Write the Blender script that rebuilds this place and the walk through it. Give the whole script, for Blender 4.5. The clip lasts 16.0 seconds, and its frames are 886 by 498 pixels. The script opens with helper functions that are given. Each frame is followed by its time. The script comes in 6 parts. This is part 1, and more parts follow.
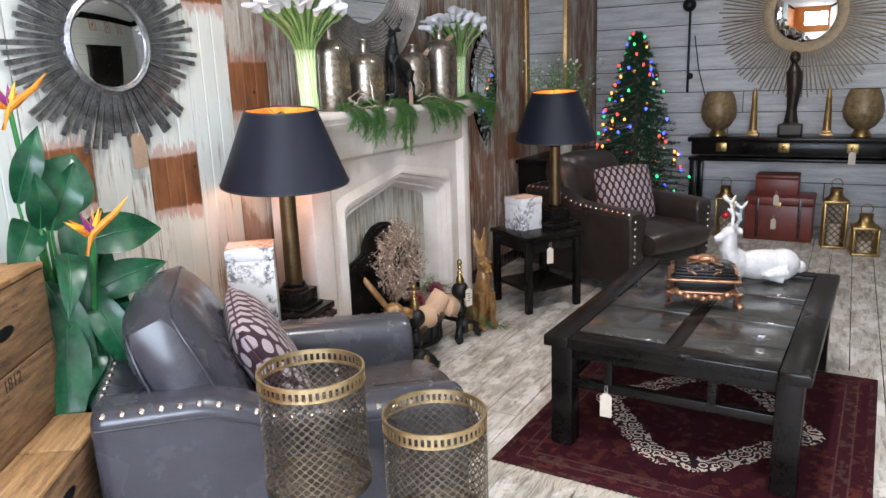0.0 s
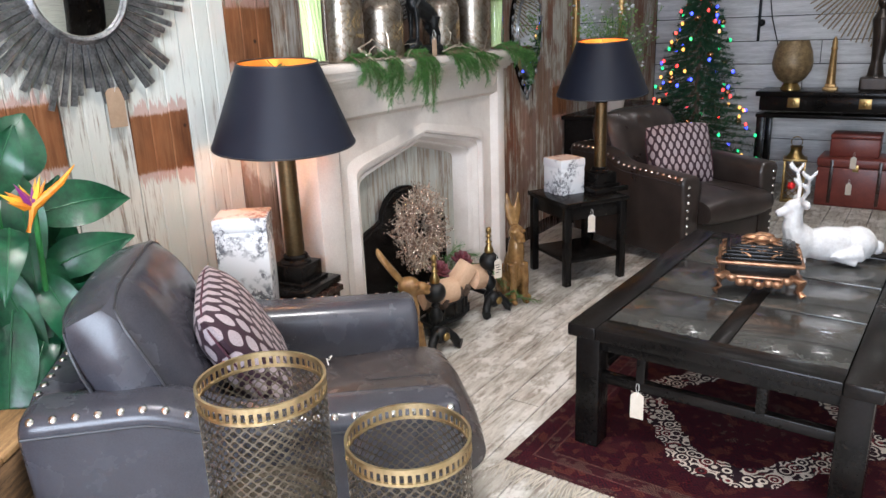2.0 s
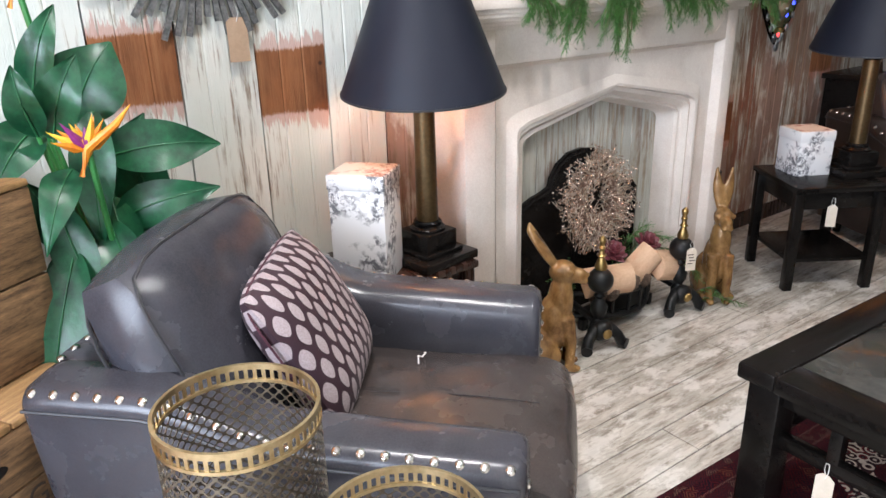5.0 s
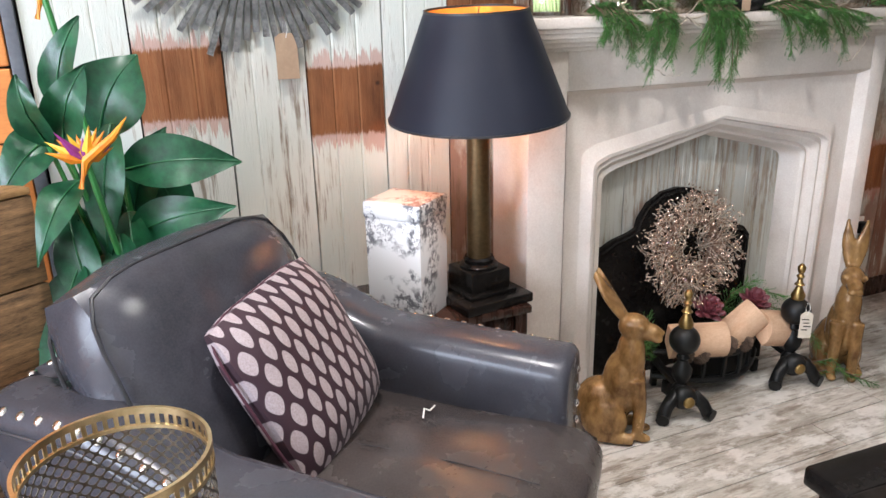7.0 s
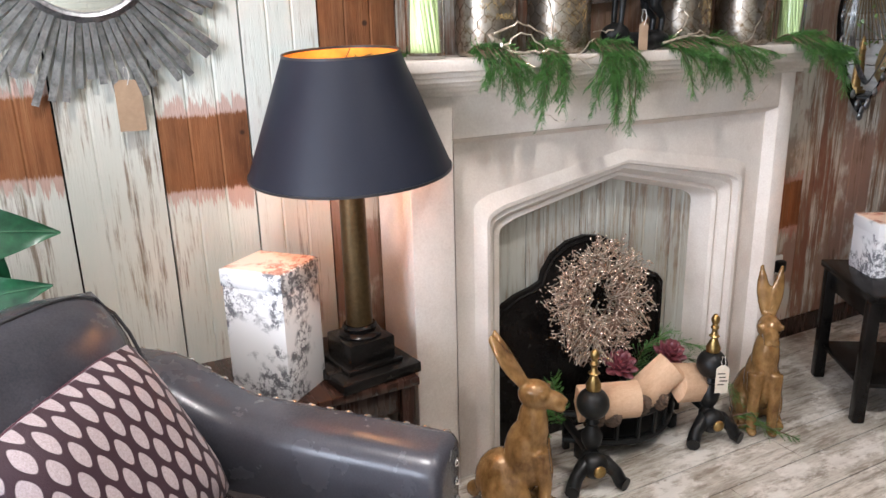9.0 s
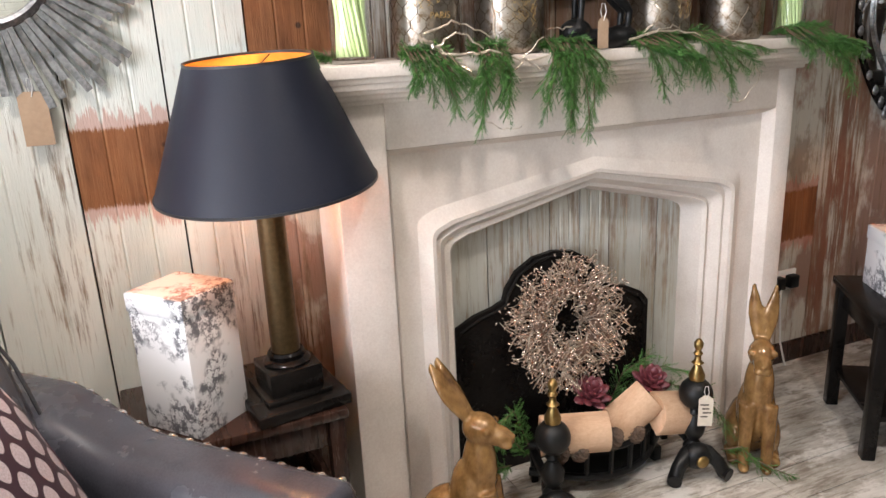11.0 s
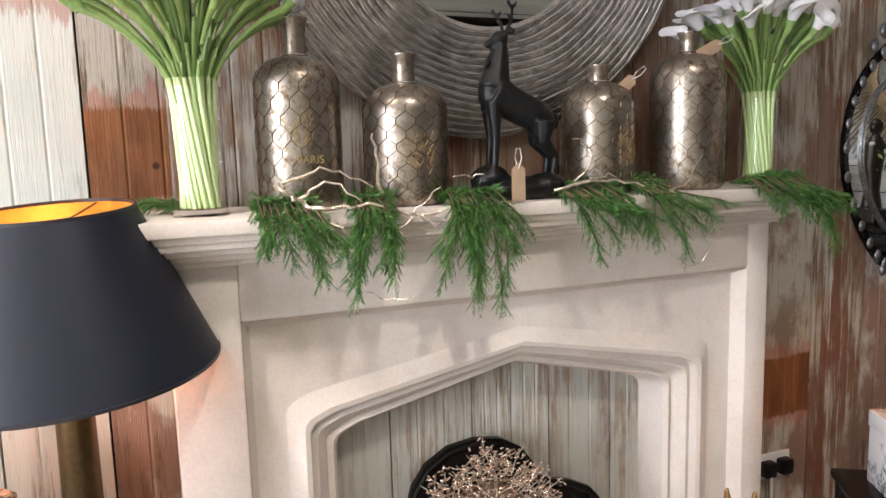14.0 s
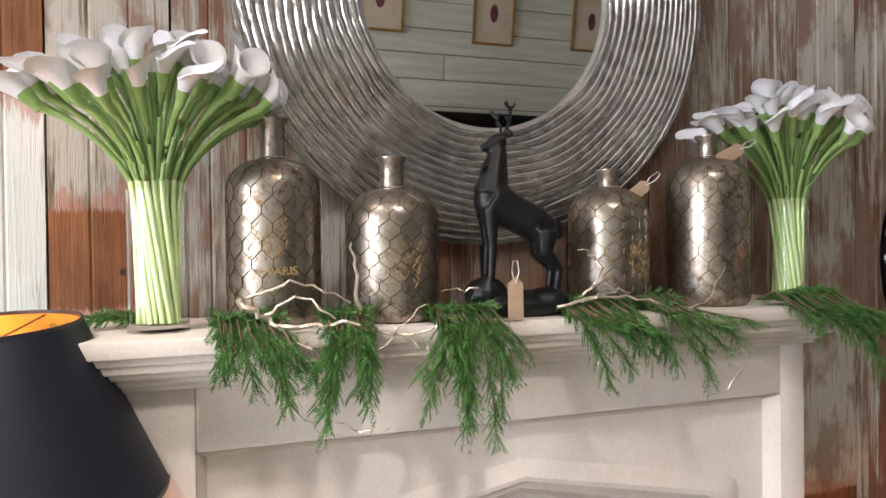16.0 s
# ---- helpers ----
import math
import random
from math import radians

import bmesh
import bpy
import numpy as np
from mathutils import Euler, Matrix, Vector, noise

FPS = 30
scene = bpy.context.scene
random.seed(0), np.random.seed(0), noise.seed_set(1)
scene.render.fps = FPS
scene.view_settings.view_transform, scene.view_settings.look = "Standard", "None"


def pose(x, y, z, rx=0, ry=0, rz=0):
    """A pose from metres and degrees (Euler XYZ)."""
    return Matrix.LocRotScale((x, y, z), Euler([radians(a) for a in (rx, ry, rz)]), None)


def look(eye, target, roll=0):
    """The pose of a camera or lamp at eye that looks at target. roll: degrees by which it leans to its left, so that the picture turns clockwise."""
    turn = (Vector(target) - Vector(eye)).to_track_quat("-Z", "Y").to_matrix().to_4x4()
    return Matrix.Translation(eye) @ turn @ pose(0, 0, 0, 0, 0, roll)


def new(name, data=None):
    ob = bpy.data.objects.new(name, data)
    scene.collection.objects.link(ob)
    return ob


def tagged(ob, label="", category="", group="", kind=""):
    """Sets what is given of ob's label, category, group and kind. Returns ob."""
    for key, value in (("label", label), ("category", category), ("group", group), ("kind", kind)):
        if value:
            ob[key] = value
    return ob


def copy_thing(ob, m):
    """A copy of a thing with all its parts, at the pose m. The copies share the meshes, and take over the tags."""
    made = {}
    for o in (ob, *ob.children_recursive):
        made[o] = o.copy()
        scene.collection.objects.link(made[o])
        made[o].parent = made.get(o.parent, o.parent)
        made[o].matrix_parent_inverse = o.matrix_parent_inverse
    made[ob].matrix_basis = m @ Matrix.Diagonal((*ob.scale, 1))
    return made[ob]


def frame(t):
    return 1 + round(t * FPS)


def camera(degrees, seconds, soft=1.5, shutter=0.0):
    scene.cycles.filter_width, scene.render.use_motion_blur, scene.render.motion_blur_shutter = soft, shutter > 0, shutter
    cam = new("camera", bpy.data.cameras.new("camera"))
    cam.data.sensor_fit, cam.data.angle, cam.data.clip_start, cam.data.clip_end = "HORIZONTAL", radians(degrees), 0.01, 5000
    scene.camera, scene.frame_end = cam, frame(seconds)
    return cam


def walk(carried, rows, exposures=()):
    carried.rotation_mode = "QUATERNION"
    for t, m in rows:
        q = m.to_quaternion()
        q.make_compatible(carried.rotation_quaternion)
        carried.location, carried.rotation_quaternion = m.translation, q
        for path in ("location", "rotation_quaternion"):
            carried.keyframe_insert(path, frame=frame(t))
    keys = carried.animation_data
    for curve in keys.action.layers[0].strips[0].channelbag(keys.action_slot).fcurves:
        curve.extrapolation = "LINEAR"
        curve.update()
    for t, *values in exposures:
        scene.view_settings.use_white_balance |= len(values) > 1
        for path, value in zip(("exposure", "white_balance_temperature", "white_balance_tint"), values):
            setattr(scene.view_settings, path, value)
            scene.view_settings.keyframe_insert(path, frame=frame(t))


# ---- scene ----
cam = camera(62.4, 16.0)
PATH = [
    (0, (-0.224, 0.07, 1.42), (-1.176, 1.77, 0.966), -2.1),
    (0.5, (-0.221, 0.127, 1.42), (-1.171, 1.818, 0.933), -1.9),
    (1, (-0.234, 0.235, 1.43), (-1.194, 1.912, 0.917), -1.8),
    (1.5, (-0.249, 0.353, 1.431), (-1.257, 1.995, 0.894), -1.9),
    (2, (-0.255, 0.449, 1.413), (-1.33, 2.034, 0.836), -2.2),
    (2.5, (-0.243, 0.564, 1.409), (-1.417, 2.062, 0.797), -2.0),
    (3, (-0.225, 0.653, 1.405), (-1.508, 2.051, 0.773), -1.7),
    (3.5, (-0.231, 0.72, 1.383), (-1.588, 2.031, 0.722), -1.9),
    (4, (-0.25, 0.786, 1.377), (-1.659, 2.024, 0.683), -2.5),
    (4.5, (-0.322, 0.898, 1.381), (-1.773, 2.077, 0.672), -2.1),
    (7, (-0.332, 1.418, 1.334), (-2.08, 2.158, 0.702), -1.3),
    (7.5, (-0.343, 1.449, 1.354), (-2.095, 2.194, 0.739), -2.2),
    (8, (-0.372, 1.507, 1.36), (-2.104, 2.305, 0.756), -2.5),
    (8.5, (-0.429, 1.603, 1.368), (-2.144, 2.449, 0.781), -1.8),
    (9, (-0.468, 1.698, 1.368), (-2.174, 2.569, 0.794), -1.5),
    (11.5, (-0.511, 2.145, 1.365), (-2.289, 2.856, 0.789), -2.9),
    (12, (-0.576, 2.235, 1.373), (-2.343, 2.963, 0.785), -2.8),
    (12.5, (-0.648, 2.338, 1.377), (-2.42, 3.087, 0.829), -2.8),
    (13, (-0.699, 2.391, 1.397), (-2.486, 3.154, 0.924), -2.7),
    (13.5, (-0.716, 2.434, 1.398), (-2.532, 3.188, 1.031), -2.2),
    (14, (-0.756, 2.485, 1.408), (-2.599, 3.213, 1.141), -1.6),
    (14.5, (-0.786, 2.529, 1.43), (-2.654, 3.221, 1.25), -1.0),
    (15, (-0.813, 2.556, 1.42), (-2.688, 3.251, 1.363), -0.9),
    (15.5, (-0.841, 2.593, 1.442), (-2.726, 3.261, 1.41), -0.6),
    (16, (-0.877, 2.619, 1.447), (-2.764, 3.281, 1.425), -0.7),
]
walk(cam, [(t, look(eye, target, roll)) for t, eye, target, roll in PATH], [(0, -0.42, 5850, 11), (3, -0.26, 5900, 11), (7, -0.24, 5950, 12), (9, -0.2, 6050, 13), (12.5, -0.2, 6450, 14), (16, -0.17, 6400, 14)])

# ---------- light ----------
world = bpy.data.worlds.new("world")
scene.world = world
world.use_nodes = True
sky = world.node_tree.nodes.new("ShaderNodeTexSky")
sky.sky_type, sky.sun_disc, sky.sun_elevation, sky.sun_rotation = "NISHITA", False, radians(35), radians(200)
world.node_tree.links.new(sky.outputs[0], world.node_tree.nodes["Background"].inputs[0])
world.node_tree.nodes["Background"].inputs[1].default_value = 0.1


def area(name, m, sx, sy, watts, colour):
    d = bpy.data.lights.new(name, "AREA")
    d.shape, d.size, d.size_y, d.energy, d.color = "RECTANGLE", sx, sy, watts, colour
    ob = new(name, d)
    ob.matrix_world = m
    return ob


WEST, EAST, SOUTH, NORTH, HIGH = -2.487, 1.7, -1.7, 7.35, 3.1
area("window_light", look((0.1, SOUTH - 0.02, 1.6), (0.0, 2, 1.2)), 2.6, 1.6, 290, (0.86, 0.92, 1.0))
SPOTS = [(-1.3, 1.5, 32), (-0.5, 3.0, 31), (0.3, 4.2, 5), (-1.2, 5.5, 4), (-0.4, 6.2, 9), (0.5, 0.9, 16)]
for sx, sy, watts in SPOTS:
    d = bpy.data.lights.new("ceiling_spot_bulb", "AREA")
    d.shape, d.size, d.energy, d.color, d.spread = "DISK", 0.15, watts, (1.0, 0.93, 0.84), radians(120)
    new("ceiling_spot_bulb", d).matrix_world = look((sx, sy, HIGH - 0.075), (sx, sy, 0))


def bulb(x, y, z, watts):
    d = bpy.data.lights.new("lamp_bulb", "POINT")
    d.energy, d.color, d.shadow_soft_size = watts, (1.0, 0.45, 0.15), 0.035
    new("lamp_bulb", d).location = (x, y, z)


# ---------- materials ----------
def nodes_of(name):
    m = bpy.data.materials.new(name)
    m.use_nodes = True
    t = m.node_tree
    return m, t, t.nodes["Principled BSDF"]


def add(t, kind, **values):
    n = t.nodes.new(kind)
    for key, v in values.items():
        if key in n.inputs:
            n.inputs[key].default_value = v
    return n


def coords(t, scale=(1, 1, 1), world_space=False):
    mp = add(t, "ShaderNodeMapping")
    mp.inputs["Scale"].default_value = scale
    if world_space:
        g = add(t, "ShaderNodeNewGeometry")
        t.links.new(g.outputs["Position"], mp.inputs[0])
    else:
        c = add(t, "ShaderNodeTexCoord")
        t.links.new(c.outputs["Object"], mp.inputs[0])
    return mp.outputs[0]


def noise_of(t, vec, scale, detail=6, rough=0.6):
    n = add(t, "ShaderNodeTexNoise", Scale=scale, Detail=detail, Roughness=rough)
    t.links.new(vec, n.inputs["Vector"])
    return n.outputs["Fac"]


def ramp(t, fac, lo, hi):
    r = add(t, "ShaderNodeMapRange")
    r.inputs["From Min"].default_value, r.inputs["From Max"].default_value = lo, hi
    t.links.new(fac, r.inputs["Value"])
    return r.outputs[0]


def math_of(t, op, a, b=None):
    n = add(t, "ShaderNodeMath")
    n.operation = op
    for i, v in enumerate((a, b)):
        if v is None:
            continue
        if isinstance(v, (int, float)):
            n.inputs[i].default_value = v
        else:
            t.links.new(v, n.inputs[i])
    return n.outputs[0]


def mix(t, fac, a, b):
    n = add(t, "ShaderNodeMix")
    n.data_type = "RGBA"
    for sock, v in ((n.inputs[0], fac), (n.inputs[6], a), (n.inputs[7], b)):
        if isinstance(v, (int, float)):
            sock.default_value = v
        elif isinstance(v, tuple):
            sock.default_value = (*v, 1)
        else:
            t.links.new(v, sock)
    return n.outputs[2]


def bump(t, b, height, strength, distance=0.005):
    n = add(t, "ShaderNodeBump", Strength=strength, Distance=distance)
    t.links.new(height, n.inputs["Height"])
    t.links.new(n.outputs[0], b.inputs["Normal"])


def surface(name, dark, light, scale=8.0, rough=0.5, metal=0.0, relief=0.15, grain=(1, 1, 1), fine=90.0, spec=0.5, rough_spread=0.12, coat=0.0):
    """A two-scale surface: broad mottling and fine grain."""
    m, t, b = nodes_of(name)
    v = coords(t, grain)
    big, small = noise_of(t, v, scale), noise_of(t, v, fine, 3)
    f = math_of(t, "ADD", math_of(t, "MULTIPLY", big, 0.65), math_of(t, "MULTIPLY", small, 0.35))
    t.links.new(mix(t, ramp(t, f, 0.36, 0.64), dark, light), b.inputs["Base Color"])
    r = add(t, "ShaderNodeMapRange")
    r.inputs["To Min"].default_value, r.inputs["To Max"].default_value = max(0.02, rough - rough_spread), min(1, rough + rough_spread)
    t.links.new(big, r.inputs["Value"])
    t.links.new(r.outputs[0], b.inputs["Roughness"])
    b.inputs["Metallic"].default_value, b.inputs["Specular IOR Level"].default_value, b.inputs["Coat Weight"].default_value = metal, spec, coat
    if relief:
        bump(t, b, f, relief, 0.004)
    return m


def painted_plank(name, paint_a, paint_b, wood_a, wood_b, cover, patch, rust=0.75):
    """Old boards: flaking vertical streaks of paint over wood; with patch, a band round the board's own origin is bare."""
    m, t, b = nodes_of(name)
    info = add(t, "ShaderNodeObjectInfo")
    rnd = info.outputs["Random"]
    c = add(t, "ShaderNodeTexCoord")
    sh = add(t, "ShaderNodeVectorMath")
    sh.operation = "ADD"
    t.links.new(c.outputs["Object"], sh.inputs[0])
    k = add(t, "ShaderNodeCombineXYZ")
    t.links.new(math_of(t, "MULTIPLY", rnd, 37.0), k.inputs[0])
    t.links.new(math_of(t, "MULTIPLY", rnd, 11.0), k.inputs[1])
    t.links.new(k.outputs[0], sh.inputs[1])

    def stretched(s):
        mp = add(t, "ShaderNodeMapping")
        mp.inputs["Scale"].default_value = s
        t.links.new(sh.outputs[0], mp.inputs[0])
        return mp.outputs[0]

    streak = noise_of(t, stretched((1, 24, 1.1)), 2.4, 8, 0.72)
    fine = noise_of(t, stretched((1, 60, 2.5)), 4.0, 5, 0.7)
    blotch = noise_of(t, stretched((1, 2.2, 0.9)), 2.2, 7, 0.65)
    wood = mix(t, ramp(t, streak, 0.3, 0.7), wood_a, wood_b)
    wood = mix(t, ramp(t, fine, 0.52, 0.8), wood, (0.06, 0.035, 0.02))
    paint = mix(t, ramp(t, blotch, 0.35, 0.65), paint_a, paint_b)
    paint = mix(t, math_of(t, "MULTIPLY", ramp(t, rnd, 0.2, 1.0), 0.55), paint, (0.62, 0.60, 0.53))
    if rust > 0.5:
        island = noise_of(t, stretched((1, 2.4, 1.3)), 1.5, 7, 0.62)
        paint = mix(t, math_of(t, "MULTIPLY", ramp(t, island, 0.50, 0.56), 0.85), paint, (0.25, 0.135, 0.095))
        paint = mix(t, math_of(t, "MULTIPLY", ramp(t, island, 0.42, 0.38), 0.6), paint, (0.20, 0.145, 0.105))
    worn = math_of(t, "ADD", math_of(t, "MULTIPLY", streak, 0.55), math_of(t, "ADD", math_of(t, "MULTIPLY", blotch, 0.35), math_of(t, "MULTIPLY", fine, 0.2)))
    under = (0.40, 0.36, 0.28) if rust < 0.5 else (0.24, 0.17, 0.11)
    bare = ramp(t, worn, cover, cover + 0.07)
    red = ramp(t, math_of(t, "ADD", math_of(t, "MULTIPLY", streak, 0.5), math_of(t, "MULTIPLY", blotch, 0.5)), cover - 0.015, cover + 0.05)
    col = mix(t, bare, paint, mix(t, ramp(t, blotch, 0.5, 0.6), under, (0.26, 0.21, 0.16) if rust < 0.5 else (0.13, 0.075, 0.045)))
    if not patch:
        col = mix(t, math_of(t, "MULTIPLY", red, rust), col, (0.27, 0.11, 0.07))
    if patch:
        sep = add(t, "ShaderNodeSeparateXYZ")
        t.links.new(c.outputs["Object"], sep.inputs[0])
        away = math_of(t, "ABSOLUTE", sep.outputs[2])
        away = math_of(t, "ADD", away, math_of(t, "MULTIPLY", math_of(t, "SUBTRACT", fine, 0.5), 0.05))
        away = math_of(t, "ADD", away, math_of(t, "MULTIPLY", math_of(t, "SUBTRACT", blotch, 0.5), 0.05))
        ring = ramp(t, math_of(t, "ADD", away, math_of(t, "MULTIPLY", math_of(t, "SUBTRACT", streak, 0.5), 0.25)), 0.135, 0.125)
        col = mix(t, math_of(t, "MULTIPLY", ring, 0.6), col, (0.42, 0.16, 0.11))
        knots = add(t, "ShaderNodeTexVoronoi", Scale=9.0)
        t.links.new(stretched((1, 1, 1)), knots.inputs["Vector"])
        brown = mix(t, ramp(t, blotch, 0.35, 0.65), (0.11, 0.038, 0.014), (0.30, 0.115, 0.042))
        brown = mix(t, math_of(t, "MULTIPLY", ramp(t, streak, 0.45, 0.75), 0.6), brown, (0.40, 0.19, 0.085))
        brown = mix(t, ramp(t, knots.outputs["Distance"], 0.09, 0.05), brown, (0.05, 0.02, 0.01))
        col = mix(t, ramp(t, away, 0.103, 0.095), col, brown)
    t.links.new(col, b.inputs["Base Color"])
    b.inputs["Roughness"].default_value = 0.72
    b.inputs["Specular IOR Level"].default_value = 0.3
    bump(t, b, math_of(t, "ADD", worn, fine), 0.5, 0.004)
    return m


PALE = painted_plank("pale_paint", (0.60, 0.645, 0.59), (0.71, 0.695, 0.64), (0.36, 0.30, 0.21), (0.46, 0.39, 0.29), 0.582, False, 0.15)
PALE_PATCH = painted_plank("pale_paint_bare_patch", (0.60, 0.645, 0.59), (0.71, 0.695, 0.64), (0.36, 0.30, 0.21), (0.46, 0.39, 0.29), 0.582, True, 0.15)
WEATHERED = painted_plank("weathered_grey_paint", (0.50, 0.50, 0.45), (0.42, 0.40, 0.36), (0.16, 0.12, 0.09), (0.28, 0.22, 0.17), 0.53, False, 0.3)
WORN = painted_plank("worn_paint", (0.50, 0.46, 0.40), (0.40, 0.35, 0.28), (0.10, 0.05, 0.028), (0.23, 0.13, 0.08), 0.505, False, 0.55)
WORN_PATCH = painted_plank("worn_paint_bare_patch", (0.50, 0.47, 0.41), (0.46, 0.41, 0.34), (0.2, 0.12, 0.08), (0.30, 0.2, 0.13), 0.56, True)
WHITEBOARD = surface("whitewashed_board", (0.42, 0.42, 0.42), (0.76, 0.76, 0.76), 3.0, 0.75, grain=(0.6, 1, 9), fine=40, relief=0.3)
EASTBOARD = surface("pale_green_board", (0.50, 0.53, 0.46), (0.72, 0.74, 0.66), 2.5, 0.7, grain=(1, 0.7, 9), fine=40, relief=0.3)
ORANGE = surface("orange_board", (0.52, 0.17, 0.04), (0.72, 0.28, 0.07), 3.0, 0.5, grain=(1, 1, 8), relief=0.15)
STONE = surface("cast_stone", (0.63, 0.55, 0.485), (0.77, 0.70, 0.635), 5.0, 0.8, relief=0.12, fine=160)
BLACK_IRON = surface("black_iron", (0.004, 0.004, 0.004), (0.011, 0.011, 0.011), 20, 0.4, relief=0.1, spec=0.3)
BLACK_WOOD = surface("black_lacquer", (0.004, 0.0035, 0.003), (0.012, 0.010, 0.009), 6, 0.24, relief=0.04, grain=(1, 1, 1), spec=0.18)
EDGE_WOOD = surface("worn_edge_wood", (0.05, 0.03, 0.02), (0.16, 0.10, 0.06), 20, 0.4)
MAHOGANY = surface("dark_mahogany", (0.016, 0.008, 0.006), (0.05, 0.022, 0.014), 5, 0.27, grain=(1, 8, 1), spec=0.45)
LEATHER = surface("grey_leather", (0.036, 0.036, 0.044), (0.062, 0.061, 0.073), 7, 0.26, relief=0.13, fine=220, rough_spread=0.08)
# Seat cushion leather, browner and more mottled than the arms.
LEATHER_SEAT = surface("grey_brown_seat_leather", (0.034, 0.028, 0.027), (0.075, 0.062, 0.058), 6, 0.26, relief=0.18, fine=220, rough_spread=0.1)
LEATHER_BROWN = surface("brown_leather", (0.020, 0.0145, 0.0125), (0.043, 0.031, 0.026), 7, 0.3, relief=0.14, fine=220, rough_spread=0.08)
PIPING = surface("piping_leather", (0.02, 0.02, 0.022), (0.035, 0.034, 0.038), 8, 0.4)
NAIL = surface("nickel_nail", (0.75, 0.72, 0.68), (0.9, 0.88, 0.85), 8, 0.15, 1.0, 0)
BRASS = surface("aged_brass", (0.26, 0.17, 0.06), (0.46, 0.32, 0.13), 14, 0.34, 1.0, 0.1)
BRONZE = surface("dark_bronze", (0.085, 0.055, 0.025), (0.16, 0.105, 0.05), 10, 0.4, 0.85, 0.1)
GOLD_RIM = surface("gold_rim", (0.50, 0.38, 0.20), (0.74, 0.60, 0.36), 20, 0.35, 1.0, 0.05)
SHADE_OUT = surface("shade_card", (0.009, 0.011, 0.020), (0.014, 0.016, 0.027), 4, 0.48, relief=0.03, fine=300, spec=0.3)
SHADE_IN = surface("shade_gold_lining", (0.80, 0.36, 0.06), (0.88, 0.45, 0.09), 8, 0.45, 0.3, 0.02)
GUNMETAL = surface("antique_silver", (0.16, 0.16, 0.165), (0.40, 0.40, 0.41), 30, 0.38, 0.9, 0.5, grain=(1, 1, 1), fine=120)
CARD = surface("kraft_card", (0.33, 0.22, 0.14), (0.42, 0.29, 0.19), 30, 0.85, relief=0.05)
CARD_PALE = surface("pale_card", (0.6, 0.53, 0.42), (0.68, 0.6, 0.5), 30, 0.85, relief=0.02)
STRING = surface("white_string", (0.7, 0.68, 0.64), (0.8, 0.78, 0.74), 30, 0.8, relief=0)
LEAF = surface("broad_leaf", (0.004, 0.035, 0.016), (0.018, 0.11, 0.045), 16, 0.34, relief=0.45, grain=(1, 1, 1), fine=60)
LEAF_LIGHT = surface("leaf_stem", (0.03, 0.17, 0.04), (0.07, 0.28, 0.08), 8, 0.4, relief=0.05)
LEAF_RIB = surface("leaf_rib", (0.012, 0.08, 0.03), (0.03, 0.15, 0.055), 8, 0.4, relief=0.05)
PETAL_ORANGE = surface("orange_petal", (0.75, 0.16, 0.01), (0.85, 0.38, 0.02), 12, 0.45, relief=0.05)
PETAL_YELLOW = surface("yellow_petal", (0.8, 0.42, 0.02), (0.85, 0.6, 0.06), 12, 0.45, relief=0.05)
PETAL_PURPLE = surface("purple_petal", (0.18, 0.02, 0.16), (0.35, 0.05, 0.28), 12, 0.45, relief=0.05)
WHITE_PETAL = surface("white_petal", (0.74, 0.73, 0.75), (0.86, 0.85, 0.86), 12, 0.5, relief=0.08)
STEM = surface("flower_stem", (0.17, 0.30, 0.075), (0.32, 0.46, 0.16), 9, 0.4, relief=0.05)
STEM_PALE = surface("pale_stem", (0.45, 0.58, 0.25), (0.58, 0.68, 0.36), 9, 0.4, relief=0.05)
CEDAR = surface("cedar_needle", (0.035, 0.12, 0.022), (0.14, 0.31, 0.075), 30, 0.5, relief=0)
FIR = surface("fir_needle", (0.010, 0.05, 0.022), (0.03, 0.12, 0.05), 10, 0.55, relief=0)
TWIG_GLITTER = surface("glitter_twig", (0.42, 0.33, 0.24), (0.75, 0.66, 0.55), 60, 0.3, 0.6, 0.3)
ROSE_GOLD = surface("rose_gold_berry", (0.42, 0.27, 0.19), (0.92, 0.77, 0.65), 90, 0.2, 0.8, 0.2)
WOOD_TWIG = surface("wreath_twig", (0.10, 0.055, 0.035), (0.2, 0.12, 0.08), 30, 0.6)
HARE = surface("gilded_resin", (0.10, 0.045, 0.013), (0.36, 0.205, 0.075), 13, 0.24, 0.2, 0.45, grain=(1, 1, 0.6), fine=45)
LOG_END = surface("split_log", (0.50, 0.31, 0.19), (0.66, 0.45, 0.30), 9, 0.75, grain=(1, 1, 5))
CONE = surface("pine_cone", (0.05, 0.03, 0.02), (0.14, 0.09, 0.06), 30, 0.6)
SUCCULENT = surface("maroon_succulent", (0.10, 0.02, 0.03), (0.2, 0.05, 0.06), 12, 0.45)
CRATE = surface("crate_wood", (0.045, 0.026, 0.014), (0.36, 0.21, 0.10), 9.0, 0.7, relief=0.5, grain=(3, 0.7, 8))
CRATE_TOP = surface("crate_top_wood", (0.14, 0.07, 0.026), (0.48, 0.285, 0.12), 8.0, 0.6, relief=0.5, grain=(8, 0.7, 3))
INK = surface("stencil_ink", (0.03, 0.02, 0.015), (0.06, 0.04, 0.03), 40, 0.8, relief=0)
WHITE_RESIN = surface("white_resin", (0.46, 0.44, 0.43), (0.62, 0.61, 0.60), 25, 0.5, relief=0.5)
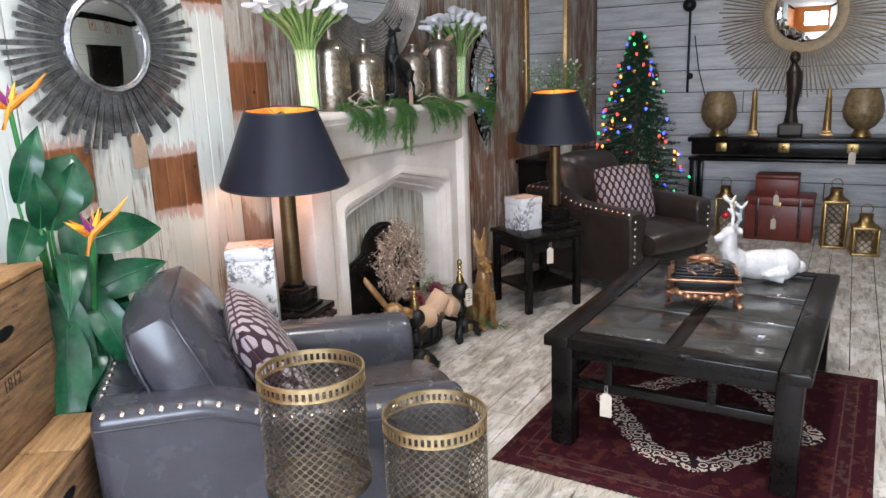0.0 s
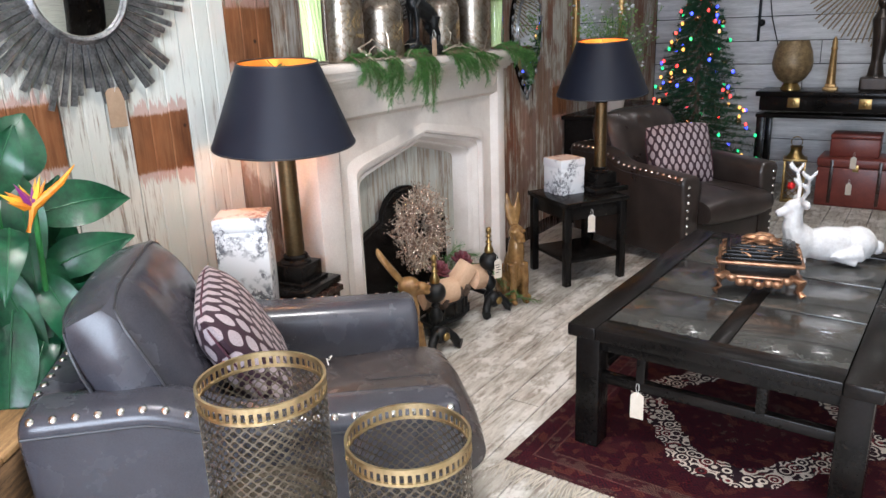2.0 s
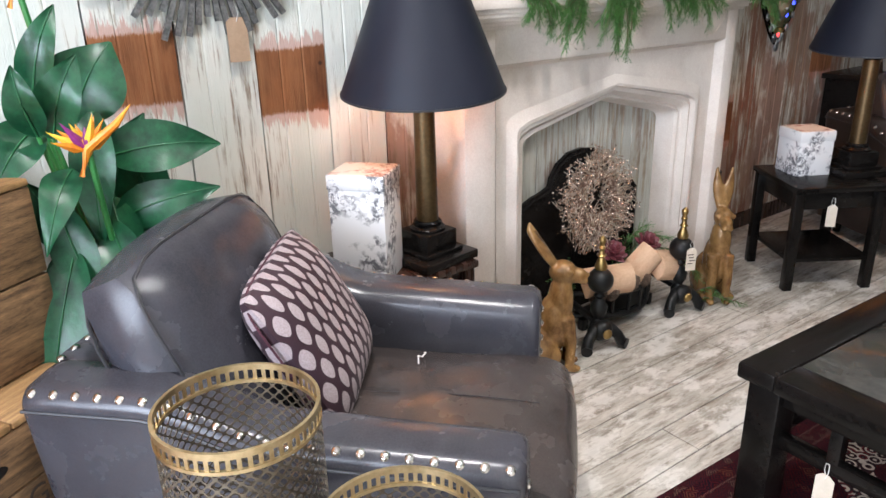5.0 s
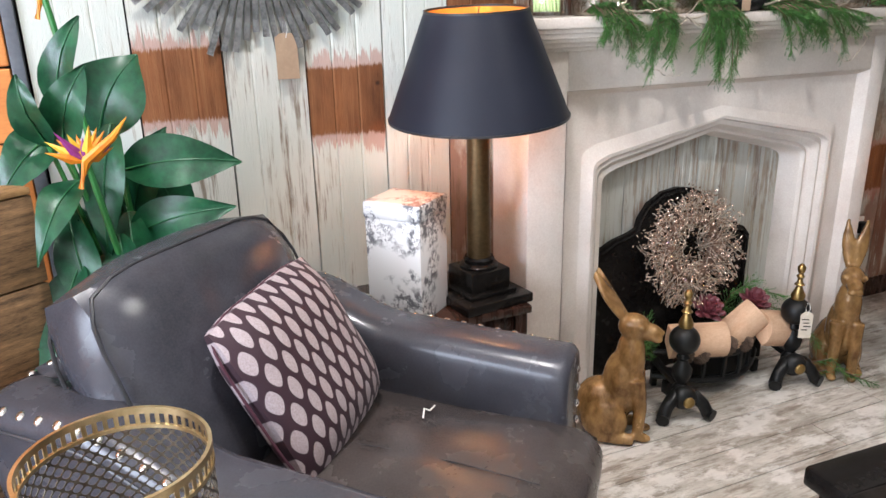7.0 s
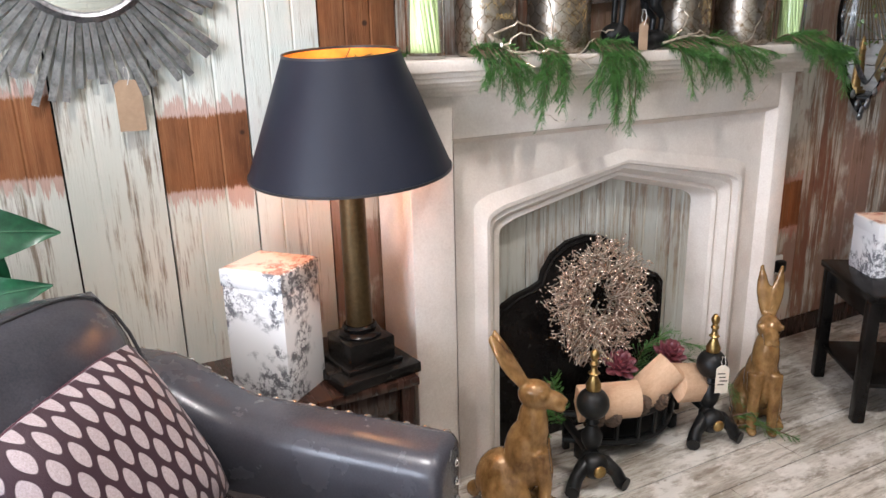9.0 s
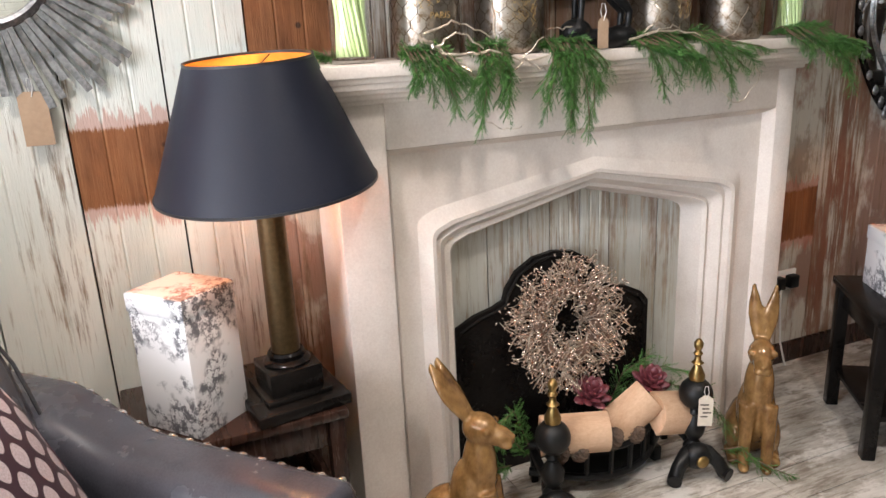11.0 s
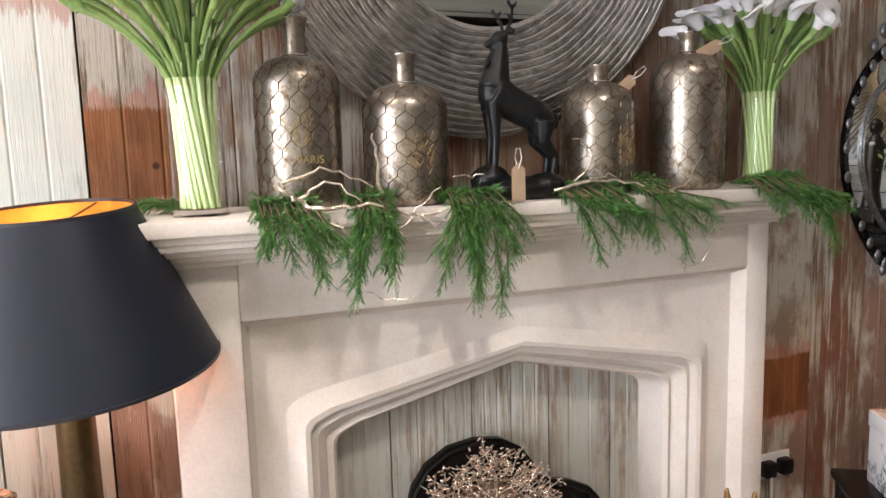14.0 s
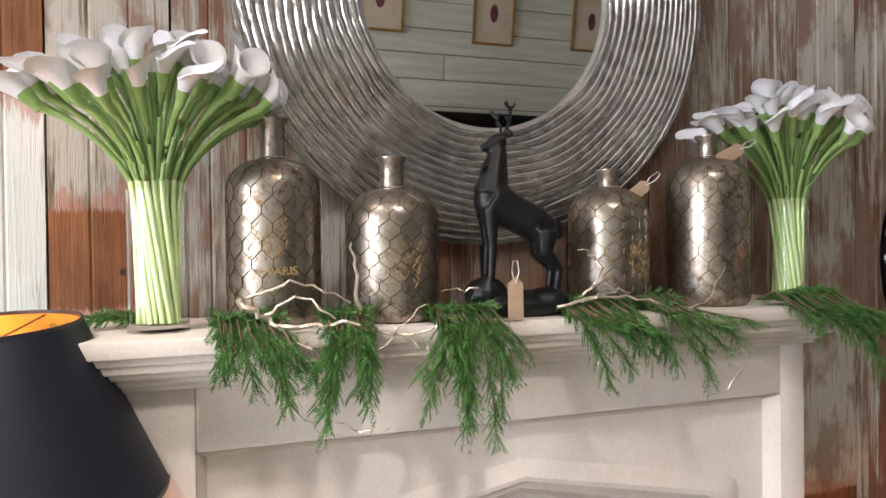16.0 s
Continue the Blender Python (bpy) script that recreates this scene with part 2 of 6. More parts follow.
SLATE = surface("slate_inset", (0.014, 0.014, 0.013), (0.062, 0.060, 0.054), 7, 0.22, relief=0.3, fine=40, coat=0.35)
RED_LEATHER = surface("oxblood_trunk", (0.10, 0.018, 0.012), (0.2, 0.04, 0.025), 6, 0.4)
PLASTER = surface("ceiling_plaster", (0.6, 0.59, 0.57), (0.7, 0.69, 0.67), 3, 0.9)
SOCKET = surface("white_plastic", (0.7, 0.7, 0.68), (0.78, 0.78, 0.76), 10, 0.4, relief=0)
GILT = surface("gilt_frame", (0.30, 0.17, 0.06), (0.55, 0.36, 0.15), 12, 0.4, 0.7, 0.3)
MOTTLED = surface("mottled_gold_glass", (0.13, 0.085, 0.04), (0.34, 0.24, 0.12), 26, 0.45, 0.25, 0.3)


def mercury_glass():
    m, t, b = nodes_of("mercury_glass")
    v = coords(t)
    spots = noise_of(t, v, 55, 8, 0.75)
    cloud = noise_of(t, v, 9, 5)
    tone = mix(t, ramp(t, cloud, 0.35, 0.65), (0.21, 0.18, 0.145), (0.43, 0.385, 0.33))
    t.links.new(mix(t, ramp(t, math_of(t, "ADD", math_of(t, "MULTIPLY", spots, 0.7), math_of(t, "MULTIPLY", cloud, 0.3)), 0.5, 0.62), tone, (0.14, 0.085, 0.04)), b.inputs["Base Color"])
    b.inputs["Metallic"].default_value = 0.9
    t.links.new(math_of(t, "ADD", math_of(t, "MULTIPLY", spots, 0.3), 0.17), b.inputs["Roughness"])
    bump(t, b, spots, 0.12, 0.002)
    return m


def mirror_glass():
    m, t, b = nodes_of("mirror_glass")
    b.inputs["Base Color"].default_value = (0.85, 0.87, 0.85, 1)
    b.inputs["Metallic"].default_value, b.inputs["Roughness"].default_value = 1.0, 0.015
    return m


def clear_glass():
    m, t, b = nodes_of("clear_glass")
    b.inputs["Base Color"].default_value = (0.97, 0.99, 0.97, 1)
    b.inputs["Transmission Weight"].default_value, b.inputs["Roughness"].default_value, b.inputs["IOR"].default_value = 1.0, 0.01, 1.3
    return m


def glowing(name, colour, strength):
    m, t, b = nodes_of(name)
    b.inputs["Base Color"].default_value = (*colour, 1)
    b.inputs["Emission Color"].default_value = (*colour, 1)
    b.inputs["Emission Strength"].default_value = strength
    return m


def floor_boards():
    """Limed grey boards, rubbed lighter and darker in streaks along their length."""
    m, t, b = nodes_of("limed_board")
    info = add(t, "ShaderNodeObjectInfo")
    v = coords(t, (9, 0.8, 1), True)
    k = coords(t, (1.6, 1.1, 1), True)
    f = coords(t, (45, 6, 1), True)
    grain, blot, fine = noise_of(t, v, 2.2, 8, 0.7), noise_of(t, k, 3.2, 6), noise_of(t, f, 2, 5, 0.7)
    col = mix(t, ramp(t, grain, 0.3, 0.68), (0.30, 0.265, 0.22), (0.60, 0.565, 0.505))
    col = mix(t, math_of(t, "MULTIPLY", ramp(t, blot, 0.5, 0.64), 0.75), col, (0.24, 0.205, 0.16))
    col = mix(t, math_of(t, "MULTIPLY", info.outputs["Random"], 0.35), col, (0.62, 0.58, 0.52))
    col = mix(t, math_of(t, "MULTIPLY", ramp(t, fine, 0.5, 0.7), 0.6), col, (0.17, 0.14, 0.11))
    rub = noise_of(t, coords(t, (22, 3.2, 1), True), 1.6, 6, 0.75)
    chalk = noise_of(t, coords(t, (5, 2.4, 1), True), 1.9, 7, 0.7)
    col = mix(t, math_of(t, "MULTIPLY", ramp(t, rub, 0.49, 0.61), 0.8), col, (0.165, 0.13, 0.095))
    col = mix(t, math_of(t, "MULTIPLY", ramp(t, chalk, 0.51, 0.58), 0.7), col, (0.70, 0.67, 0.625))
    t.links.new(col, b.inputs["Base Color"])
    b.inputs["Roughness"].default_value = 0.5
    bump(t, b, math_of(t, "ADD", grain, fine), 0.25, 0.003)
    return m


def cushion_weave(across=23.0, up=10.5):
    """Velvet with staggered pale pointed ovals."""
    m, t, b = nodes_of("ogee_velvet")
    c = add(t, "ShaderNodeTexCoord")
    sep = add(t, "ShaderNodeSeparateXYZ")
    t.links.new(c.outputs["Object"], sep.inputs[0])
    x, z = sep.outputs[0], sep.outputs[2]
    wob = noise_of(t, coords(t), 12, 3)
    s1 = math_of(t, "COSINE", math_of(t, "MULTIPLY", x, 2 * math.pi * across))
    s2 = math_of(t, "COSINE", math_of(t, "MULTIPLY", z, 2 * math.pi * up))
    q = math_of(t, "ADD", math_of(t, "ABSOLUTE", math_of(t, "ADD", s1, s2)), math_of(t, "MULTIPLY", wob, 0.22))
    weave = noise_of(t, coords(t, (300, 300, 300)), 1, 2)
    pale = mix(t, ramp(t, weave, 0.3, 0.7), (0.30, 0.24, 0.25), (0.43, 0.355, 0.36))
    t.links.new(mix(t, ramp(t, q, 0.82, 0.98), (0.026, 0.006, 0.013), pale), b.inputs["Base Color"])
    b.inputs["Roughness"].default_value = 0.7
    b.inputs["Sheen Weight"].default_value = 0.06
    bump(t, b, math_of(t, "SUBTRACT", weave, ramp(t, q, 0.7, 0.86)), 0.3, 0.003)
    return m


def toile(ink, paper, bare):
    """Printed paper: clustered sprigs of ink on off-white."""
    m, t, b = nodes_of("toile_paper")
    v = coords(t)
    clus = noise_of(t, v, 8, 3, 0.55)
    det = noise_of(t, v, 48, 7, 0.8)
    f = math_of(t, "MULTIPLY", ramp(t, clus, bare, bare + 0.07), ramp(t, det, 0.47, 0.53))
    t.links.new(mix(t, math_of(t, "MULTIPLY", f, 0.85), paper, ink), b.inputs["Base Color"])
    b.inputs["Roughness"].default_value = 0.55
    return m


MERCURY, MIRROR, GLASS = mercury_glass(), mirror_glass(), clear_glass()
BOARD, VELVET = floor_boards(), cushion_weave()
TOILE, TOILE_RED = toile((0.03, 0.03, 0.045), (0.78, 0.77, 0.77), 0.455), toile((0.30, 0.10, 0.06), (0.72, 0.64, 0.56), 0.44)


# ---------- mesh helpers ----------
def thing(name, label, category, m=None, group="", kind=""):
    ob = new(name)
    ob.empty_display_size = 0.05
    if m is not None:
        ob.matrix_world = m
    return tagged(ob, label, category, group, kind)


def smooth(me, angle=40):
    me.shade_smooth()
    me.set_sharp_from_angle(angle=radians(angle))


def part(name, bm, material, parent, label="", at=None, soft=40):
    me = bpy.data.meshes.new(name)
    bmesh.ops.recalc_face_normals(bm, faces=bm.faces)
    bm.to_mesh(me)
    bm.free()
    if soft:
        smooth(me, soft)
    me.materials.append(material)
    ob = new(name, me)
    ob.parent = parent
    if at is not None:
        ob.matrix_local = at
    return tagged(ob, label)


def again(ob, parent, at, name=None):
    """Another object on the same mesh."""
    o = new(name or ob.name.split(".")[0], ob.data)
    o.parent = parent
    o.matrix_local = at
    if "label" in ob:
        o["label"] = ob["label"]
    return o


def box(bm, cx, cy, cz, sx, sy, sz, bevel=0.0, m=None):
    made = bmesh.ops.create_cube(bm, size=1, matrix=(m or Matrix()) @ Matrix.Translation((cx, cy, cz)) @ Matrix.Diagonal((sx, sy, sz, 1)))
    if bevel:
        es = list({e for v in made["verts"] for e in v.link_edges})
        bmesh.ops.bevel(bm, geom=es, offset=bevel, segments=2, affect="EDGES", profile=0.5)
    return bm


def B(*a, **k):
    return box(bmesh.new(), *a, **k)


def lathe(bm, profile, seg=32, m=None):
    """Turn rows of (radius, z) round z."""
    m = m or Matrix()
    rings = []
    for r, z in profile:
        rings.append([bm.verts.new(m @ Vector((r * math.cos(2 * math.pi * i / seg), r * math.sin(2 * math.pi * i / seg), z))) for i in range(seg)] if r > 1e-5 else [bm.verts.new(m @ Vector((0, 0, z)))])
    for a, b in zip(rings, rings[1:]):
        for i in range(seg):
            j = (i + 1) % seg
            if len(a) == 1 and len(b) == 1:
                continue
            if len(a) == 1:
                bm.faces.new((a[0], b[i], b[j]))
            elif len(b) == 1:
                bm.faces.new((a[i], a[j], b[0]))
            else:
                bm.faces.new((a[i], a[j], b[j], b[i]))
    return bm


def L(profile, seg=32, m=None):
    return lathe(bmesh.new(), profile, seg, m)


def tube(bm, pts, radii, seg=8):
    """A tapered round rod along points."""
    pts = [Vector(p) for p in pts]
    if isinstance(radii, (int, float)):
        radii = [radii] * len(pts)
    rings = []
    for i, p in enumerate(pts):
        d = (pts[min(i + 1, len(pts) - 1)] - pts[max(i - 1, 0)]).normalized()
        u = d.cross(Vector((0, 0, 1)) if abs(d.z) < 0.9 else Vector((1, 0, 0))).normalized()
        w = d.cross(u)
        rings.append([bm.verts.new(p + radii[i] * (math.cos(2 * math.pi * k / seg) * u + math.sin(2 * math.pi * k / seg) * w)) for k in range(seg)])
    for a, b in zip(rings, rings[1:]):
        for k in range(seg):
            bm.faces.new((a[k], a[(k + 1) % seg], b[(k + 1) % seg], b[k]))
    if seg > 2:
        bm.faces.new(rings[0][::-1])
        bm.faces.new(rings[-1])
    return bm


def prism(bm, outline, a, b, axis="x", m=None, bevel=0.0):
    """Push a closed outline (pairs) from a to b along an axis."""
    def at(p, s):
        v = {"x": (s, p[0], p[1]), "y": (p[0], s, p[1]), "z": (p[0], p[1], s)}[axis]
        return (m or Matrix()) @ Vector(v)
    lo, hi = [bm.verts.new(at(p, a)) for p in outline], [bm.verts.new(at(p, b)) for p in outline]
    n = len(outline)
    fs = [bm.faces.new(lo[::-1]), bm.faces.new(hi)]
    for i in range(n):
        fs.append(bm.faces.new((lo[i], lo[(i + 1) % n], hi[(i + 1) % n], hi[i])))
    if bevel:
        es = list({e for f in fs[:2] for e in f.edges})
        bmesh.ops.bevel(bm, geom=es, offset=bevel, segments=3, affect="EDGES", profile=0.5)
    return bm


def P(*a, **k):
    return prism(bmesh.new(), *a, **k)


def blob(bm, c, r, m=None, seg=16):
    """An ellipsoid with radii r round c."""
    bmesh.ops.create_uvsphere(bm, u_segments=seg, v_segments=seg // 2 + 2, radius=1, matrix=(m or Matrix()) @ Matrix.Translation(c) @ Matrix.Diagonal((*r, 1)))
    return bm


def puff(sx, sy, sz, edge=0.25, n=14, sag=0.0, seed=0, crease=0.0, swell=0.0):
    """A stuffed cushion: a box whose faces swell and whose rim thins, with gentle creases."""
    bm = bmesh.new()
    bmesh.ops.create_cube(bm, size=2)
    bmesh.ops.subdivide_edges(bm, edges=bm.edges[:], cuts=n, use_grid_fill=True)
    for v in bm.verts:
        x, y, z = v.co
        k = (1 - edge * abs(x) ** 4) * (1 - edge * abs(z) ** 4)
        pin = 1 - 0.05 * (1 - abs(z) ** 2) * abs(x) ** 6 - 0.05 * (1 - abs(x) ** 2) * abs(z) ** 6
        r = 1 - 0.10 * max(0, abs(x) + abs(z) - 1.5)
        w = 0.03 * noise.noise(Vector((x * 1.3 + seed, y, z * 1.3))) - crease * (1 - abs(x) ** 3) * (1 - abs(z) ** 3) * max(0, noise.noise(Vector((x * 4 + seed, y, z * 2.2))) - 0.1)
        ox = swell * (1 - z * z) * (1 - y * y) * (x if abs(x) > 0.99 else 0)
        oz = swell * (1 - x * x) * (1 - y * y) * (z if abs(z) > 0.99 else 0)
        v.co = (sx / 2 * x * r * (pin if abs(z) < 1 else 1) + ox, sy / 2 * y * (k + w), sz / 2 * z * r + oz + sag * (x * x - 1) * (z + 1) / 2)
    return bm


def tag(parent_m, label, big=0.06, high=0.1, material=CARD, text=0, group="price tags"):
    """A price tag on a looped string, hanging from the pose given."""
    t = thing("price_tag", label, "price tag", parent_m, group)
    part("card", P([(-big / 2, -high), (big / 2, -high), (big / 2, -0.012), (big / 2 - 0.014, 0), (-big / 2 + 0.014, 0), (-big / 2, -0.012)], -0.0008, 0.0008, "y"), material, t, soft=0)
    part("string", tube(bmesh.new(), [(0, -0.002, -0.012), (0.006, -0.004, 0.01), (0.004, 0, 0.03), (-0.004, 0, 0.03), (-0.006, 0.003, 0.01), (0, 0.002, -0.012)], 0.0011, 5), STRING, t)
    for i in range(text):
        part("writing", B(0.004 * ((i * 7) % 3 - 1), -0.0013, -0.03 - i * 0.013, big * (0.6 - 0.1 * (i % 2)), 0.0006, 0.004), INK, t, soft=0)
    return t


# ---------- structure ----------
def shell(name, bm, material, label, cat):
    ob = part(name, bm, material, None, soft=0)
    return tagged(ob, label, cat, kind="structure")


mid_y, len_y = (SOUTH + NORTH) / 2, NORTH - SOUTH
mid_x, len_x = (WEST + EAST) / 2, EAST - WEST
floor = shell("floor", B(mid_x, mid_y, -0.06, len_x + 0.2, len_y + 0.2, 0.08), BLACK_WOOD, "limed grey timber board floor", "floor")
wall_west = shell("wall_west", B(WEST - 0.09, mid_y, HIGH / 2, 0.12, len_y + 0.3, HIGH), BLACK_WOOD, "wall of reclaimed upright boards with flaking paint", "wall")
wall_north = shell("wall_north", B(mid_x, NORTH + 0.09, HIGH / 2, len_x + 0.1, 0.12, HIGH), BLACK_WOOD, "wall of whitewashed horizontal boards", "wall")
wall_east = shell("wall_east", B(EAST + 0.09, mid_y, HIGH / 2, 0.12, len_y + 0.3, HIGH), BLACK_WOOD, "wall of pale painted horizontal boards", "wall")
south = bmesh.new()
WX0, WX1, WZ0, WZ1 = -1.2, 1.4, 0.8, 2.4
for cx, cz, sx, sz in (((WEST + WX0) / 2, HIGH / 2, WX0 - WEST, HIGH), ((EAST + WX1) / 2, HIGH / 2, EAST - WX1, HIGH), ((WX0 + WX1) / 2, WZ0 / 2, WX1 - WX0, WZ0), ((WX0 + WX1) / 2, (WZ1 + HIGH) / 2, WX1 - WX0, HIGH - WZ1)):
    box(south, cx, SOUTH - 0.06, cz, sx, 0.12, sz)
wall_south = shell("wall_south", south, ORANGE, "orange stained timber wall with a shop window", "wall")
ceiling = shell("ceiling", B(mid_x, mid_y, HIGH + 0.05, len_x + 0.3, len_y + 0.3, 0.1), PLASTER, "plain pale plaster ceiling", "ceiling")
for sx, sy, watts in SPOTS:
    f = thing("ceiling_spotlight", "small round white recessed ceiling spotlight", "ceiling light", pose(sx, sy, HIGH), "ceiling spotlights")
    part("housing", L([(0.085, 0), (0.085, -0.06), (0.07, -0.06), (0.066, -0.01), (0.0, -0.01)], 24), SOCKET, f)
# ---------- fireplace ----------
FC, AC = 3.241, 3.268
fire = thing("fireplace", "pale cast stone fireplace surround with a pointed arch and moulded mantel", "fireplace", pose(0, 0, 0))


def arch(half, shoulder, apex, foot=0.0, radius=0.035):
    """A four-centred opening outline (y, z), from the foot up and over, about FC."""
    pts = [(-half, foot), (-half, shoulder - radius)]
    for k in range(1, 5):
        a = k / 5 * math.pi / 2
        pts.append((-half + radius * (1 - math.cos(a)), shoulder - radius + radius * math.sin(a)))
    pts += [(-half + radius * 1.6, shoulder + 0.012), (0, apex)]
    right = [(-y, z) for y, z in pts[:-1]][::-1]
    return [(AC + y, z) for y, z in pts + right]


def band(bm, outer, inner, xo, xi):
    """A sloping moulding strip between two open outlines of equal length."""
    a = [bm.verts.new((xo, y, z)) for y, z in outer]
    b = [bm.verts.new((xi, y, z)) for y, z in inner]
    for i in range(len(a) - 1):
        bm.faces.new((a[i], a[i + 1], b[i + 1], b[i]))


XF, XP, XB = -2.215, -2.254, -2.375
for y, w in ((2.5635, 0.133), (3.949, 0.072)):
    part("jamb", B((XF + WEST) / 2 + 0.02, y, 0.62, XF - WEST - 0.04, w, 1.24, 0.006), STONE, fire)
part("frieze", B((XF + WEST) / 2 + 0.02, 3.2715, 1.16, XF - WEST - 0.04, 1.283, 0.155, 0.004), STONE, fire)
ch = bmesh.new()
r0 = [(2.63, 0), (2.63, 1.0825), (3.913, 1.0825), (3.913, 0)]
r1 = [(2.648, 0), (2.648, 1.064), (3.895, 1.064), (3.895, 0)]
band(ch, r0, r1, XF, XP)
part("panel_moulding", ch, STONE, fire)
profiles = [(0.556, 0.897, 0.994, XP), (0.538, 0.879, 0.977, XP + 0.009), (0.521, 0.862, 0.961, XP + 0.018), (0.510, 0.851, 0.951, XP + 0.015), (0.506, 0.847, 0.947, XP - 0.010), (0.491, 0.831, 0.931, XP - 0.003), (0.472, 0.816, 0.917, XP - 0.025), (0.466, 0.812, 0.913, XP - 0.038), (0.453, 0.803, 0.904, XP - 0.028), (0.444, 0.796, 0.897, XP - 0.042), (0.424, 0.782, 0.882, XB - 0.01)]
mo = bmesh.new()
outs = [arch(h, s, a) for h, s, a, x in profiles]
for (o, i), (p, q) in zip(zip(outs, outs[1:]), zip(profiles, profiles[1:])):
    band(mo, o, i, p[3], q[3])
part("arch_moulding", mo, STONE, fire, soft=25)
# flat panel with the arch cut out of it
pn = bmesh.new()
o = outs[0]
rim = []
for k, (y, z) in enumerate(o):
    if k < 2:
        rim.append((2.638, z))
    elif k > len(o) - 3:
        rim.append((3.905, z))
    else:
        s = (k - 2) / (len(o) - 5)
        rim.append((2.638 + s * 1.267, 1.075))
band(pn, rim, o, XP, XP)
part("panel", pn, STONE, fire, soft=0)
steps = [(1.295, 1.265, -2.13, 2.445, 4.05), (1.265, 1.252, -2.143, 2.457, 4.039), (1.252, 1.238, -2.15, 2.462, 4.034), (1.238, 1.226, -2.165, 2.474, 4.022), (1.226, 1.212, -2.185, 2.49, 4.008), (1.212, 1.20, -2.2, 2.497, 4.0)]
for i, (z1, z0, x, y0, y1) in enumerate(steps):
    part("mantel_shelf" if i == 0 else "mantel_moulding", B((x + WEST) / 2 + 0.012, (y0 + y1) / 2, (z0 + z1) / 2, x - WEST - 0.022, y1 - y0, z1 - z0 + (0.002 if i else 0), 0.004), STONE, fire)
def grooved(w, z0, z1):
    """A board seen along +x with two shallow beaded grooves down its face."""
    d, g = 0.0028, 0.0045
    face = [(0.011, w / 2)]
    for c in (w / 6, -w / 6):
        face += [(0.011, c + g), (0.011 - d, c), (0.011, c - g)]
    face.append((0.011, -w / 2))
    return P([(-0.011, -w / 2), (-0.011, w / 2)] + face, z0, z1, "z")


JY = [2.79, 2.975, 3.19, 3.30, 3.41, 3.60, 3.76]
for a, b in zip(JY, JY[1:]):
    part("plank", grooved(b - a - 0.004, -0.49, 0.49), WEATHERED, fire, at=pose(XB - 0.012, (a + b) / 2, 0.49), soft=0)

# ---------- table lamps ----------
def table_lamp(m, label, group="table lamps"):
    t = thing("table_lamp", label, "table lamp", m, group)
    part("plinth", B(0, 0, 0.015, 0.235, 0.235, 0.03, 0.005), BLACK_WOOD, t)
    part("base_block", box(B(0, 0, 0.037, 0.165, 0.165, 0.014, 0.004), 0, 0, 0.074, 0.135, 0.135, 0.062, 0.005), BLACK_WOOD, t)
    part("base_collar", L([(0.0, 0.104), (0.056, 0.104), (0.059, 0.111), (0.052, 0.119), (0.044, 0.121), (0.047, 0.13), (0.042, 0.137), (0, 0.137)], 32), BLACK_WOOD, t)
    part("column", L([(0.036, 0.13), (0.0355, 0.2), (0.033, 0.5), (0, 0.5)], 32), BRONZE, t, "fluted dark bronze column")
    part("capital", L([(0.034, 0.5), (0.037, 0.505), (0.034, 0.513), (0.034, 0.55), (0.04, 0.556), (0.04, 0.57), (0.012, 0.575), (0.012, 0.64), (0, 0.64)], 32), BLACK_WOOD, t)
    r0, r1, z0, z1 = 0.256, 0.142, 0.55, 0.836
    lean = Matrix.Translation((0, 0, 0.66)) @ Matrix.Rotation(radians(4.0), 4, (0.34, 0.94, 0)) @ Matrix.Rotation(radians(2.0), 4, (0.94, -0.34, 0)) @ Matrix.Translation((0, 0, -0.66))
    sh = part("shade", L([(r0, z0), (r1, z1)], 64), SHADE_OUT, t, "navy black card empire shade", at=lean)
    part("lining", L([(r0 - 0.003, z0), (r1 - 0.003, z1)], 64), SHADE_IN, sh, "gold foil lining")
    for r, z in ((r0, z0), (r1, z1)):
        part("trim", L([(r - 0.003, z - 0.002), (r + 0.001, z - 0.002), (r + 0.001, z + 0.004), (r - 0.003, z + 0.004), (r - 0.003, z - 0.002)], 64), PIPING, sh)
    sp = bmesh.new()
    for k in range(3):
        a = 2 * math.pi * k / 3 + 0.4
        tube(sp, [(0, 0, z1 - 0.03), ((r1 - 0.003) * math.cos(a), (r1 - 0.003) * math.sin(a), z1 - 0.005)], 0.002, 6)
    part("spider", sp, BRASS, sh)
    part("bulb", blob(bmesh.new(), (0, 0, 0.69), (0.03, 0.03, 0.045)), glowing("bulb_glow", (1.0, 0.62, 0.28), 14), t)
    return t


ST_TOP = 0.485
LAMP1 = (-2.2, 2.325, ST_TOP)
lamp = table_lamp(pose(*LAMP1, 0, 0, 8), "lit bronze column lamp with navy shade, beside the fireplace")
bulb(LAMP1[0], LAMP1[1], LAMP1[2] + 0.66, 6.5)
LAMP2 = (-1.84, 4.44, 0.48)
lamp2 = copy_thing(lamp, pose(*LAMP2, 0, 0, -30))
tagged(lamp2, "lit bronze column lamp with navy shade, on the black table")
bulb(LAMP2[0], LAMP2[1], LAMP2[2] + 0.66, 6)

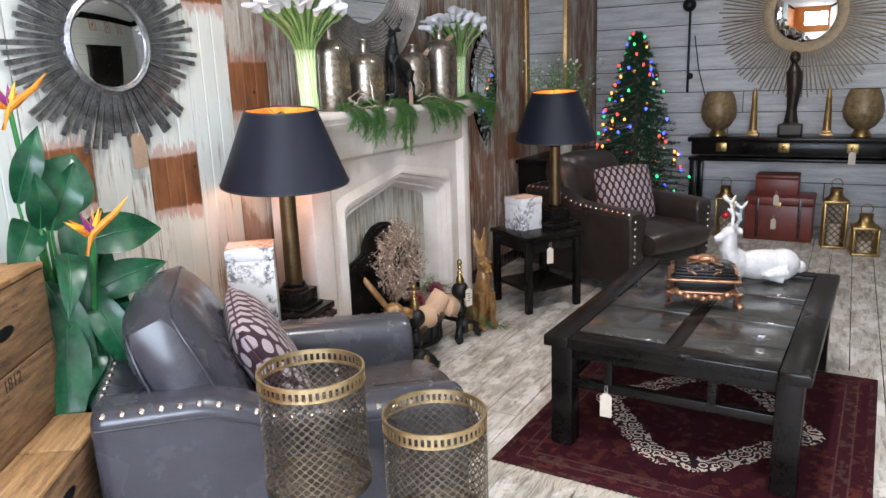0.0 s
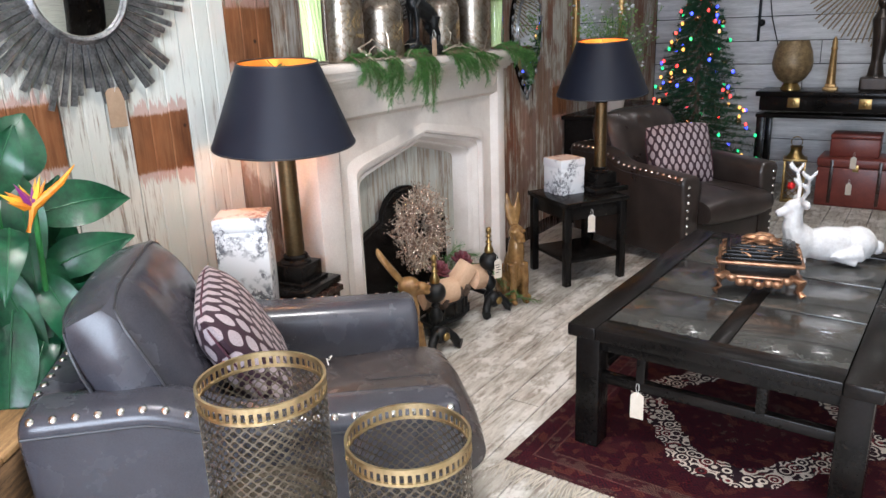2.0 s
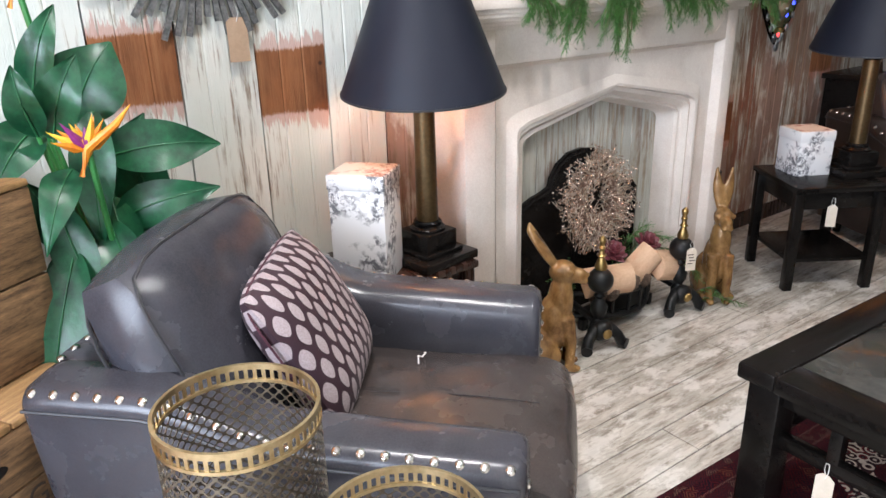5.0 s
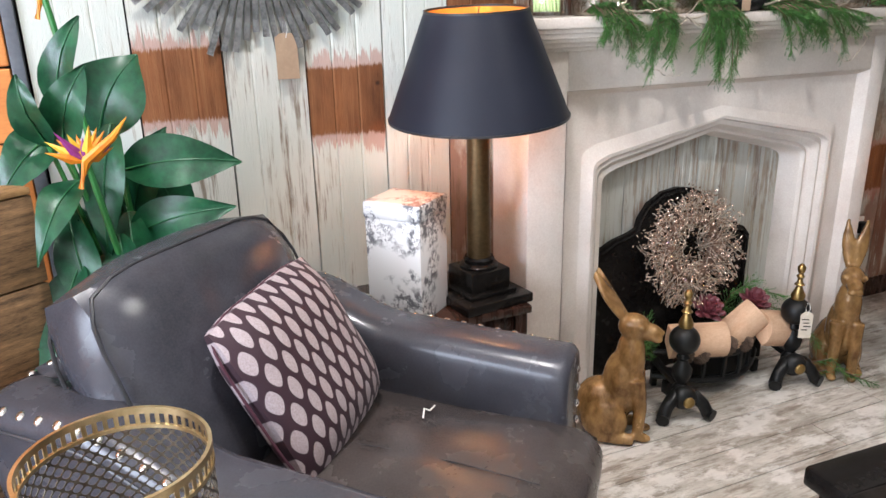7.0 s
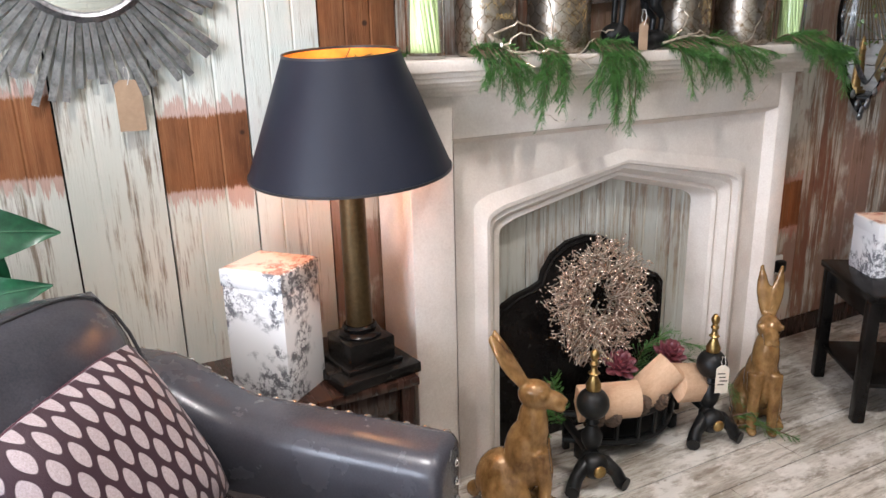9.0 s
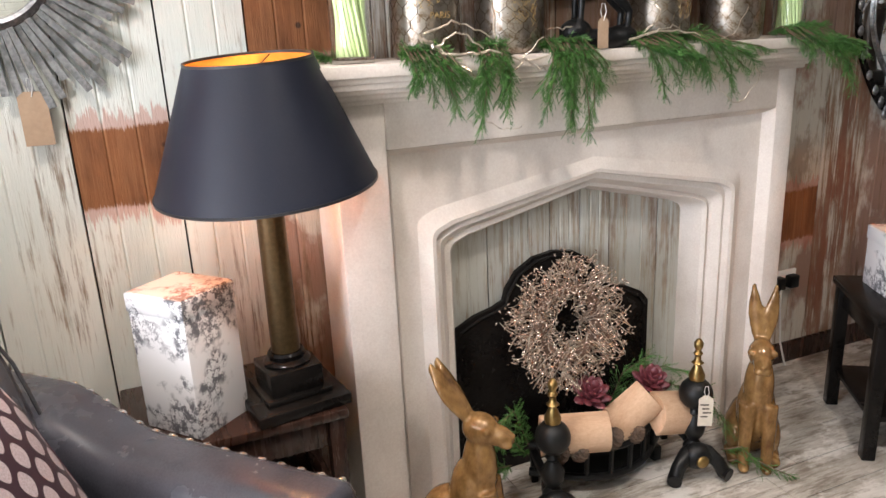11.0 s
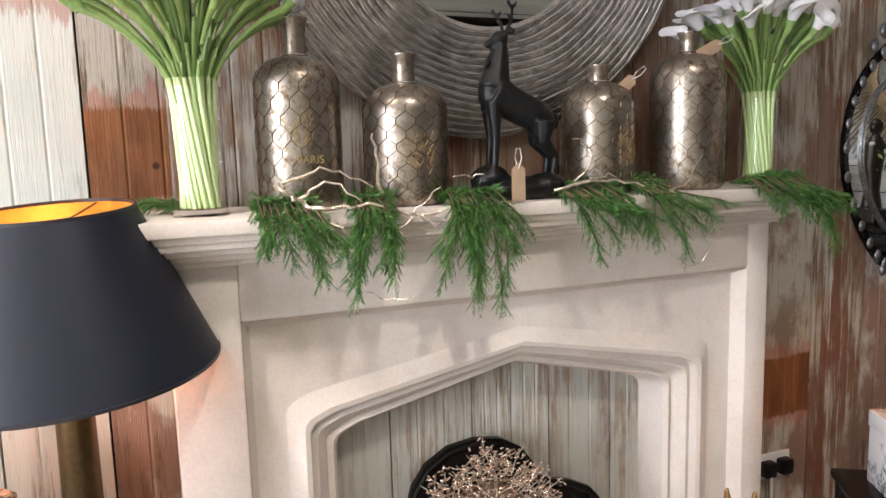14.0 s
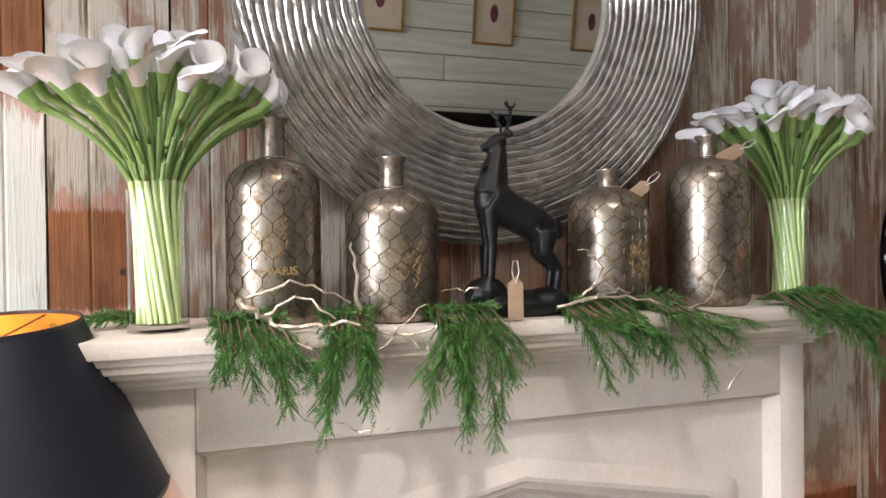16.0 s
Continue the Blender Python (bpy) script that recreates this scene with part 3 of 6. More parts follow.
# ---------- side tables ----------
def side_table(m, sx, sy, h, material, label, shelf=None, drawer=False):
    t = thing("side_table", label, "side table", m)
    part("tabletop", B(0, 0, h - 0.0125, sx, sy, 0.025, 0.005), material, t)
    part("apron", B(0, 0, h - 0.065, sx - 0.05, sy - 0.05, 0.075, 0.003), material, t)
    leg = None
    for kx in (-1, 1):
        for ky in (-1, 1):
            at = pose(kx * (sx / 2 - 0.03), ky * (sy / 2 - 0.03), 0)
            if leg is None:
                leg = part("leg", B(0, 0, (h - 0.028) / 2, 0.04, 0.04, h - 0.028, 0.004), material, t, at=at)
            else:
                again(leg, t, at)
    if shelf:
        part("shelf", B(0, 0, shelf, sx - 0.05, sy - 0.05, 0.018, 0.003), material, t)
    return t


side_table(pose(-2.27, 2.18, 0), 0.39, 0.52, ST_TOP, MAHOGANY, "dark mahogany side table between armchair and fireplace", 0.2)
side_table(pose(-1.911, 4.287, 0, 0, 0, -33.5), 0.42, 0.42, 0.48, BLACK_WOOD, "small square black lacquered side table with a shelf", 0.14)


def toile_box(m, sx, sy, h, label):
    t = thing("gift_box", label, "decorative box", m, "toile print boxes")
    part("body", B(0, 0, (h - 0.045) / 2, sx - 0.006, sy - 0.006, h - 0.045, 0.002), TOILE, t)
    lid = part("lid", B(0, 0, h - 0.0225, sx, sy, 0.045, 0.003), TOILE, t)
    part("lid_top", B(0, 0, h + 0.0005, sx - 0.01, sy - 0.01, 0.003), TOILE_RED, lid, "red-brown printed lid top")
    return t


toile_box(pose(-2.2085, 2.1015, ST_TOP, 0, 0, 39.6), 0.18, 0.165, 0.34, "tall white toile print box with a red-brown lid top")
toile_box(pose(-1.995, 4.285, 0.48, 0, 0, -28), 0.17, 0.17, 0.2, "cube white box with black toile print on the black table")


# ---------- armchairs ----------
def armchair(m, leather, label, group="armchairs", pillow_at=None):
    t = thing("armchair", label, "armchair", m, group)
    W2, AT, D = 0.405, 0.13, 0.97
    nails = []

    def crown(y):
        """Height of the arm: low in front, rising in an S to the back."""
        f = min(1, max(0, (-y - 0.46) / 0.27))
        return 0.557 + 0.02 * min(1, -y / 0.46) + 0.078 * f * f * (3 - 2 * f)

    def section(y, inset):
        """Closed outline of the arm across its length, outer side positive."""
        h, rr = crown(y) - inset, 0.036
        flare = 0.1 * (h - 0.4)
        pts = [(W2 - 0.012 - inset, 0.07 + inset), (W2 - 0.002 - inset, 0.2), (W2 + 0.002 - inset, 0.38), (W2 + flare - inset, h - rr)]
        for k in range(1, 6):
            a = k / 6 * math.pi / 2
            pts.append((W2 + flare - inset - rr * (1 - math.cos(a)), h - rr + rr * math.sin(a)))
        x1, rr = W2 - AT + inset, 0.05
        pts += [(W2 + flare - inset - 0.04, h), (x1 + rr + 0.012, h + 0.003)]
        for k in range(1, 6):
            a = k / 6 * math.pi / 2
            pts.append((x1 + rr - (rr + 0.012) * math.sin(a), h - rr + (rr + 0.003) * math.cos(a)))
        pts += [(x1 - 0.016, h - rr - 0.03), (x1 - 0.008, h - rr - 0.09), (x1 + 0.004, 0.3), (x1 + 0.004, 0.07 + inset)]
        return pts

    for s in (-1, 1):
        bm = bmesh.new()
        rows = [(0.0, 0.022), (-0.004, 0.009), (-0.014, 0.002)] + [(-0.025 - 0.024 * k, 0.0) for k in range(39)] + [(-D + 0.012, 0.003), (-D, 0.014)]
        rings = [[bm.verts.new((s * x, y, z)) for x, z in section(y, inset)] for y, inset in rows]
        for a, b in zip(rings, rings[1:]):
            for k in range(len(a)):
                m = (k + 1) % len(a)
                bm.faces.new((a[k], a[m], b[m], b[k]))
        bm.faces.new(rings[0])
        bm.faces.new(rings[-1][::-1])
        arm = part("arm", bm, leather, t, soft=50)
        edge = []
        for k in range(40):
            y = -0.012 - 0.0243 * k
            h = crown(y)
            edge.append((s * (W2 + 0.1 * (h - 0.4) + 0.0005), y, h - 0.042))
        part("piping", tube(bmesh.new(), edge, 0.0035, 6), PIPING, arm)
        for k in range(21):
            y = -0.03 - 0.0455 * k
            h = crown(y)
            nails.append(((s * (W2 + 0.1 * (h - 0.4) - 0.0145), y, h - 0.0095), 40 * s))
        for k in range(9):
            nails.append(((s * (W2 - 0.03), 0.001, 0.50 - 0.045 * k), 0))
    part("back", P([(-D + 0.02, 0.07), (-0.74, 0.07), (-0.80, 0.60), (-0.84, 0.64), (-D, 0.655), (-D - 0.02, 0.62)], -(W2 - AT + 0.02), W2 - AT + 0.02, "x", bevel=0.015), leather, t)
    for k in range(14):
        nails.append(((-0.3 + 0.046 * k, -D + 0.012, 0.655), 0))
    part("seat_frame", B(0, -0.38, 0.18, 2 * (W2 - AT) + 0.004, 0.74, 0.2, 0.015), leather, t)
    bm = bmesh.new()
    bmesh.ops.create_cube(bm, size=2)
    bmesh.ops.subdivide_edges(bm, edges=bm.edges[:], cuts=14, use_grid_fill=True)
    for v in bm.verts:
        x, y, z = v.co
        k = (1 - 0.22 * abs(y) ** 6) * (1 - 0.18 * abs(x) ** 6)
        c = (0.014 * noise.noise(Vector((x * 2.5, y * 2.5, 3))) + 0.003 * abs(noise.noise(Vector((x * 5 + y * 2, y * 3, 8))))) * (z > 0)
        front = 0.035 * (1 - abs(z) ** 2.5) * (y > 0.9)
        v.co = (0.277 * x, 0.37 * y + front - 0.015 * (y > 0.9) * abs(x) ** 3, 0.085 * z * k + c + (0.02 * (1 - x * x) * (1 - y * y) if z > 0 else 0))
    part("seat_cushion", bm, LEATHER_SEAT if leather is LEATHER else leather, t, at=pose(0, -0.305, 0.335))
    part("seam", tube(bmesh.new(), [(0, 0.07 - 0.06 * k, 0.4285 + 0.013 * math.sin(math.pi * k / 9)) for k in range(1, 9)], 0.0018, 5), PIPING, t)
    bc = puff(0.62, 0.25, 0.52, 0.42, n=22, seed=3, crease=0.2, swell=0.028)
    cushion = part("back_cushion", bc, leather, t, at=pose(0.015, -0.735, 0.60, 23, 0, 0))
    for s in (1, -1):
        pts = []
        for k in range(41):
            a = 2 * math.pi * k / 40
            c, d = math.cos(a), math.sin(a)
            q = (abs(c) ** 8 + abs(d) ** 8) ** (-1 / 8)
            x, z = c * q, d * q
            r = 1 - 0.10 * max(0, abs(x) + abs(z) - 1.5)
            kk = (1 - 0.42 * min(1, abs(x)) ** 4) * (1 - 0.42 * min(1, abs(z)) ** 4)
            pts.append((0.31 * x * r, s * 0.125 * kk, 0.26 * z * r))
        part("piping", tube(bmesh.new(), pts, 0.004, 6), PIPING, cushion)
    nb = bmesh.new()
    bmesh.ops.create_uvsphere(nb, u_segments=10, v_segments=6, radius=0.0102, matrix=Matrix.Diagonal((1, 1, 0.6, 1)))
    first = part("nailhead", nb, NAIL, t, "domed nickel nailhead", at=Matrix.Translation(nails[0][0]))
    for p, a in nails[1:]:
        again(first, t, Matrix.Translation(p) @ pose(0, 0, 0, 90 if p[1] > 0 else 0, a, 0))
    leg = None
    for kx in (-1, 1):
        for y in (-0.05, -0.85):
            at = pose(kx * (W2 - 0.07), y, 0)
            if leg is None:
                leg = part("leg", L([(0.018, 0), (0.026, 0.075), (0, 0.075)], 12), BLACK_WOOD, t, at=at)
            else:
                again(leg, t, at)
    return t


CH1 = pose(-1.392, 2.054, 0, 0, 0, -45.5)
CH2 = pose(-1.2, 4.92, 0, 0, 0, -115.6)
armchair(CH1, LEATHER, "grey leather armchair with nailhead trim, beside the fireplace")
armchair(CH2, LEATHER_BROWN, "dark brown leather armchair with nailhead trim, beyond the black table")


def throw_pillow(m, label):
    t = thing("throw_pillow", label, "pillow", m, "throw pillows")
    part("cover", puff(0.40, 0.15, 0.385, 0.75, n=16, seed=7), VELVET, t)
    pts = []
    for k in range(49):
        a = 2 * math.pi * k / 48
        c, d = math.cos(a), math.sin(a)
        q = (abs(c) ** 14 + abs(d) ** 14) ** (-1 / 14)
        x, z = c * q, d * q
        r = 1 - 0.10 * max(0, abs(x) + abs(z) - 1.5)
        pts.append((0.20 * x * r, 0, 0.1925 * z * r))
    part("edge_seam", tube(bmesh.new(), pts, 0.003, 6), surface("velvet_seam", (0.05, 0.012, 0.022), (0.08, 0.02, 0.035), 30, 0.7), t)
    return t


throw_pillow(CH1 @ pose(-0.015, -0.53, 0.60, 28, 5, 4), "aubergine velvet throw pillow with pale ovals, on the grey armchair")
throw_pillow(CH2 @ pose(0.02, -0.40, 0.60, 22, 3, -32), "aubergine velvet throw pillow with pale ovals, on the brown armchair")
# ---------- coffee table and rug ----------
CT = pose(-0.70, 3.19, 0.012, 0, 0, -2.3)
ct = thing("coffee_table", "large low black lacquered coffee table with slate inset top", "coffee table", CT)
TX, TY, TH = 0.92, 1.34, 0.45
for kx in (-1, 1):
    part("top_rail", B(kx * (TX / 2 - 0.05), 0, TH - 0.022, 0.10, TY, 0.044, 0.008), BLACK_WOOD, ct)
for ky in (-1, 1):
    part("top_rail", B(0, ky * (TY / 2 - 0.05), TH - 0.022, TX - 0.2, 0.10, 0.044, 0.006), BLACK_WOOD, ct)
part("cross_rail", B(0, 0, TH - 0.024, 0.055, TY - 0.2, 0.038, 0.003), BLACK_WOOD, ct)
for kx in (-1, 1):
    for j in (-1, 0, 1):
        part("slate_tile", B(kx * 0.1935, j * 0.381, TH - 0.025, 0.328, 0.368, 0.042, 0.003), SLATE, ct, "rough grey slate tile")
for j in (-1, 1):
    part("inset_rail", B(0, j * 0.1905, TH - 0.027, TX - 0.21, 0.011, 0.034), EDGE_WOOD, ct)
leg = None
for kx in (-1, 1):
    for ky in (-1, 1):
        at = pose(kx * (TX / 2 - 0.065), ky * (TY / 2 - 0.065), 0)
        if leg is None:
            leg = part("leg", B(0, 0, (TH - 0.044) / 2, 0.085, 0.085, TH - 0.044, 0.006), BLACK_WOOD, ct, at=at)
        else:
            again(leg, ct, at)
for kx in (-1, 1):
    part("stretcher", B(kx * (TX / 2 - 0.065), 0, 0.255, 0.035, TY - 0.21, 0.035, 0.004), BLACK_WOOD, ct)
    part("apron", B(kx * (TX / 2 - 0.06), 0, TH - 0.07, 0.03, TY - 0.2, 0.05, 0.003), BLACK_WOOD, ct)
    for j in (-0.3, 0, 0.3):
        part("strut", B(kx * (TX / 2 - 0.065), j, 0.32, 0.034, 0.03, 0.13, 0.003), BLACK_WOOD, ct)
for ky in (-1, 1):
    part("stretcher", B(0, ky * (TY / 2 - 0.065), 0.255, TX - 0.21, 0.035, 0.035, 0.004), BLACK_WOOD, ct)
    part("apron", B(0, ky * (TY / 2 - 0.06), TH - 0.07, TX - 0.2, 0.03, 0.05, 0.003), BLACK_WOOD, ct)
    for j in (-0.22, 0.15):
        part("strut", B(j, ky * (TY / 2 - 0.065), 0.32, 0.03, 0.034, 0.13, 0.003), BLACK_WOOD, ct)


def rug_wool(name, ground, second, third, scale, metric="MANHATTAN"):
    m, t, b = nodes_of(name)
    v = coords(t)
    vo = add(t, "ShaderNodeTexVoronoi", Scale=scale)
    vo.feature = "F1"
    vo.distance = metric
    t.links.new(v, vo.inputs["Vector"])
    cell = math_of(t, "FRACT", math_of(t, "MULTIPLY", vo.outputs["Distance"], 3.0))
    sepc = add(t, "ShaderNodeSeparateColor")
    t.links.new(vo.outputs["Color"], sepc.inputs[0])
    worn = noise_of(t, v, 7, 6)
    pile = noise_of(t, coords(t, (260, 260, 260)), 1, 2)
    col = mix(t, ramp(t, cell, 0.35, 0.45), ground, second)
    col = mix(t, math_of(t, "MULTIPLY", ramp(t, sepc.outputs[0], 0.72, 0.75), ramp(t, cell, 0.6, 0.7)), col, third)
    col = mix(t, math_of(t, "MULTIPLY", ramp(t, worn, 0.45, 0.75), 0.3), col, (0.05, 0.012, 0.014))
    col = mix(t, math_of(t, "MULTIPLY", pile, 0.35), col, (0.02, 0.01, 0.012))
    t.links.new(col, b.inputs["Base Color"])
    b.inputs["Roughness"].default_value = 0.92
    b.inputs["Specular IOR Level"].default_value = 0.1
    bump(t, b, pile, 0.5, 0.003)
    return m


RED = rug_wool("rug_red", (0.062, 0.0035, 0.007), (0.013, 0.004, 0.009), (0.13, 0.045, 0.025), 30)
NAVY = rug_wool("rug_border", (0.010, 0.006, 0.010), (0.05, 0.005, 0.008), (0.14, 0.08, 0.055), 40)
ROSE = rug_wool("rug_line", (0.17, 0.085, 0.065), (0.025, 0.01, 0.014), (0.10, 0.012, 0.016), 60)
IVORY = rug_wool("rug_ivory", (0.74, 0.64, 0.53), (0.02, 0.010, 0.014), (0.16, 0.02, 0.025), 24, "EUCLIDEAN")
FRINGE = surface("rug_fringe", (0.48, 0.42, 0.33), (0.6, 0.54, 0.45), 30, 0.9)
rug = thing("rug", "worn red Persian rug with ivory medallion and cream fringe", "rug", pose(-0.675, 3.045, 0, 0, 0, -2.0))
RX, RY = 1.25, 1.44
part("border", B(0, 0, 0.0035, RX, RY, 0.007, 0.002), NAVY, rug)
for i, (g, mtl) in enumerate(((0.03, RED), (0.07, ROSE), (0.076, NAVY), (0.118, ROSE), (0.125, RED))):
    part("field" if i == 4 else "stripe", B(0, 0, 0.0072 + 0.0004 * i, RX - 2 * g, RY - 2 * g, 0.001), mtl, rug, soft=0)


def medallion(k, jag):
    pts = []
    n = 48
    for i in range(n):
        a = 2 * math.pi * i / n
        c, s = math.cos(a), math.sin(a)
        r = 1 / (abs(c) / (0.46 * k) + abs(s) / (0.62 * k))
        r = min(r, 0.42 * k + 0.04)
        pts.append((r * c * (1 + jag * (i % 2)), r * s * (1 + jag * (i % 2))))
    return pts


for i, (k, mtl) in enumerate(((1.0, IVORY), (0.74, RED), (0.42, NAVY), (0.26, RED))):
    part("medallion", P(medallion(k, 0.05), 0.0094 + i * 0.0005, 0.0098 + i * 0.0005, "z"), mtl, rug, soft=0)
random.seed(5)
fr = bmesh.new()
for e in (-1, 1):
    for i in range(210):
        x = -RX / 2 + RX * (i + random.random()) / 210
        ln = random.uniform(0.05, 0.10)
        dx = random.uniform(-0.03, 0.03)
        tube(fr, [(x, e * RY / 2, 0.004), (x + dx * 0.4, e * (RY / 2 + ln * 0.5), 0.005 + random.random() * 0.006), (x + dx, e * (RY / 2 + ln), 0.0025)], [0.0022, 0.002, 0.0012], 4)
tagged(part("fringe", fr, FRINGE, rug, "cream knotted fringe"), kind="stuff")


# ---------- perforated lanterns ----------
def perforated(bm, r, z0, z1, cols, rows, strap=0.0028):
    """A drum of crossing thin straps with a small boss at each crossing."""
    h = (z1 - z0) / rows
    w = 2 * math.pi * r / cols

    def at(u, z, lift=0.0):
        a = u / r
        return bm.verts.new(((r + lift) * math.cos(a), (r + lift) * math.sin(a), z))
    d = math.hypot(w, h)
    nx, nz = h / d * strap / 2, w / d * strap / 2
    for j in range(rows):
        for i in range(cols):
            u, z = i * w, z0 + j * h
            bm.faces.new((at(u - nx, z + nz), at(u + nx, z - nz), at(u + w + nx, z + h - nz), at(u + w - nx, z + h + nz)))
            bm.faces.new((at(u - nx, z + h - nz), at(u + w - nx, z - nz), at(u + w + nx, z + nz), at(u + nx, z + h + nz)))
            for cu, cz in ((u, z), (u + w / 2, z + h / 2)):
                bm.faces.new([at(cu + 0.0042 * math.cos(k * math.pi / 3), cz + 0.0042 * math.sin(k * math.pi / 3), 0.0006) for k in range(6)])
    return bm


DARK_BRASS = surface("smoked_brass", (0.10, 0.085, 0.065), (0.24, 0.205, 0.155), 14, 0.36, 0.85, 0.1)


def lantern(m, r, top, drum, label):
    t = thing("floor_lantern", label, "lantern", m, "perforated lanterns")
    z0 = top - drum
    d = part("drum", perforated(bmesh.new(), r, z0 + 0.012, top - 0.034, 34, 12), DARK_BRASS, t, "pierced diamond lattice drum", soft=0)
    d.modifiers.new("thick", "SOLIDIFY").thickness = 0.001
    cols = 52
    bar = part("slot_bar", B(r, 0, top - 0.0215, 0.0018, 0.0068, 0.022), GOLD_RIM, t, soft=0)
    for i in range(1, cols):
        again(bar, t, pose(0, 0, 0, 0, 0, 360 * i / cols))
    for z, hh in ((top - 0.0065, 0.0055), (top - 0.034, 0.003)):
        part("rim", L([(r - 0.003, z - hh), (r + 0.0025, z - hh), (r + 0.0025, z + hh), (r - 0.003, z + hh), (r - 0.003, z - hh)], 64), GOLD_RIM, t, "brushed gold rim")
    part("foot_rim", L([(r - 0.003, z0), (r + 0.003, z0), (r + 0.003, z0 + 0.016), (r - 0.003, z0 + 0.016), (r - 0.003, z0)], 64), DARK_BRASS, t)
    pl = bmesh.new()
    for j, (ra, rb) in enumerate(((0.0, 0.03), (0.034, 0.05), (0.055, 0.075), (0.081, 0.1), (0.106, r - 0.001))):
        lathe(pl, [(ra, z0 + 0.008), (rb, z0 + 0.008)], 48)
    for k in range(24):
        a = 2 * math.pi * k / 24
        tube(pl, [(0.02 * math.cos(a), 0.02 * math.sin(a), z0 + 0.007), ((r - 0.004) * math.cos(a), (r - 0.004) * math.sin(a), z0 + 0.007)], 0.002, 4)
    part("base_plate", pl, DARK_BRASS, t)
    for k in range(3):
        a = 2 * math.pi * k / 3 + 0.5
        c, s = math.cos(a), math.sin(a)
        part("leg", tube(bmesh.new(), [(0.035 * c, 0.035 * s, z0 + 0.004), (0.05 * c, 0.05 * s, z0 * 0.6), (0.09 * c, 0.09 * s, 0.008)], [0.011, 0.01, 0.008], 10), DARK_BRASS, t)
    return t


lantern(pose(-1.305, 1.335, 0), 0.126, 0.763, 0.30, "tall pierced brass lantern stand with gold rim, beside the armchair")
lantern(pose(-1.045, 1.465, 0, 0, 0, 20), 0.124, 0.647, 0.30, "short pierced brass lantern stand with gold rim, beside the armchair")

# ---------- crates ----------
def crate(m, sx, sy, sz, label, words=()):
    """Its marked end looks along +x; the origin is under that end's far corner."""
    t = thing("wooden_crate", label, "crate", m, "old wooden crates")
    n = 2
    for i in range(n):
        h = sz / n
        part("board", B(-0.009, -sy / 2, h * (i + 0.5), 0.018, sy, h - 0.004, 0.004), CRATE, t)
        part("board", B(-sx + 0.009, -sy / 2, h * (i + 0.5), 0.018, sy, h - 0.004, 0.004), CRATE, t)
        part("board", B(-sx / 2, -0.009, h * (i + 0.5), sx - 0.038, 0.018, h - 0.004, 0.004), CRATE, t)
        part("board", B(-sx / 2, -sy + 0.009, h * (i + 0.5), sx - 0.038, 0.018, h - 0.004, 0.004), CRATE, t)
    for i in range(3):
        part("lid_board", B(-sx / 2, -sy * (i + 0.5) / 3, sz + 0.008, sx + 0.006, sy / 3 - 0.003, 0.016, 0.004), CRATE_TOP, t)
    part("hand_hole", blob(bmesh.new(), (0.0005, -sy * 0.45, sz * 0.74), (0.002, 0.05, 0.016)), BLACK_IRON, t)
    for k, (w, size, dz) in enumerate(words):
        cu = bpy.data.curves.new("stencil", "FONT")
        cu.body, cu.size, cu.align_x, cu.extrude = w, size, "CENTER", 0.0004
        o = new("stencil_writing", cu)
        o.data.materials.append(INK)
        o.parent = t
        o.matrix_local = pose(0.0012, -sy * 0.45, dz, 90, 0, 90)
    return t


crate(pose(-1.955, 1.225, 0, 0, 0, 34), 0.5, 0.66, 0.27, "old wooden wine crate with stencilled lettering, bottom of a stack")
crate(pose(-1.95, 1.235, 0.287, 0, 0, 34), 0.5, 0.66, 0.265, "old wooden wine crate stencilled CHAMPAGNE, in a stack", (("CHAMPAGNE", 0.07, 0.07),))
crate(pose(-2.085, 1.205, 0.57, 0, 0, 34), 0.34, 0.55, 0.40, "upright old wooden crate stencilled 1812, atop a stack", (("1812", 0.045, 0.16),))

# ---------- mirrors ----------
def sunburst(m, glass, inner, outer, rays, label, material, blocky, seed):
    random.seed(seed)
    t = thing("sunburst_mirror", label, "mirror", m, "sunburst mirrors")
    part("glass", L([(0, 0.03), (glass - 0.012, 0.03), (glass, 0.026)], 64), MIRROR, t, "round convex mirror glass")
    part("frame_ring", L([(glass - 0.004, 0.01), (glass - 0.004, 0.036), (glass + 0.004, 0.04), (inner + 0.004, 0.03), (inner + 0.004, 0.005), (glass - 0.004, 0.01)], 64), material, t)
    for k in range(rays):
        a = 2 * math.pi * k / rays
        if blocky:
            ln = outer * random.uniform(0.74, 0.97)
            if k % 7 in (2, 3):
                ln = outer * random.uniform(0.93, 1.0)
            w0, w1 = inner * math.pi / rays * 0.95, 0.0085
            z = 0.016 + 0.006 * (k % 3)
            bm = P([(inner - 0.01, -w0), (ln, -w1), (ln, w1), (inner - 0.01, w0)], z - 0.006, z + 0.003, "z")
        else:
            ln = outer * random.uniform(0.93, 1.0)
            bm = tube(bmesh.new(), [(inner, 0, 0.02), (inner + (ln - inner) * 0.5, 0, 0.022), (ln, random.uniform(-0.008, 0.008), 0.02)], [0.007, 0.007, 0.0055], 6)
        part("ray", bm, material, t, at=pose(0, 0, 0, 0, 0, math.degrees(a)))
    return t


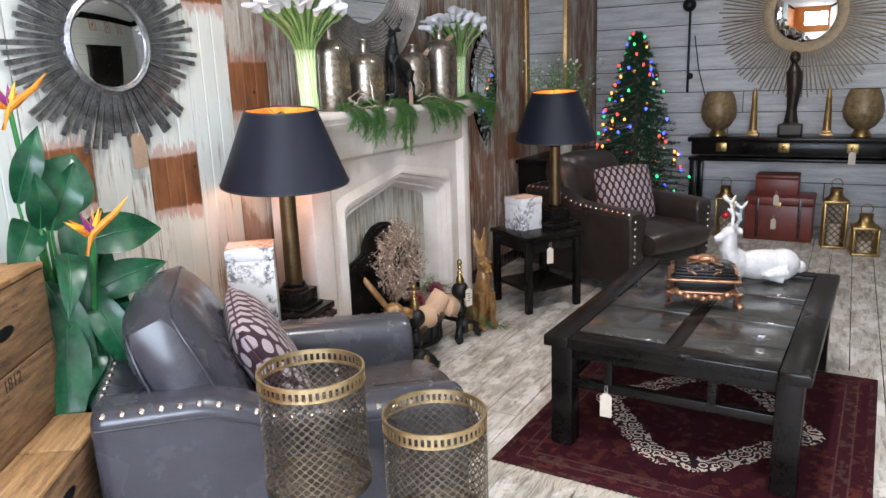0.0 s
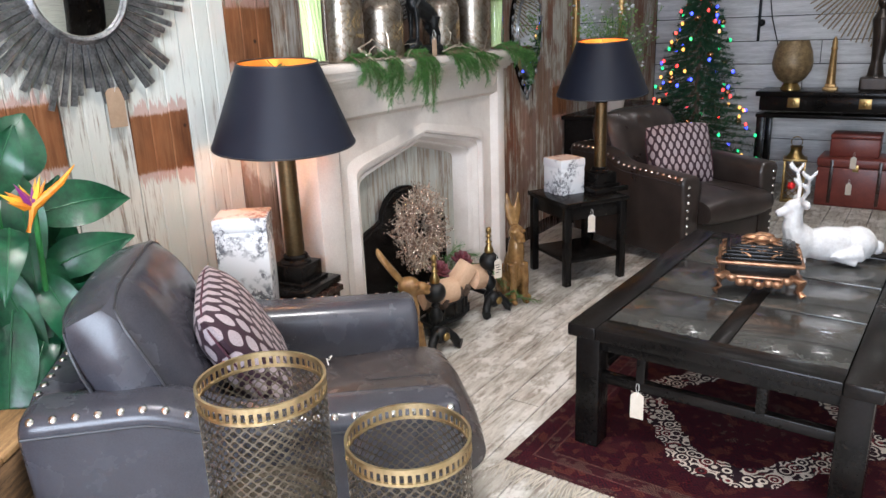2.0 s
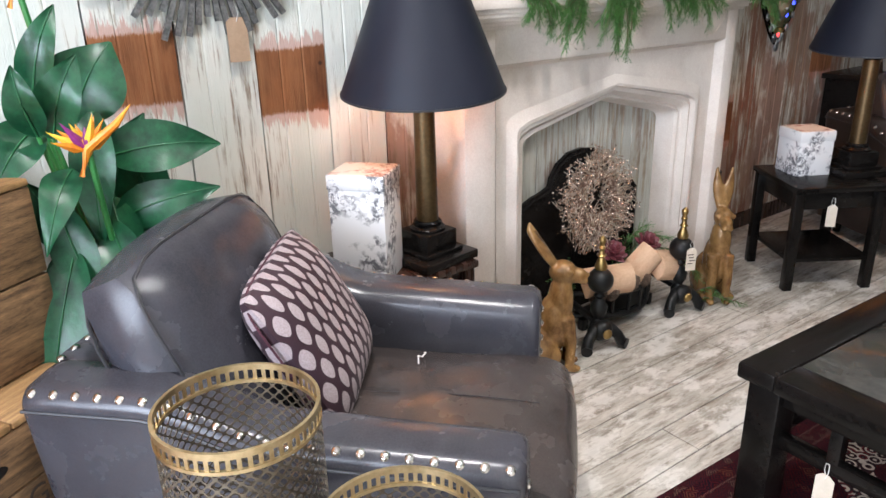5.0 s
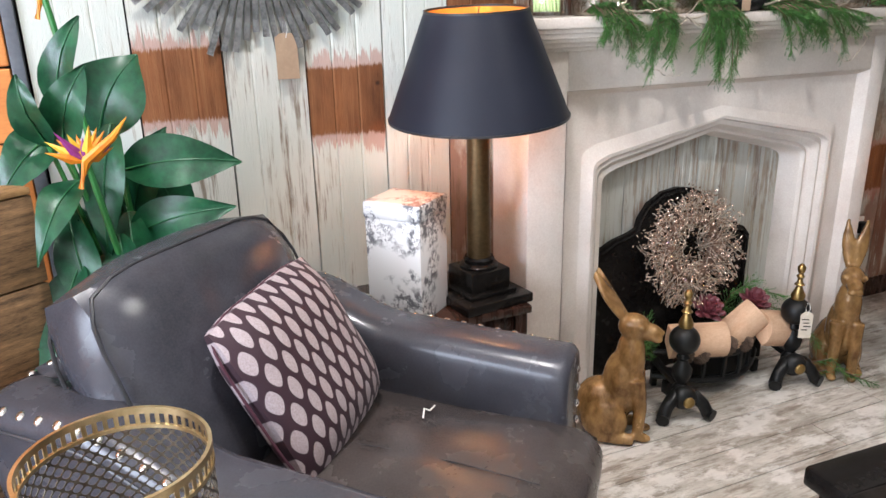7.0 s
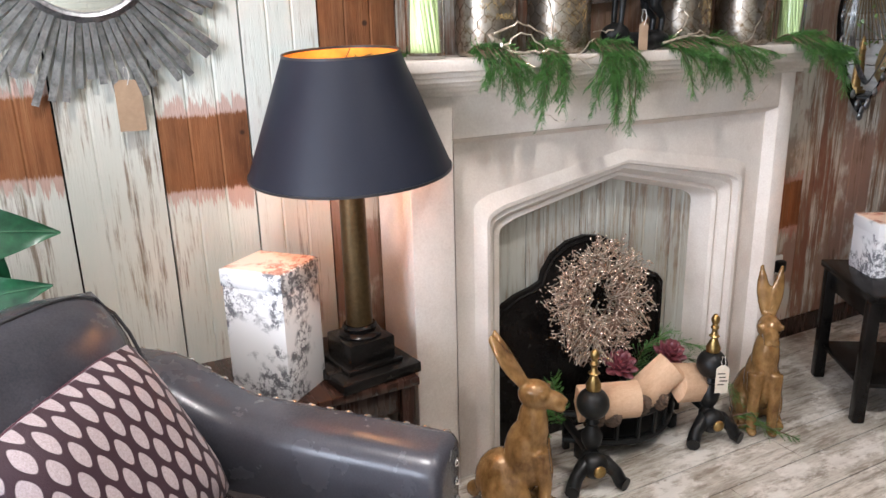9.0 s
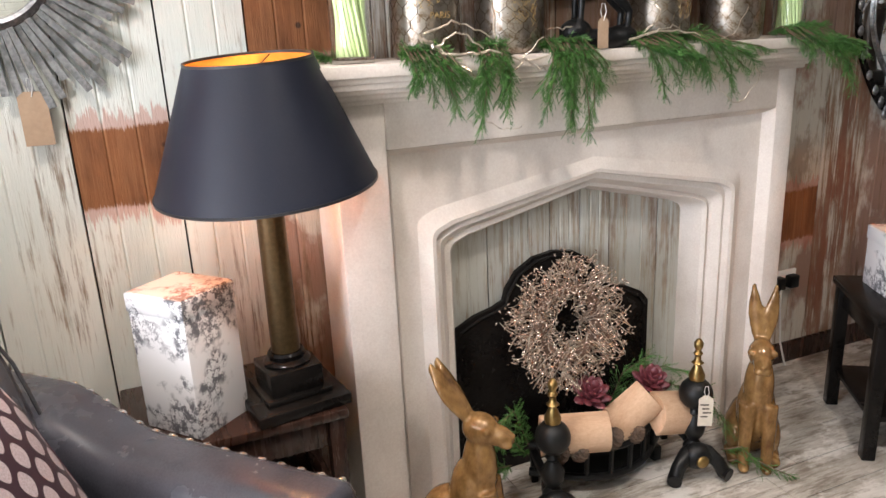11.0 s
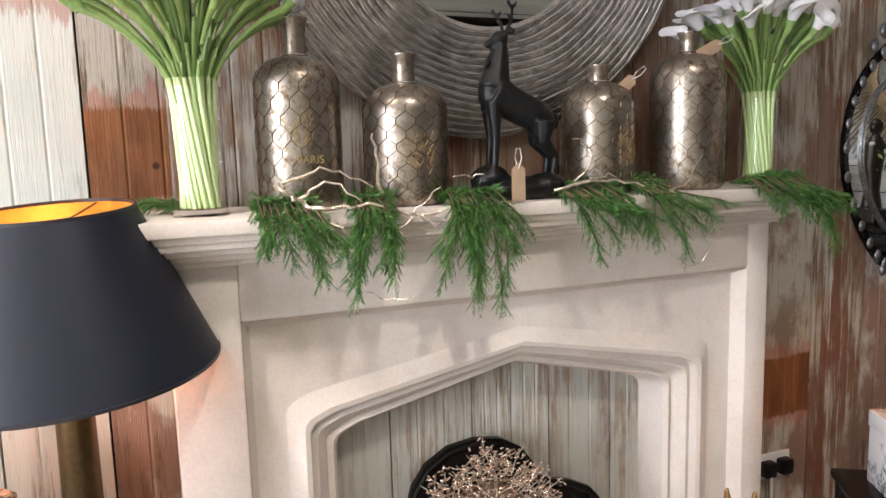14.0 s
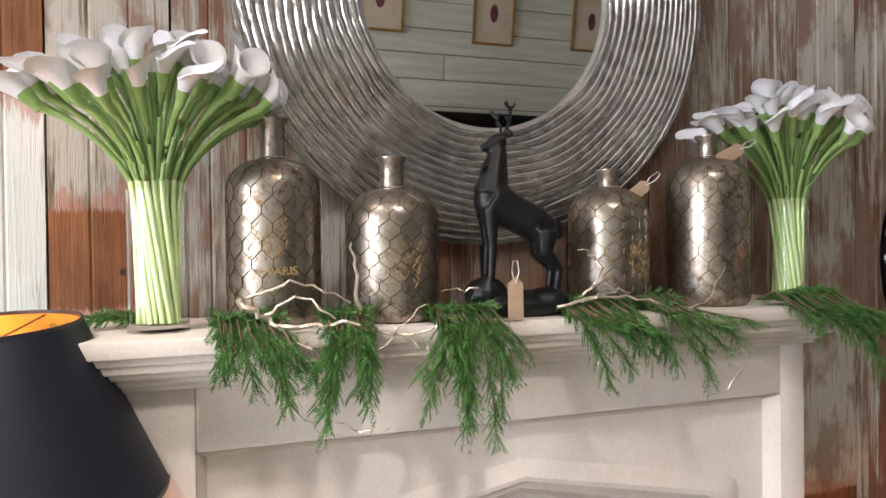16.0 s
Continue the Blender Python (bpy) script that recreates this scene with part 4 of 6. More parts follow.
WALLWARD = Matrix(((0, 0, 1, 0), (1, 0, 0, 0), (0, 1, 0, 0), (0, 0, 0, 1)))
sunburst(Matrix.Translation((WEST + 0.003, 1.79, 1.573)) @ WALLWARD, 0.152, 0.165, 0.385, 74, "round sunburst mirror with stepped silver wooden rays", GUNMETAL, True, 3)
tag(Matrix.Translation((WEST + 0.03, 1.855, 1.27)) @ pose(0, 0, 0, 0, 0, 90), "blank brown card price tag hanging from the sunburst mirror", 0.062, 0.125)
NORTHWARD = Matrix(((1, 0, 0, 0), (0, 0, -1, 0), (0, 1, 0, 0), (0, 0, 0, 1)))
STRAW = surface("gilt_straw", (0.16, 0.11, 0.055), (0.34, 0.25, 0.14), 25, 0.45, 0.4, 0.3)
sunburst(Matrix.Translation((-0.645, NORTH - 0.003, 1.86)) @ NORTHWARD, 0.25, 0.33, 0.72, 110, "large round sunburst mirror with thin gilt rods", STRAW, False, 4)

rm = thing("round_mirror", "large round mirror in a rippled beaten silver frame", "mirror", Matrix.Translation((WEST + 0.056, 3.275, 2.005)) @ WALLWARD @ pose(0, 0, 0, 5))
prof = []
R0, R1, rib = 0.303, 0.568, 15
for k in range(rib * 8 + 1):
    s = k / (rib * 8)
    r = R0 + (R1 - R0) * s
    prof.append((r, s))
bm = bmesh.new()
seg = 160
rings = []
for r, s in prof:
    ring = []
    for i in range(seg):
        a = 2 * math.pi * i / seg
        wob = 0.006 * math.sin(5 * a + 9 * s) + 0.004 * math.sin(11 * a - 5 * s)
        z = 0.03 + 0.018 * math.sin(math.pi * s) + 0.0065 * math.sin(2 * math.pi * rib * (s + wob * 1.5)) + 0.0018 * noise.noise(Vector((r * 60 * math.cos(a), r * 60 * math.sin(a), 2)))
        ring.append(bm.verts.new((r * math.cos(a), r * math.sin(a), z)))
    rings.append(ring)
back = [bm.verts.new((R1 * math.cos(2 * math.pi * i / seg), R1 * math.sin(2 * math.pi * i / seg), 0)) for i in range(seg)]
rings.append(back)
for a, b in zip(rings, rings[1:]):
    for i in range(seg):
        bm.faces.new((a[i], a[(i + 1) % seg], b[(i + 1) % seg], b[i]))
SILVER = surface("beaten_silver", (0.52, 0.50, 0.48), (0.80, 0.78, 0.76), 14, 0.22, 0.95, 0.35, fine=70)
part("frame", bm, SILVER, rm, soft=60)
part("glass", L([(0, 0.022), (R0 + 0.004, 0.022)], 96), MIRROR, rm)
part("bezel", L([(R0 - 0.004, 0.02), (R0 - 0.004, 0.033), (R0 + 0.006, 0.036), (R0 + 0.006, 0.02)], 96), SILVER, rm)

om = thing("oval_mirror", "small ornate Venetian wall mirror with pointed glass border", "mirror", Matrix.Translation((WEST + 0.004, 4.75, 1.38)) @ WALLWARD)


def heart(k, top=0.30, bot=-0.37, half=0.205):
    pts = []
    for i in range(48):
        a = 2 * math.pi * i / 48
        c, s = math.cos(a), math.sin(a)
        y = s * (top if s > 0 else -bot)
        w = half * c * (1 - 0.35 * max(0, -s) ** 2)
        pts.append((w * k, y * k + (0.05 * (1 - abs(c)) ** 3 if s > 0 else -0.03 * (1 - abs(c)) ** 3) * k))
    return pts


part("backing", P(heart(1.0), 0, 0.014, "z", bevel=0.004), BLACK_WOOD, om)
part("bevelled_border", P(heart(0.93), 0.012, 0.02, "z", bevel=0.004), MIRROR, om, "bevelled mirror border")
part("inner_moulding", P(heart(0.70), 0.018, 0.028, "z", bevel=0.003), GUNMETAL, om)
part("glass", P(heart(0.66), 0.027, 0.03, "z"), MIRROR, om, soft=0)
for i in range(24):
    p = heart(0.97)[i * 2]
    part("leaf_ornament", blob(bmesh.new(), (p[0], p[1], 0.02), (0.014, 0.02, 0.008), seg=8), GUNMETAL, om)
for dx, dy, r in ((0, 0.40, 0.035), (-0.05, 0.37, 0.028), (0.05, 0.37, 0.028), (0, -0.41, 0.024), (-0.03, -0.37, 0.02), (0.03, -0.37, 0.02), (-0.09, 0.32, 0.024), (0.09, 0.32, 0.024)):
    part("crest_leaf", blob(bmesh.new(), (dx, dy, 0.015), (r * 0.6, r, 0.01), seg=8), GUNMETAL, om)

gm = thing("gilt_mirror", "tall rectangular mirror in a worn gilt frame", "mirror", pose(WEST + 0.004, 5.95, 1.62))
GH, GW = 1.35, 0.98
part("glass", B(0.014, 0, 0, 0.008, GW - 0.1, GH - 0.1), MIRROR, gm, soft=0)
for s in (-1, 1):
    part("stile", B(0.02, s * (GW / 2 - 0.035), 0, 0.036, 0.07, GH, 0.01), GILT, gm)
    part("rail", B(0.02, 0, s * (GH / 2 - 0.035), 0.034, GW - 0.14, 0.068, 0.01), GILT, gm)

# ---------- mantel display ----------
MZ = 1.295


def wire_net(bm, radius_at, z0, z1, cols, rows, rad=0.0009):
    """Hexagon wire round a turned shape."""
    h = (z1 - z0) / rows

    def at(u, z):
        a = 2 * math.pi * u / cols
        r = radius_at(z) + 0.0015
        return (r * math.cos(a), r * math.sin(a), z)
    for j in range(rows):
        for i in range(cols):
            u = i + (0.5 if j % 2 else 0)
            z = z0 + j * h
            tube(bm, [at(u, z), at(u, z + h * 0.45)], rad, 3)
            tube(bm, [at(u, z + h * 0.45), at(u + 0.5, z + h)], rad, 3)
            tube(bm, [at(u, z + h * 0.45), at(u - 0.5, z + h)], rad, 3)
    return bm


def bottle(x, y, r, shoulder, h, label, net=True, rz=0):
    t = thing("glass_bottle", label, "bottle", pose(x, y, MZ, 0, 0, rz), "silvered glass bottles")
    sh = shoulder - r * 0.45
    prof = [(0, 0.002), (r * 0.86, 0.0), (r * 0.97, 0.008), (r, 0.02), (r, sh)]
    for k in range(1, 9):
        a = k / 8 * math.pi / 2
        prof.append((0.024 + (r - 0.024) * math.cos(a), sh + (shoulder + 0.018 - sh) * math.sin(a)))
    prof += [(0.0225, h - 0.035), (0.0235, h - 0.012), (0.029, h - 0.004), (0.029, h), (0.024, h), (0.021, h - 0.02), (0, h - 0.022)]

    def radius_at(z):
        for (r0, z0), (r1, z1) in zip(prof[1:-4], prof[2:-4]):
            if z0 <= z <= z1 and z1 > z0:
                return r0 + (r1 - r0) * (z - z0) / (z1 - z0)
        return r
    part("vessel", L(prof, 48), MERCURY, t)
    if net:
        part("wire_net", wire_net(bmesh.new(), radius_at, 0.012, shoulder + 0.01, 14, 9, 0.0008), BRONZE, t, "hexagonal wire netting")
    ringw = bmesh.new()
    tube(ringw, [(0.026 * math.cos(k / 12 * 2 * math.pi), 0.026 * math.sin(k / 12 * 2 * math.pi), shoulder + 0.021) for k in range(13)], 0.0016, 5)
    part("neck_wire", ringw, NAIL, t)
    return t


bA = bottle(-2.28, 2.775, 0.086, 0.29, 0.385, "tall silvered glass bottle wrapped in wire netting, etched lettering", True, 5)
bB = bottle(-2.25, 2.997, 0.089, 0.235, 0.315, "squat silvered glass bottle wrapped in wire netting", True, 20)
bC = bottle(-2.29, 3.505, 0.088, 0.245, 0.305, "small silvered glass bottle wrapped in wire netting", True, 40)
bD = bottle(-2.26, 3.75, 0.09, 0.315, 0.385, "tall bright silvered glass bottle in wire netting", True, 12)
ETCH = surface("gilt_etching", (0.40, 0.27, 0.11), (0.52, 0.37, 0.17), 40, 0.5, 0.3, 0)


def etched(parent, words, size, dz, r, turn):
    cu = bpy.data.curves.new("etching", "FONT")
    cu.body, cu.size, cu.align_x, cu.extrude = words, size, "CENTER", 0.0003
    o = new("etched_writing", cu)
    cu.materials.append(ETCH)
    o.parent = parent
    o.matrix_local = pose(0, 0, 0, 0, 0, turn) @ pose(r + 0.0012, 0, dz, 90, 0, 90)
    return o


etched(bA, "PARIS", 0.022, 0.095, 0.086, -2)
random.seed(21)
for p, r, z in ((bA, 0.086, 0.15), (bB, 0.089, 0.10), (bC, 0.088, 0.10)):
    e = bmesh.new()
    for k in range(34):
        a = radians(-20 + random.uniform(-22, 22))
        zz = z + random.uniform(-0.035, 0.035)
        pts = []
        for q in range(6):
            aa, zq = a + 0.05 * math.sin(q * 1.2 + k), zz + 0.004 * q
            pts.append(((r + 0.001) * math.cos(aa), (r + 0.001) * math.sin(aa), zq))
        tube(e, pts, 0.0007, 3)
    tagged(part("etched_ornament", e, ETCH, p, "faint gilt etched scrollwork"), kind="stuff")
tag(pose(-2.20, 3.80, MZ + 0.355, 0, 62, 78), "brown card price tag tied to a bottle neck", 0.03, 0.07)
tag(pose(-2.23, 3.57, MZ + 0.275, 0, 50, 78), "brown card price tag tied to the small bottle", 0.028, 0.05)


def lily_vase(x, y, r, h, spread, rise, count, label, seed):
    random.seed(seed)
    t = thing("lily_vase", label, "vase of flowers", pose(x, y, MZ), "lily vases")
    g = part("glass", L([(0, 0), (r, 0), (r, h), (r - 0.003, h), (r - 0.004, 0.014), (0, 0.012)], 48), GLASS, t, "clear glass cylinder")
    g.visible_shadow = False
    for k in range(count):
        a = 2.399 * k
        q = math.sqrt((k + 0.5) / count)
        tx, ty = 0.62 * spread * q * math.cos(a), spread * q * math.sin(a)
        tz = h + rise * (1 - 0.28 * q * q) + random.uniform(-0.015, 0.015)
        bx, by = 0.72 * r * math.cos(a + 0.9) * q, 0.72 * r * math.sin(a + 0.9) * q
        nx, ny = 0.8 * r * math.cos(a) * q, 0.8 * r * math.sin(a) * q
        pts = []
        for i in range(11):
            s = i / 10
            if s < 0.45:
                f = s / 0.45
                pts.append((bx + (nx - bx) * f, by + (ny - by) * f, 0.016 + (h - 0.016) * f))
            else:
                f = (s - 0.45) / 0.55
                pts.append((nx + (tx - nx) * f ** 1.5, ny + (ty - ny) * f ** 1.5, h + (tz - h - 0.02) * (1 - (1 - f) ** 1.25)))
        part("stem", tube(bmesh.new(), pts[:6], 0.0044, 8), STEM_PALE, t, "pale green stem")
        part("stem", tube(bmesh.new(), pts[5:], [0.0042, 0.0041, 0.0041, 0.0044, 0.0056, 0.008], 8), STEM, t)
        d = ((Vector(pts[-1]) - Vector(pts[-2])).normalized() + Vector((0, 0, 0.55))).normalized()
        fm = d.to_track_quat("Z", "Y").to_matrix().to_4x4()
        bm = bmesh.new()
        rows = []
        roll = random.uniform(0, 6.28)
        for i in range(9):
            f = i / 8
            ring = []
            for j in range(16):
                b = 2 * math.pi * j / 16
                fl = 0.009 + 0.027 * f ** 1.7
                lip = 1 + 0.22 * f * f * math.cos(b)
                zz = 0.088 * f + 0.024 * f * f * math.cos(b) - 0.016 * f ** 7
                ring.append(bm.verts.new((fl * lip * math.cos(b) + 0.012 * f * f, fl * math.sin(b) * (1 + 0.12 * f * math.sin(2 * b + roll)), zz + 0.004 * f * f * math.sin(3 * b + roll))))
            rows.append(ring)
        for p0, p1 in zip(rows, rows[1:]):
            for j in range(16):
                bm.faces.new((p0[j], p0[(j + 1) % 16], p1[(j + 1) % 16], p1[j]))
        fl = part("bloom", bm, WHITE_PETAL, t, "white calla lily bloom", at=Matrix.Translation(pts[-1]) @ fm @ pose(0, 0, 0, 0, 0, math.degrees(a) + random.uniform(-40, 40)) @ Matrix.Scale(random.uniform(0.74, 0.95), 4))
        part("calyx", L([(0.0085, -0.012), (0.0105, 0.006), (0.0145, 0.026), (0.013, 0.026)], 12), STEM, fl)
    return t


lily_vase(-2.25, 2.572, 0.052, 0.245, 0.20, 0.215, 50, "tall bunch of white calla lilies in a glass cylinder", 31)
lily_vase(-2.272, 3.993, 0.048, 0.225, 0.197, 0.232, 44, "bunch of white calla lilies in a glass cylinder", 32)


# ---------- animal figures ----------
def figure(name, bm, material, m, label, category, voxel=0.006, group=""):
    ob = part(name, bm, material, None, soft=60)
    ob.matrix_world = m
    r = ob.modifiers.new("fuse", "REMESH")
    r.mode, r.voxel_size, r.use_smooth_shade = "VOXEL", voxel, True
    s = ob.modifiers.new("even", "SMOOTH")
    s.factor, s.iterations = 0.5, 2
    return tagged(ob, label, category, group)


def antlers(bm, x, y, z, up, wide, rad, mx=1):
    for s in (-1, 1):
        base = Vector((x, y + s * 0.15 * wide, z))
        pts = [base, base + Vector((-0.1 * up, s * 0.5 * wide, 0.35 * up)), base + Vector((-0.05 * up, s * 0.85 * wide, 0.7 * up)), base + Vector((0.12 * up, s * 0.9 * wide, up))]
        tube(bm, pts, [rad, rad, rad * 0.85, rad * 0.5], 6)
        for i, (dx, dz) in ((1, (0.25, 0.3)), (2, (0.28, 0.22)), (2, (-0.2, 0.25))):
            tube(bm, [pts[i], pts[i] + Vector((dx * up * 0.6, s * 0.05 * wide, dz * up * 0.6)), pts[i] + Vector((dx * up * 0.8, s * 0.08 * wide, dz * up))], [rad * 0.85, rad * 0.75, rad * 0.5], 6)


def stag():
    """Standing on a rock, looking along +x."""
    b = bmesh.new()
    blob(b, (-0.005, 0, 0.022), (0.108, 0.055, 0.03))
    blob(b, (0.055, 0, 0.045), (0.045, 0.04, 0.035))
    blob(b, (-0.07, 0.01, 0.03), (0.05, 0.04, 0.028))
    tube(b, [(0.045, 0, 0.235), (0.0, 0, 0.208), (-0.05, 0, 0.183), (-0.075, 0, 0.168)], [0.042, 0.037, 0.036, 0.026], 14)
    blob(b, (0.045, 0, 0.232), (0.034, 0.032, 0.046))
    blob(b, (-0.06, 0, 0.172), (0.035, 0.031, 0.037))
    tube(b, [(0.043, 0, 0.245), (0.034, 0, 0.29), (0.026, 0, 0.335)], [0.037, 0.027, 0.017], 12)
    for k in range(14):
        tube(b, [(0.05 + 0.012 * math.sin(k * 2.1), 0.022 * math.sin(k * 1.7), 0.31 - 0.007 * k), (0.062 + 0.012 * math.sin(k * 2.1), 0.024 * math.sin(k * 1.7), 0.285 - 0.007 * k)], [0.007, 0.003], 6)
    blob(b, (0.028, 0, 0.347), (0.02, 0.0155, 0.018))
    tube(b, [(0.03, 0, 0.346), (0.062, 0, 0.334)], [0.0145, 0.008], 10)
    for s in (-1, 1):
        blob(b, (0.012, s * 0.027, 0.36), (0.008, 0.018, 0.009))
        tube(b, [(0.05, s * 0.018, 0.215), (0.046, s * 0.02, 0.14), (0.05, s * 0.02, 0.075), (0.058, s * 0.02, 0.068)], [0.019, 0.0105, 0.0085, 0.011], 8)
        tube(b, [(-0.065, s * 0.019, 0.17), (-0.062, s * 0.021, 0.125), (-0.09, s * 0.022, 0.092), (-0.084, s * 0.022, 0.045), (-0.076, s * 0.022, 0.04)], [0.029, 0.018, 0.0105, 0.009, 0.011], 8)
    blob(b, (-0.098, 0, 0.172), (0.011, 0.008, 0.02))
    antlers(b, 0.018, 0, 0.36, 0.062, 0.05, 0.0045)
    return b


figure("stag_statue", stag(), BLACK_IRON, pose(-2.215, 3.235, MZ, 0, 0, -98), "black cast stag statue on a rock, on the mantel", "statue", 0.0035)
tag(pose(-2.125, 3.20, MZ + 0.083, 0, 0, 84), "brown card price tag tied to the stag statue", 0.03, 0.08)


def hare(turn, back, wide, tall):
    """Sitting up, looking along +x turned by some degrees."""
    b = bmesh.new()
    blob(b, (-0.06, 0, 0.10), (0.085, 0.075, 0.10))
    blob(b, (0.0, 0, 0.18), (0.06, 0.058, 0.12), pose(0, 0, 0, 0, 0, 0))
    blob(b, (0.025, 0, 0.27), (0.047, 0.045, 0.11))
    for s in (-1, 1):
        blob(b, (-0.045, s * 0.055, 0.075), (0.075, 0.032, 0.07))
        tube(b, [(-0.06, s * 0.06, 0.025), (0.05, s * 0.06, 0.018)], [0.026, 0.019], 10)
        tube(b, [(0.045, s * 0.03, 0.22), (0.065, s * 0.033, 0.12), (0.06, s * 0.033, 0.02)], [0.03, 0.021, 0.018], 10)
        blob(b, (0.075, s * 0.033, 0.014), (0.03, 0.018, 0.014))
    blob(b, (-0.145, 0, 0.06), (0.025, 0.025, 0.025))
    h = pose(0.03, 0, 0.383, 0, 0, turn)
    blob(b, (0, 0, 0), (0.05, 0.04, 0.044), h)
    blob(b, (0.045, 0, -0.012), (0.043, 0.027, 0.029), h)
    blob(b, (0.086, 0, -0.008), (0.008, 0.011, 0.009), h)
    for s in (-1, 1):
        blob(b, (0.028, s * 0.034, 0.012), (0.012, 0.009, 0.011), h)
        blob(b, (0.07, s * 0.012, -0.028), (0.02, 0.014, 0.012), h)
    for s in (-1, 1):
        for i in range(20):
            f = i / 19
            w = 0.008 + wide * math.sin(math.pi * min(1, f * 1.05)) ** 0.8
            blob(b, (-0.03 - back * f, s * (0.018 + 0.022 * f), 0.03 + tall * f), (0.009, w, 0.02), h @ pose(0, 0, 0, 0, 0, s * 10), 10)
    return b


figure("hare_statue", hare(-8, 0.085, 0.026, 0.125), HARE, pose(-2.02, 2.735, 0, 0, 0, 52), "gilded sitting hare statue on the hearth", "statue", 0.0055, "gilded hares")
figure("hare_statue", hare(-4, 0.02, 0.016, 0.155), HARE, pose(-2.02, 3.72, 0, 0, 0, -38), "gilded sitting hare statue with upright ears, on the floorboards", "statue", 0.0055, "gilded hares")


def lying_deer():
    b = bmesh.new()
    blob(b, (-0.03, 0, 0.075), (0.15, 0.06, 0.07))
    blob(b, (-0.12, 0, 0.075), (0.075, 0.065, 0.072))
    blob(b, (0.09, 0, 0.08), (0.06, 0.055, 0.075))
    tube(b, [(0.10, 0, 0.09), (0.125, 0, 0.15), (0.12, 0, 0.21)], [0.055, 0.04, 0.031], 12)
    blob(b, (0.125, 0, 0.222), (0.038, 0.03, 0.034))
    tube(b, [(0.13, 0, 0.22), (0.19, 0, 0.195)], [0.026, 0.015], 10)
    for s in (-1, 1):
        blob(b, (0.10, s * 0.055, 0.245), (0.014, 0.036, 0.018))
        tube(b, [(0.1, s * 0.045, 0.045), (0.16, s * 0.05, 0.025), (0.08, s * 0.05, 0.014)], [0.024, 0.017, 0.014], 8)
        tube(b, [(-0.12, s * 0.055, 0.05), (-0.02, s * 0.07, 0.03), (-0.1, s * 0.075, 0.016)], [0.035, 0.02, 0.015], 8)
    blob(b, (-0.2, 0, 0.06), (0.025, 0.02, 0.03))
    antlers(b, 0.11, 0, 0.245, 0.15, 0.075, 0.0095)
    return b


figure("deer_ornament", lying_deer(), WHITE_RESIN, pose(-0.56, 3.60, 0.463, 0, 0, 205), "white resin lying deer ornament on the coffee table", "ornament", 0.005)
fb = thing("bauble", "small red bauble hung on the deer's antler", "bauble", pose(-0.70, 3.60, 0.76))
part("ball", blob(bmesh.new(), (0, 0, 0), (0.016, 0.016, 0.016)), surface("red_bauble", (0.35, 0.01, 0.01), (0.5, 0.02, 0.02), 20, 0.15, 0.5, 0), fb)

# casket on the coffee table
cs = thing("jewel_casket", "ornate bronze footed casket with latticed lid on the coffee table", "casket", pose(-0.72, 3.185, 0.463, 0, 0, 12) @ Matrix.Scale(1.16, 4))
COPPER = surface("antique_copper", (0.20, 0.09, 0.045), (0.46, 0.26, 0.15), 22, 0.36, 0.8, 0.4)
part("body", B(0, 0, 0.075, 0.20, 0.15, 0.045, 0.008), BLACK_WOOD, cs)
part("rim", box(B(0, 0, 0.1, 0.245, 0.19, 0.012, 0.005), 0, 0, 0.055, 0.23, 0.175, 0.010, 0.004), COPPER, cs)
lid = bmesh.new()
for k in range(5):
    f = k / 5
    box(lid, 0, 0, 0.111 + 0.034 * math.sin(f * math.pi / 2), 0.225 - 0.10 * f * f - 0.02 * f, 0.172 - 0.08 * f * f - 0.02 * f, 0.011, 0.003)
part("lid", lid, BLACK_WOOD, cs)
lat = bmesh.new()
for k in range(-4, 5):
    for s in (-1, 1):
        pts = []
        for i in range(9):
            u = -1 + i / 4
            x, y = 0.112 * u, s * 0.08 * u + k * 0.035
            if abs(y) < 0.088:
                e = max(abs(x) / 0.115, abs(y) / 0.088)
                pts.append((x, y, 0.119 + 0.036 * (1 - e ** 2)))
        if len(pts) > 2:
            tube(lat, pts, 0.0042, 5)
part("lattice", lat, COPPER, cs, "crossed copper lattice")
fin = bmesh.new()
for k in range(9):
    a = k * 0.7
    blob(fin, (0.03 * math.cos(a) * (k % 3) / 2, 0.02 * math.sin(a), 0.158 + 0.005 * (k % 2)), (0.026, 0.017, 0.011), seg=8)
part("finial", fin, COPPER, cs)
for kx in (-1, 1):
    for ky in (-1, 1):
        f = bmesh.new()
        tube(f, [(0.09 * kx, 0.065 * ky, 0.06), (0.118 * kx, 0.09 * ky, 0.05), (0.112 * kx, 0.085 * ky, 0.022), (0.125 * kx, 0.097 * ky, 0.008)], [0.013, 0.016, 0.009, 0.011], 8)
        part("foot", f, COPPER, cs)
for ky in (-1, 1):
    g = bmesh.new()
    for k in range(-3, 4):
        blob(g, (k * 0.026, ky * 0.088, 0.045 - 0.012 * (1 - (k / 3) ** 2) + 0.006 * (k % 2)), (0.016, 0.007, 0.013), seg=8)
    part("swag", g, COPPER, cs)
tag(CT @ pose(-0.225, -0.626, 0.238, 0, 0, 4), "pale card price tag tied to the coffee table stretcher", 0.044, 0.095, CARD_PALE)
tag(pose(-1.765, 4.15, 0.40, 0, 0, 38), "white card price tag on the black side table", 0.04, 0.1, CARD_PALE)
th = thing("label_thread", "short white thread lying on the armchair seat", "thread", CH1 @ pose(-0.17, -0.30, 0.437))
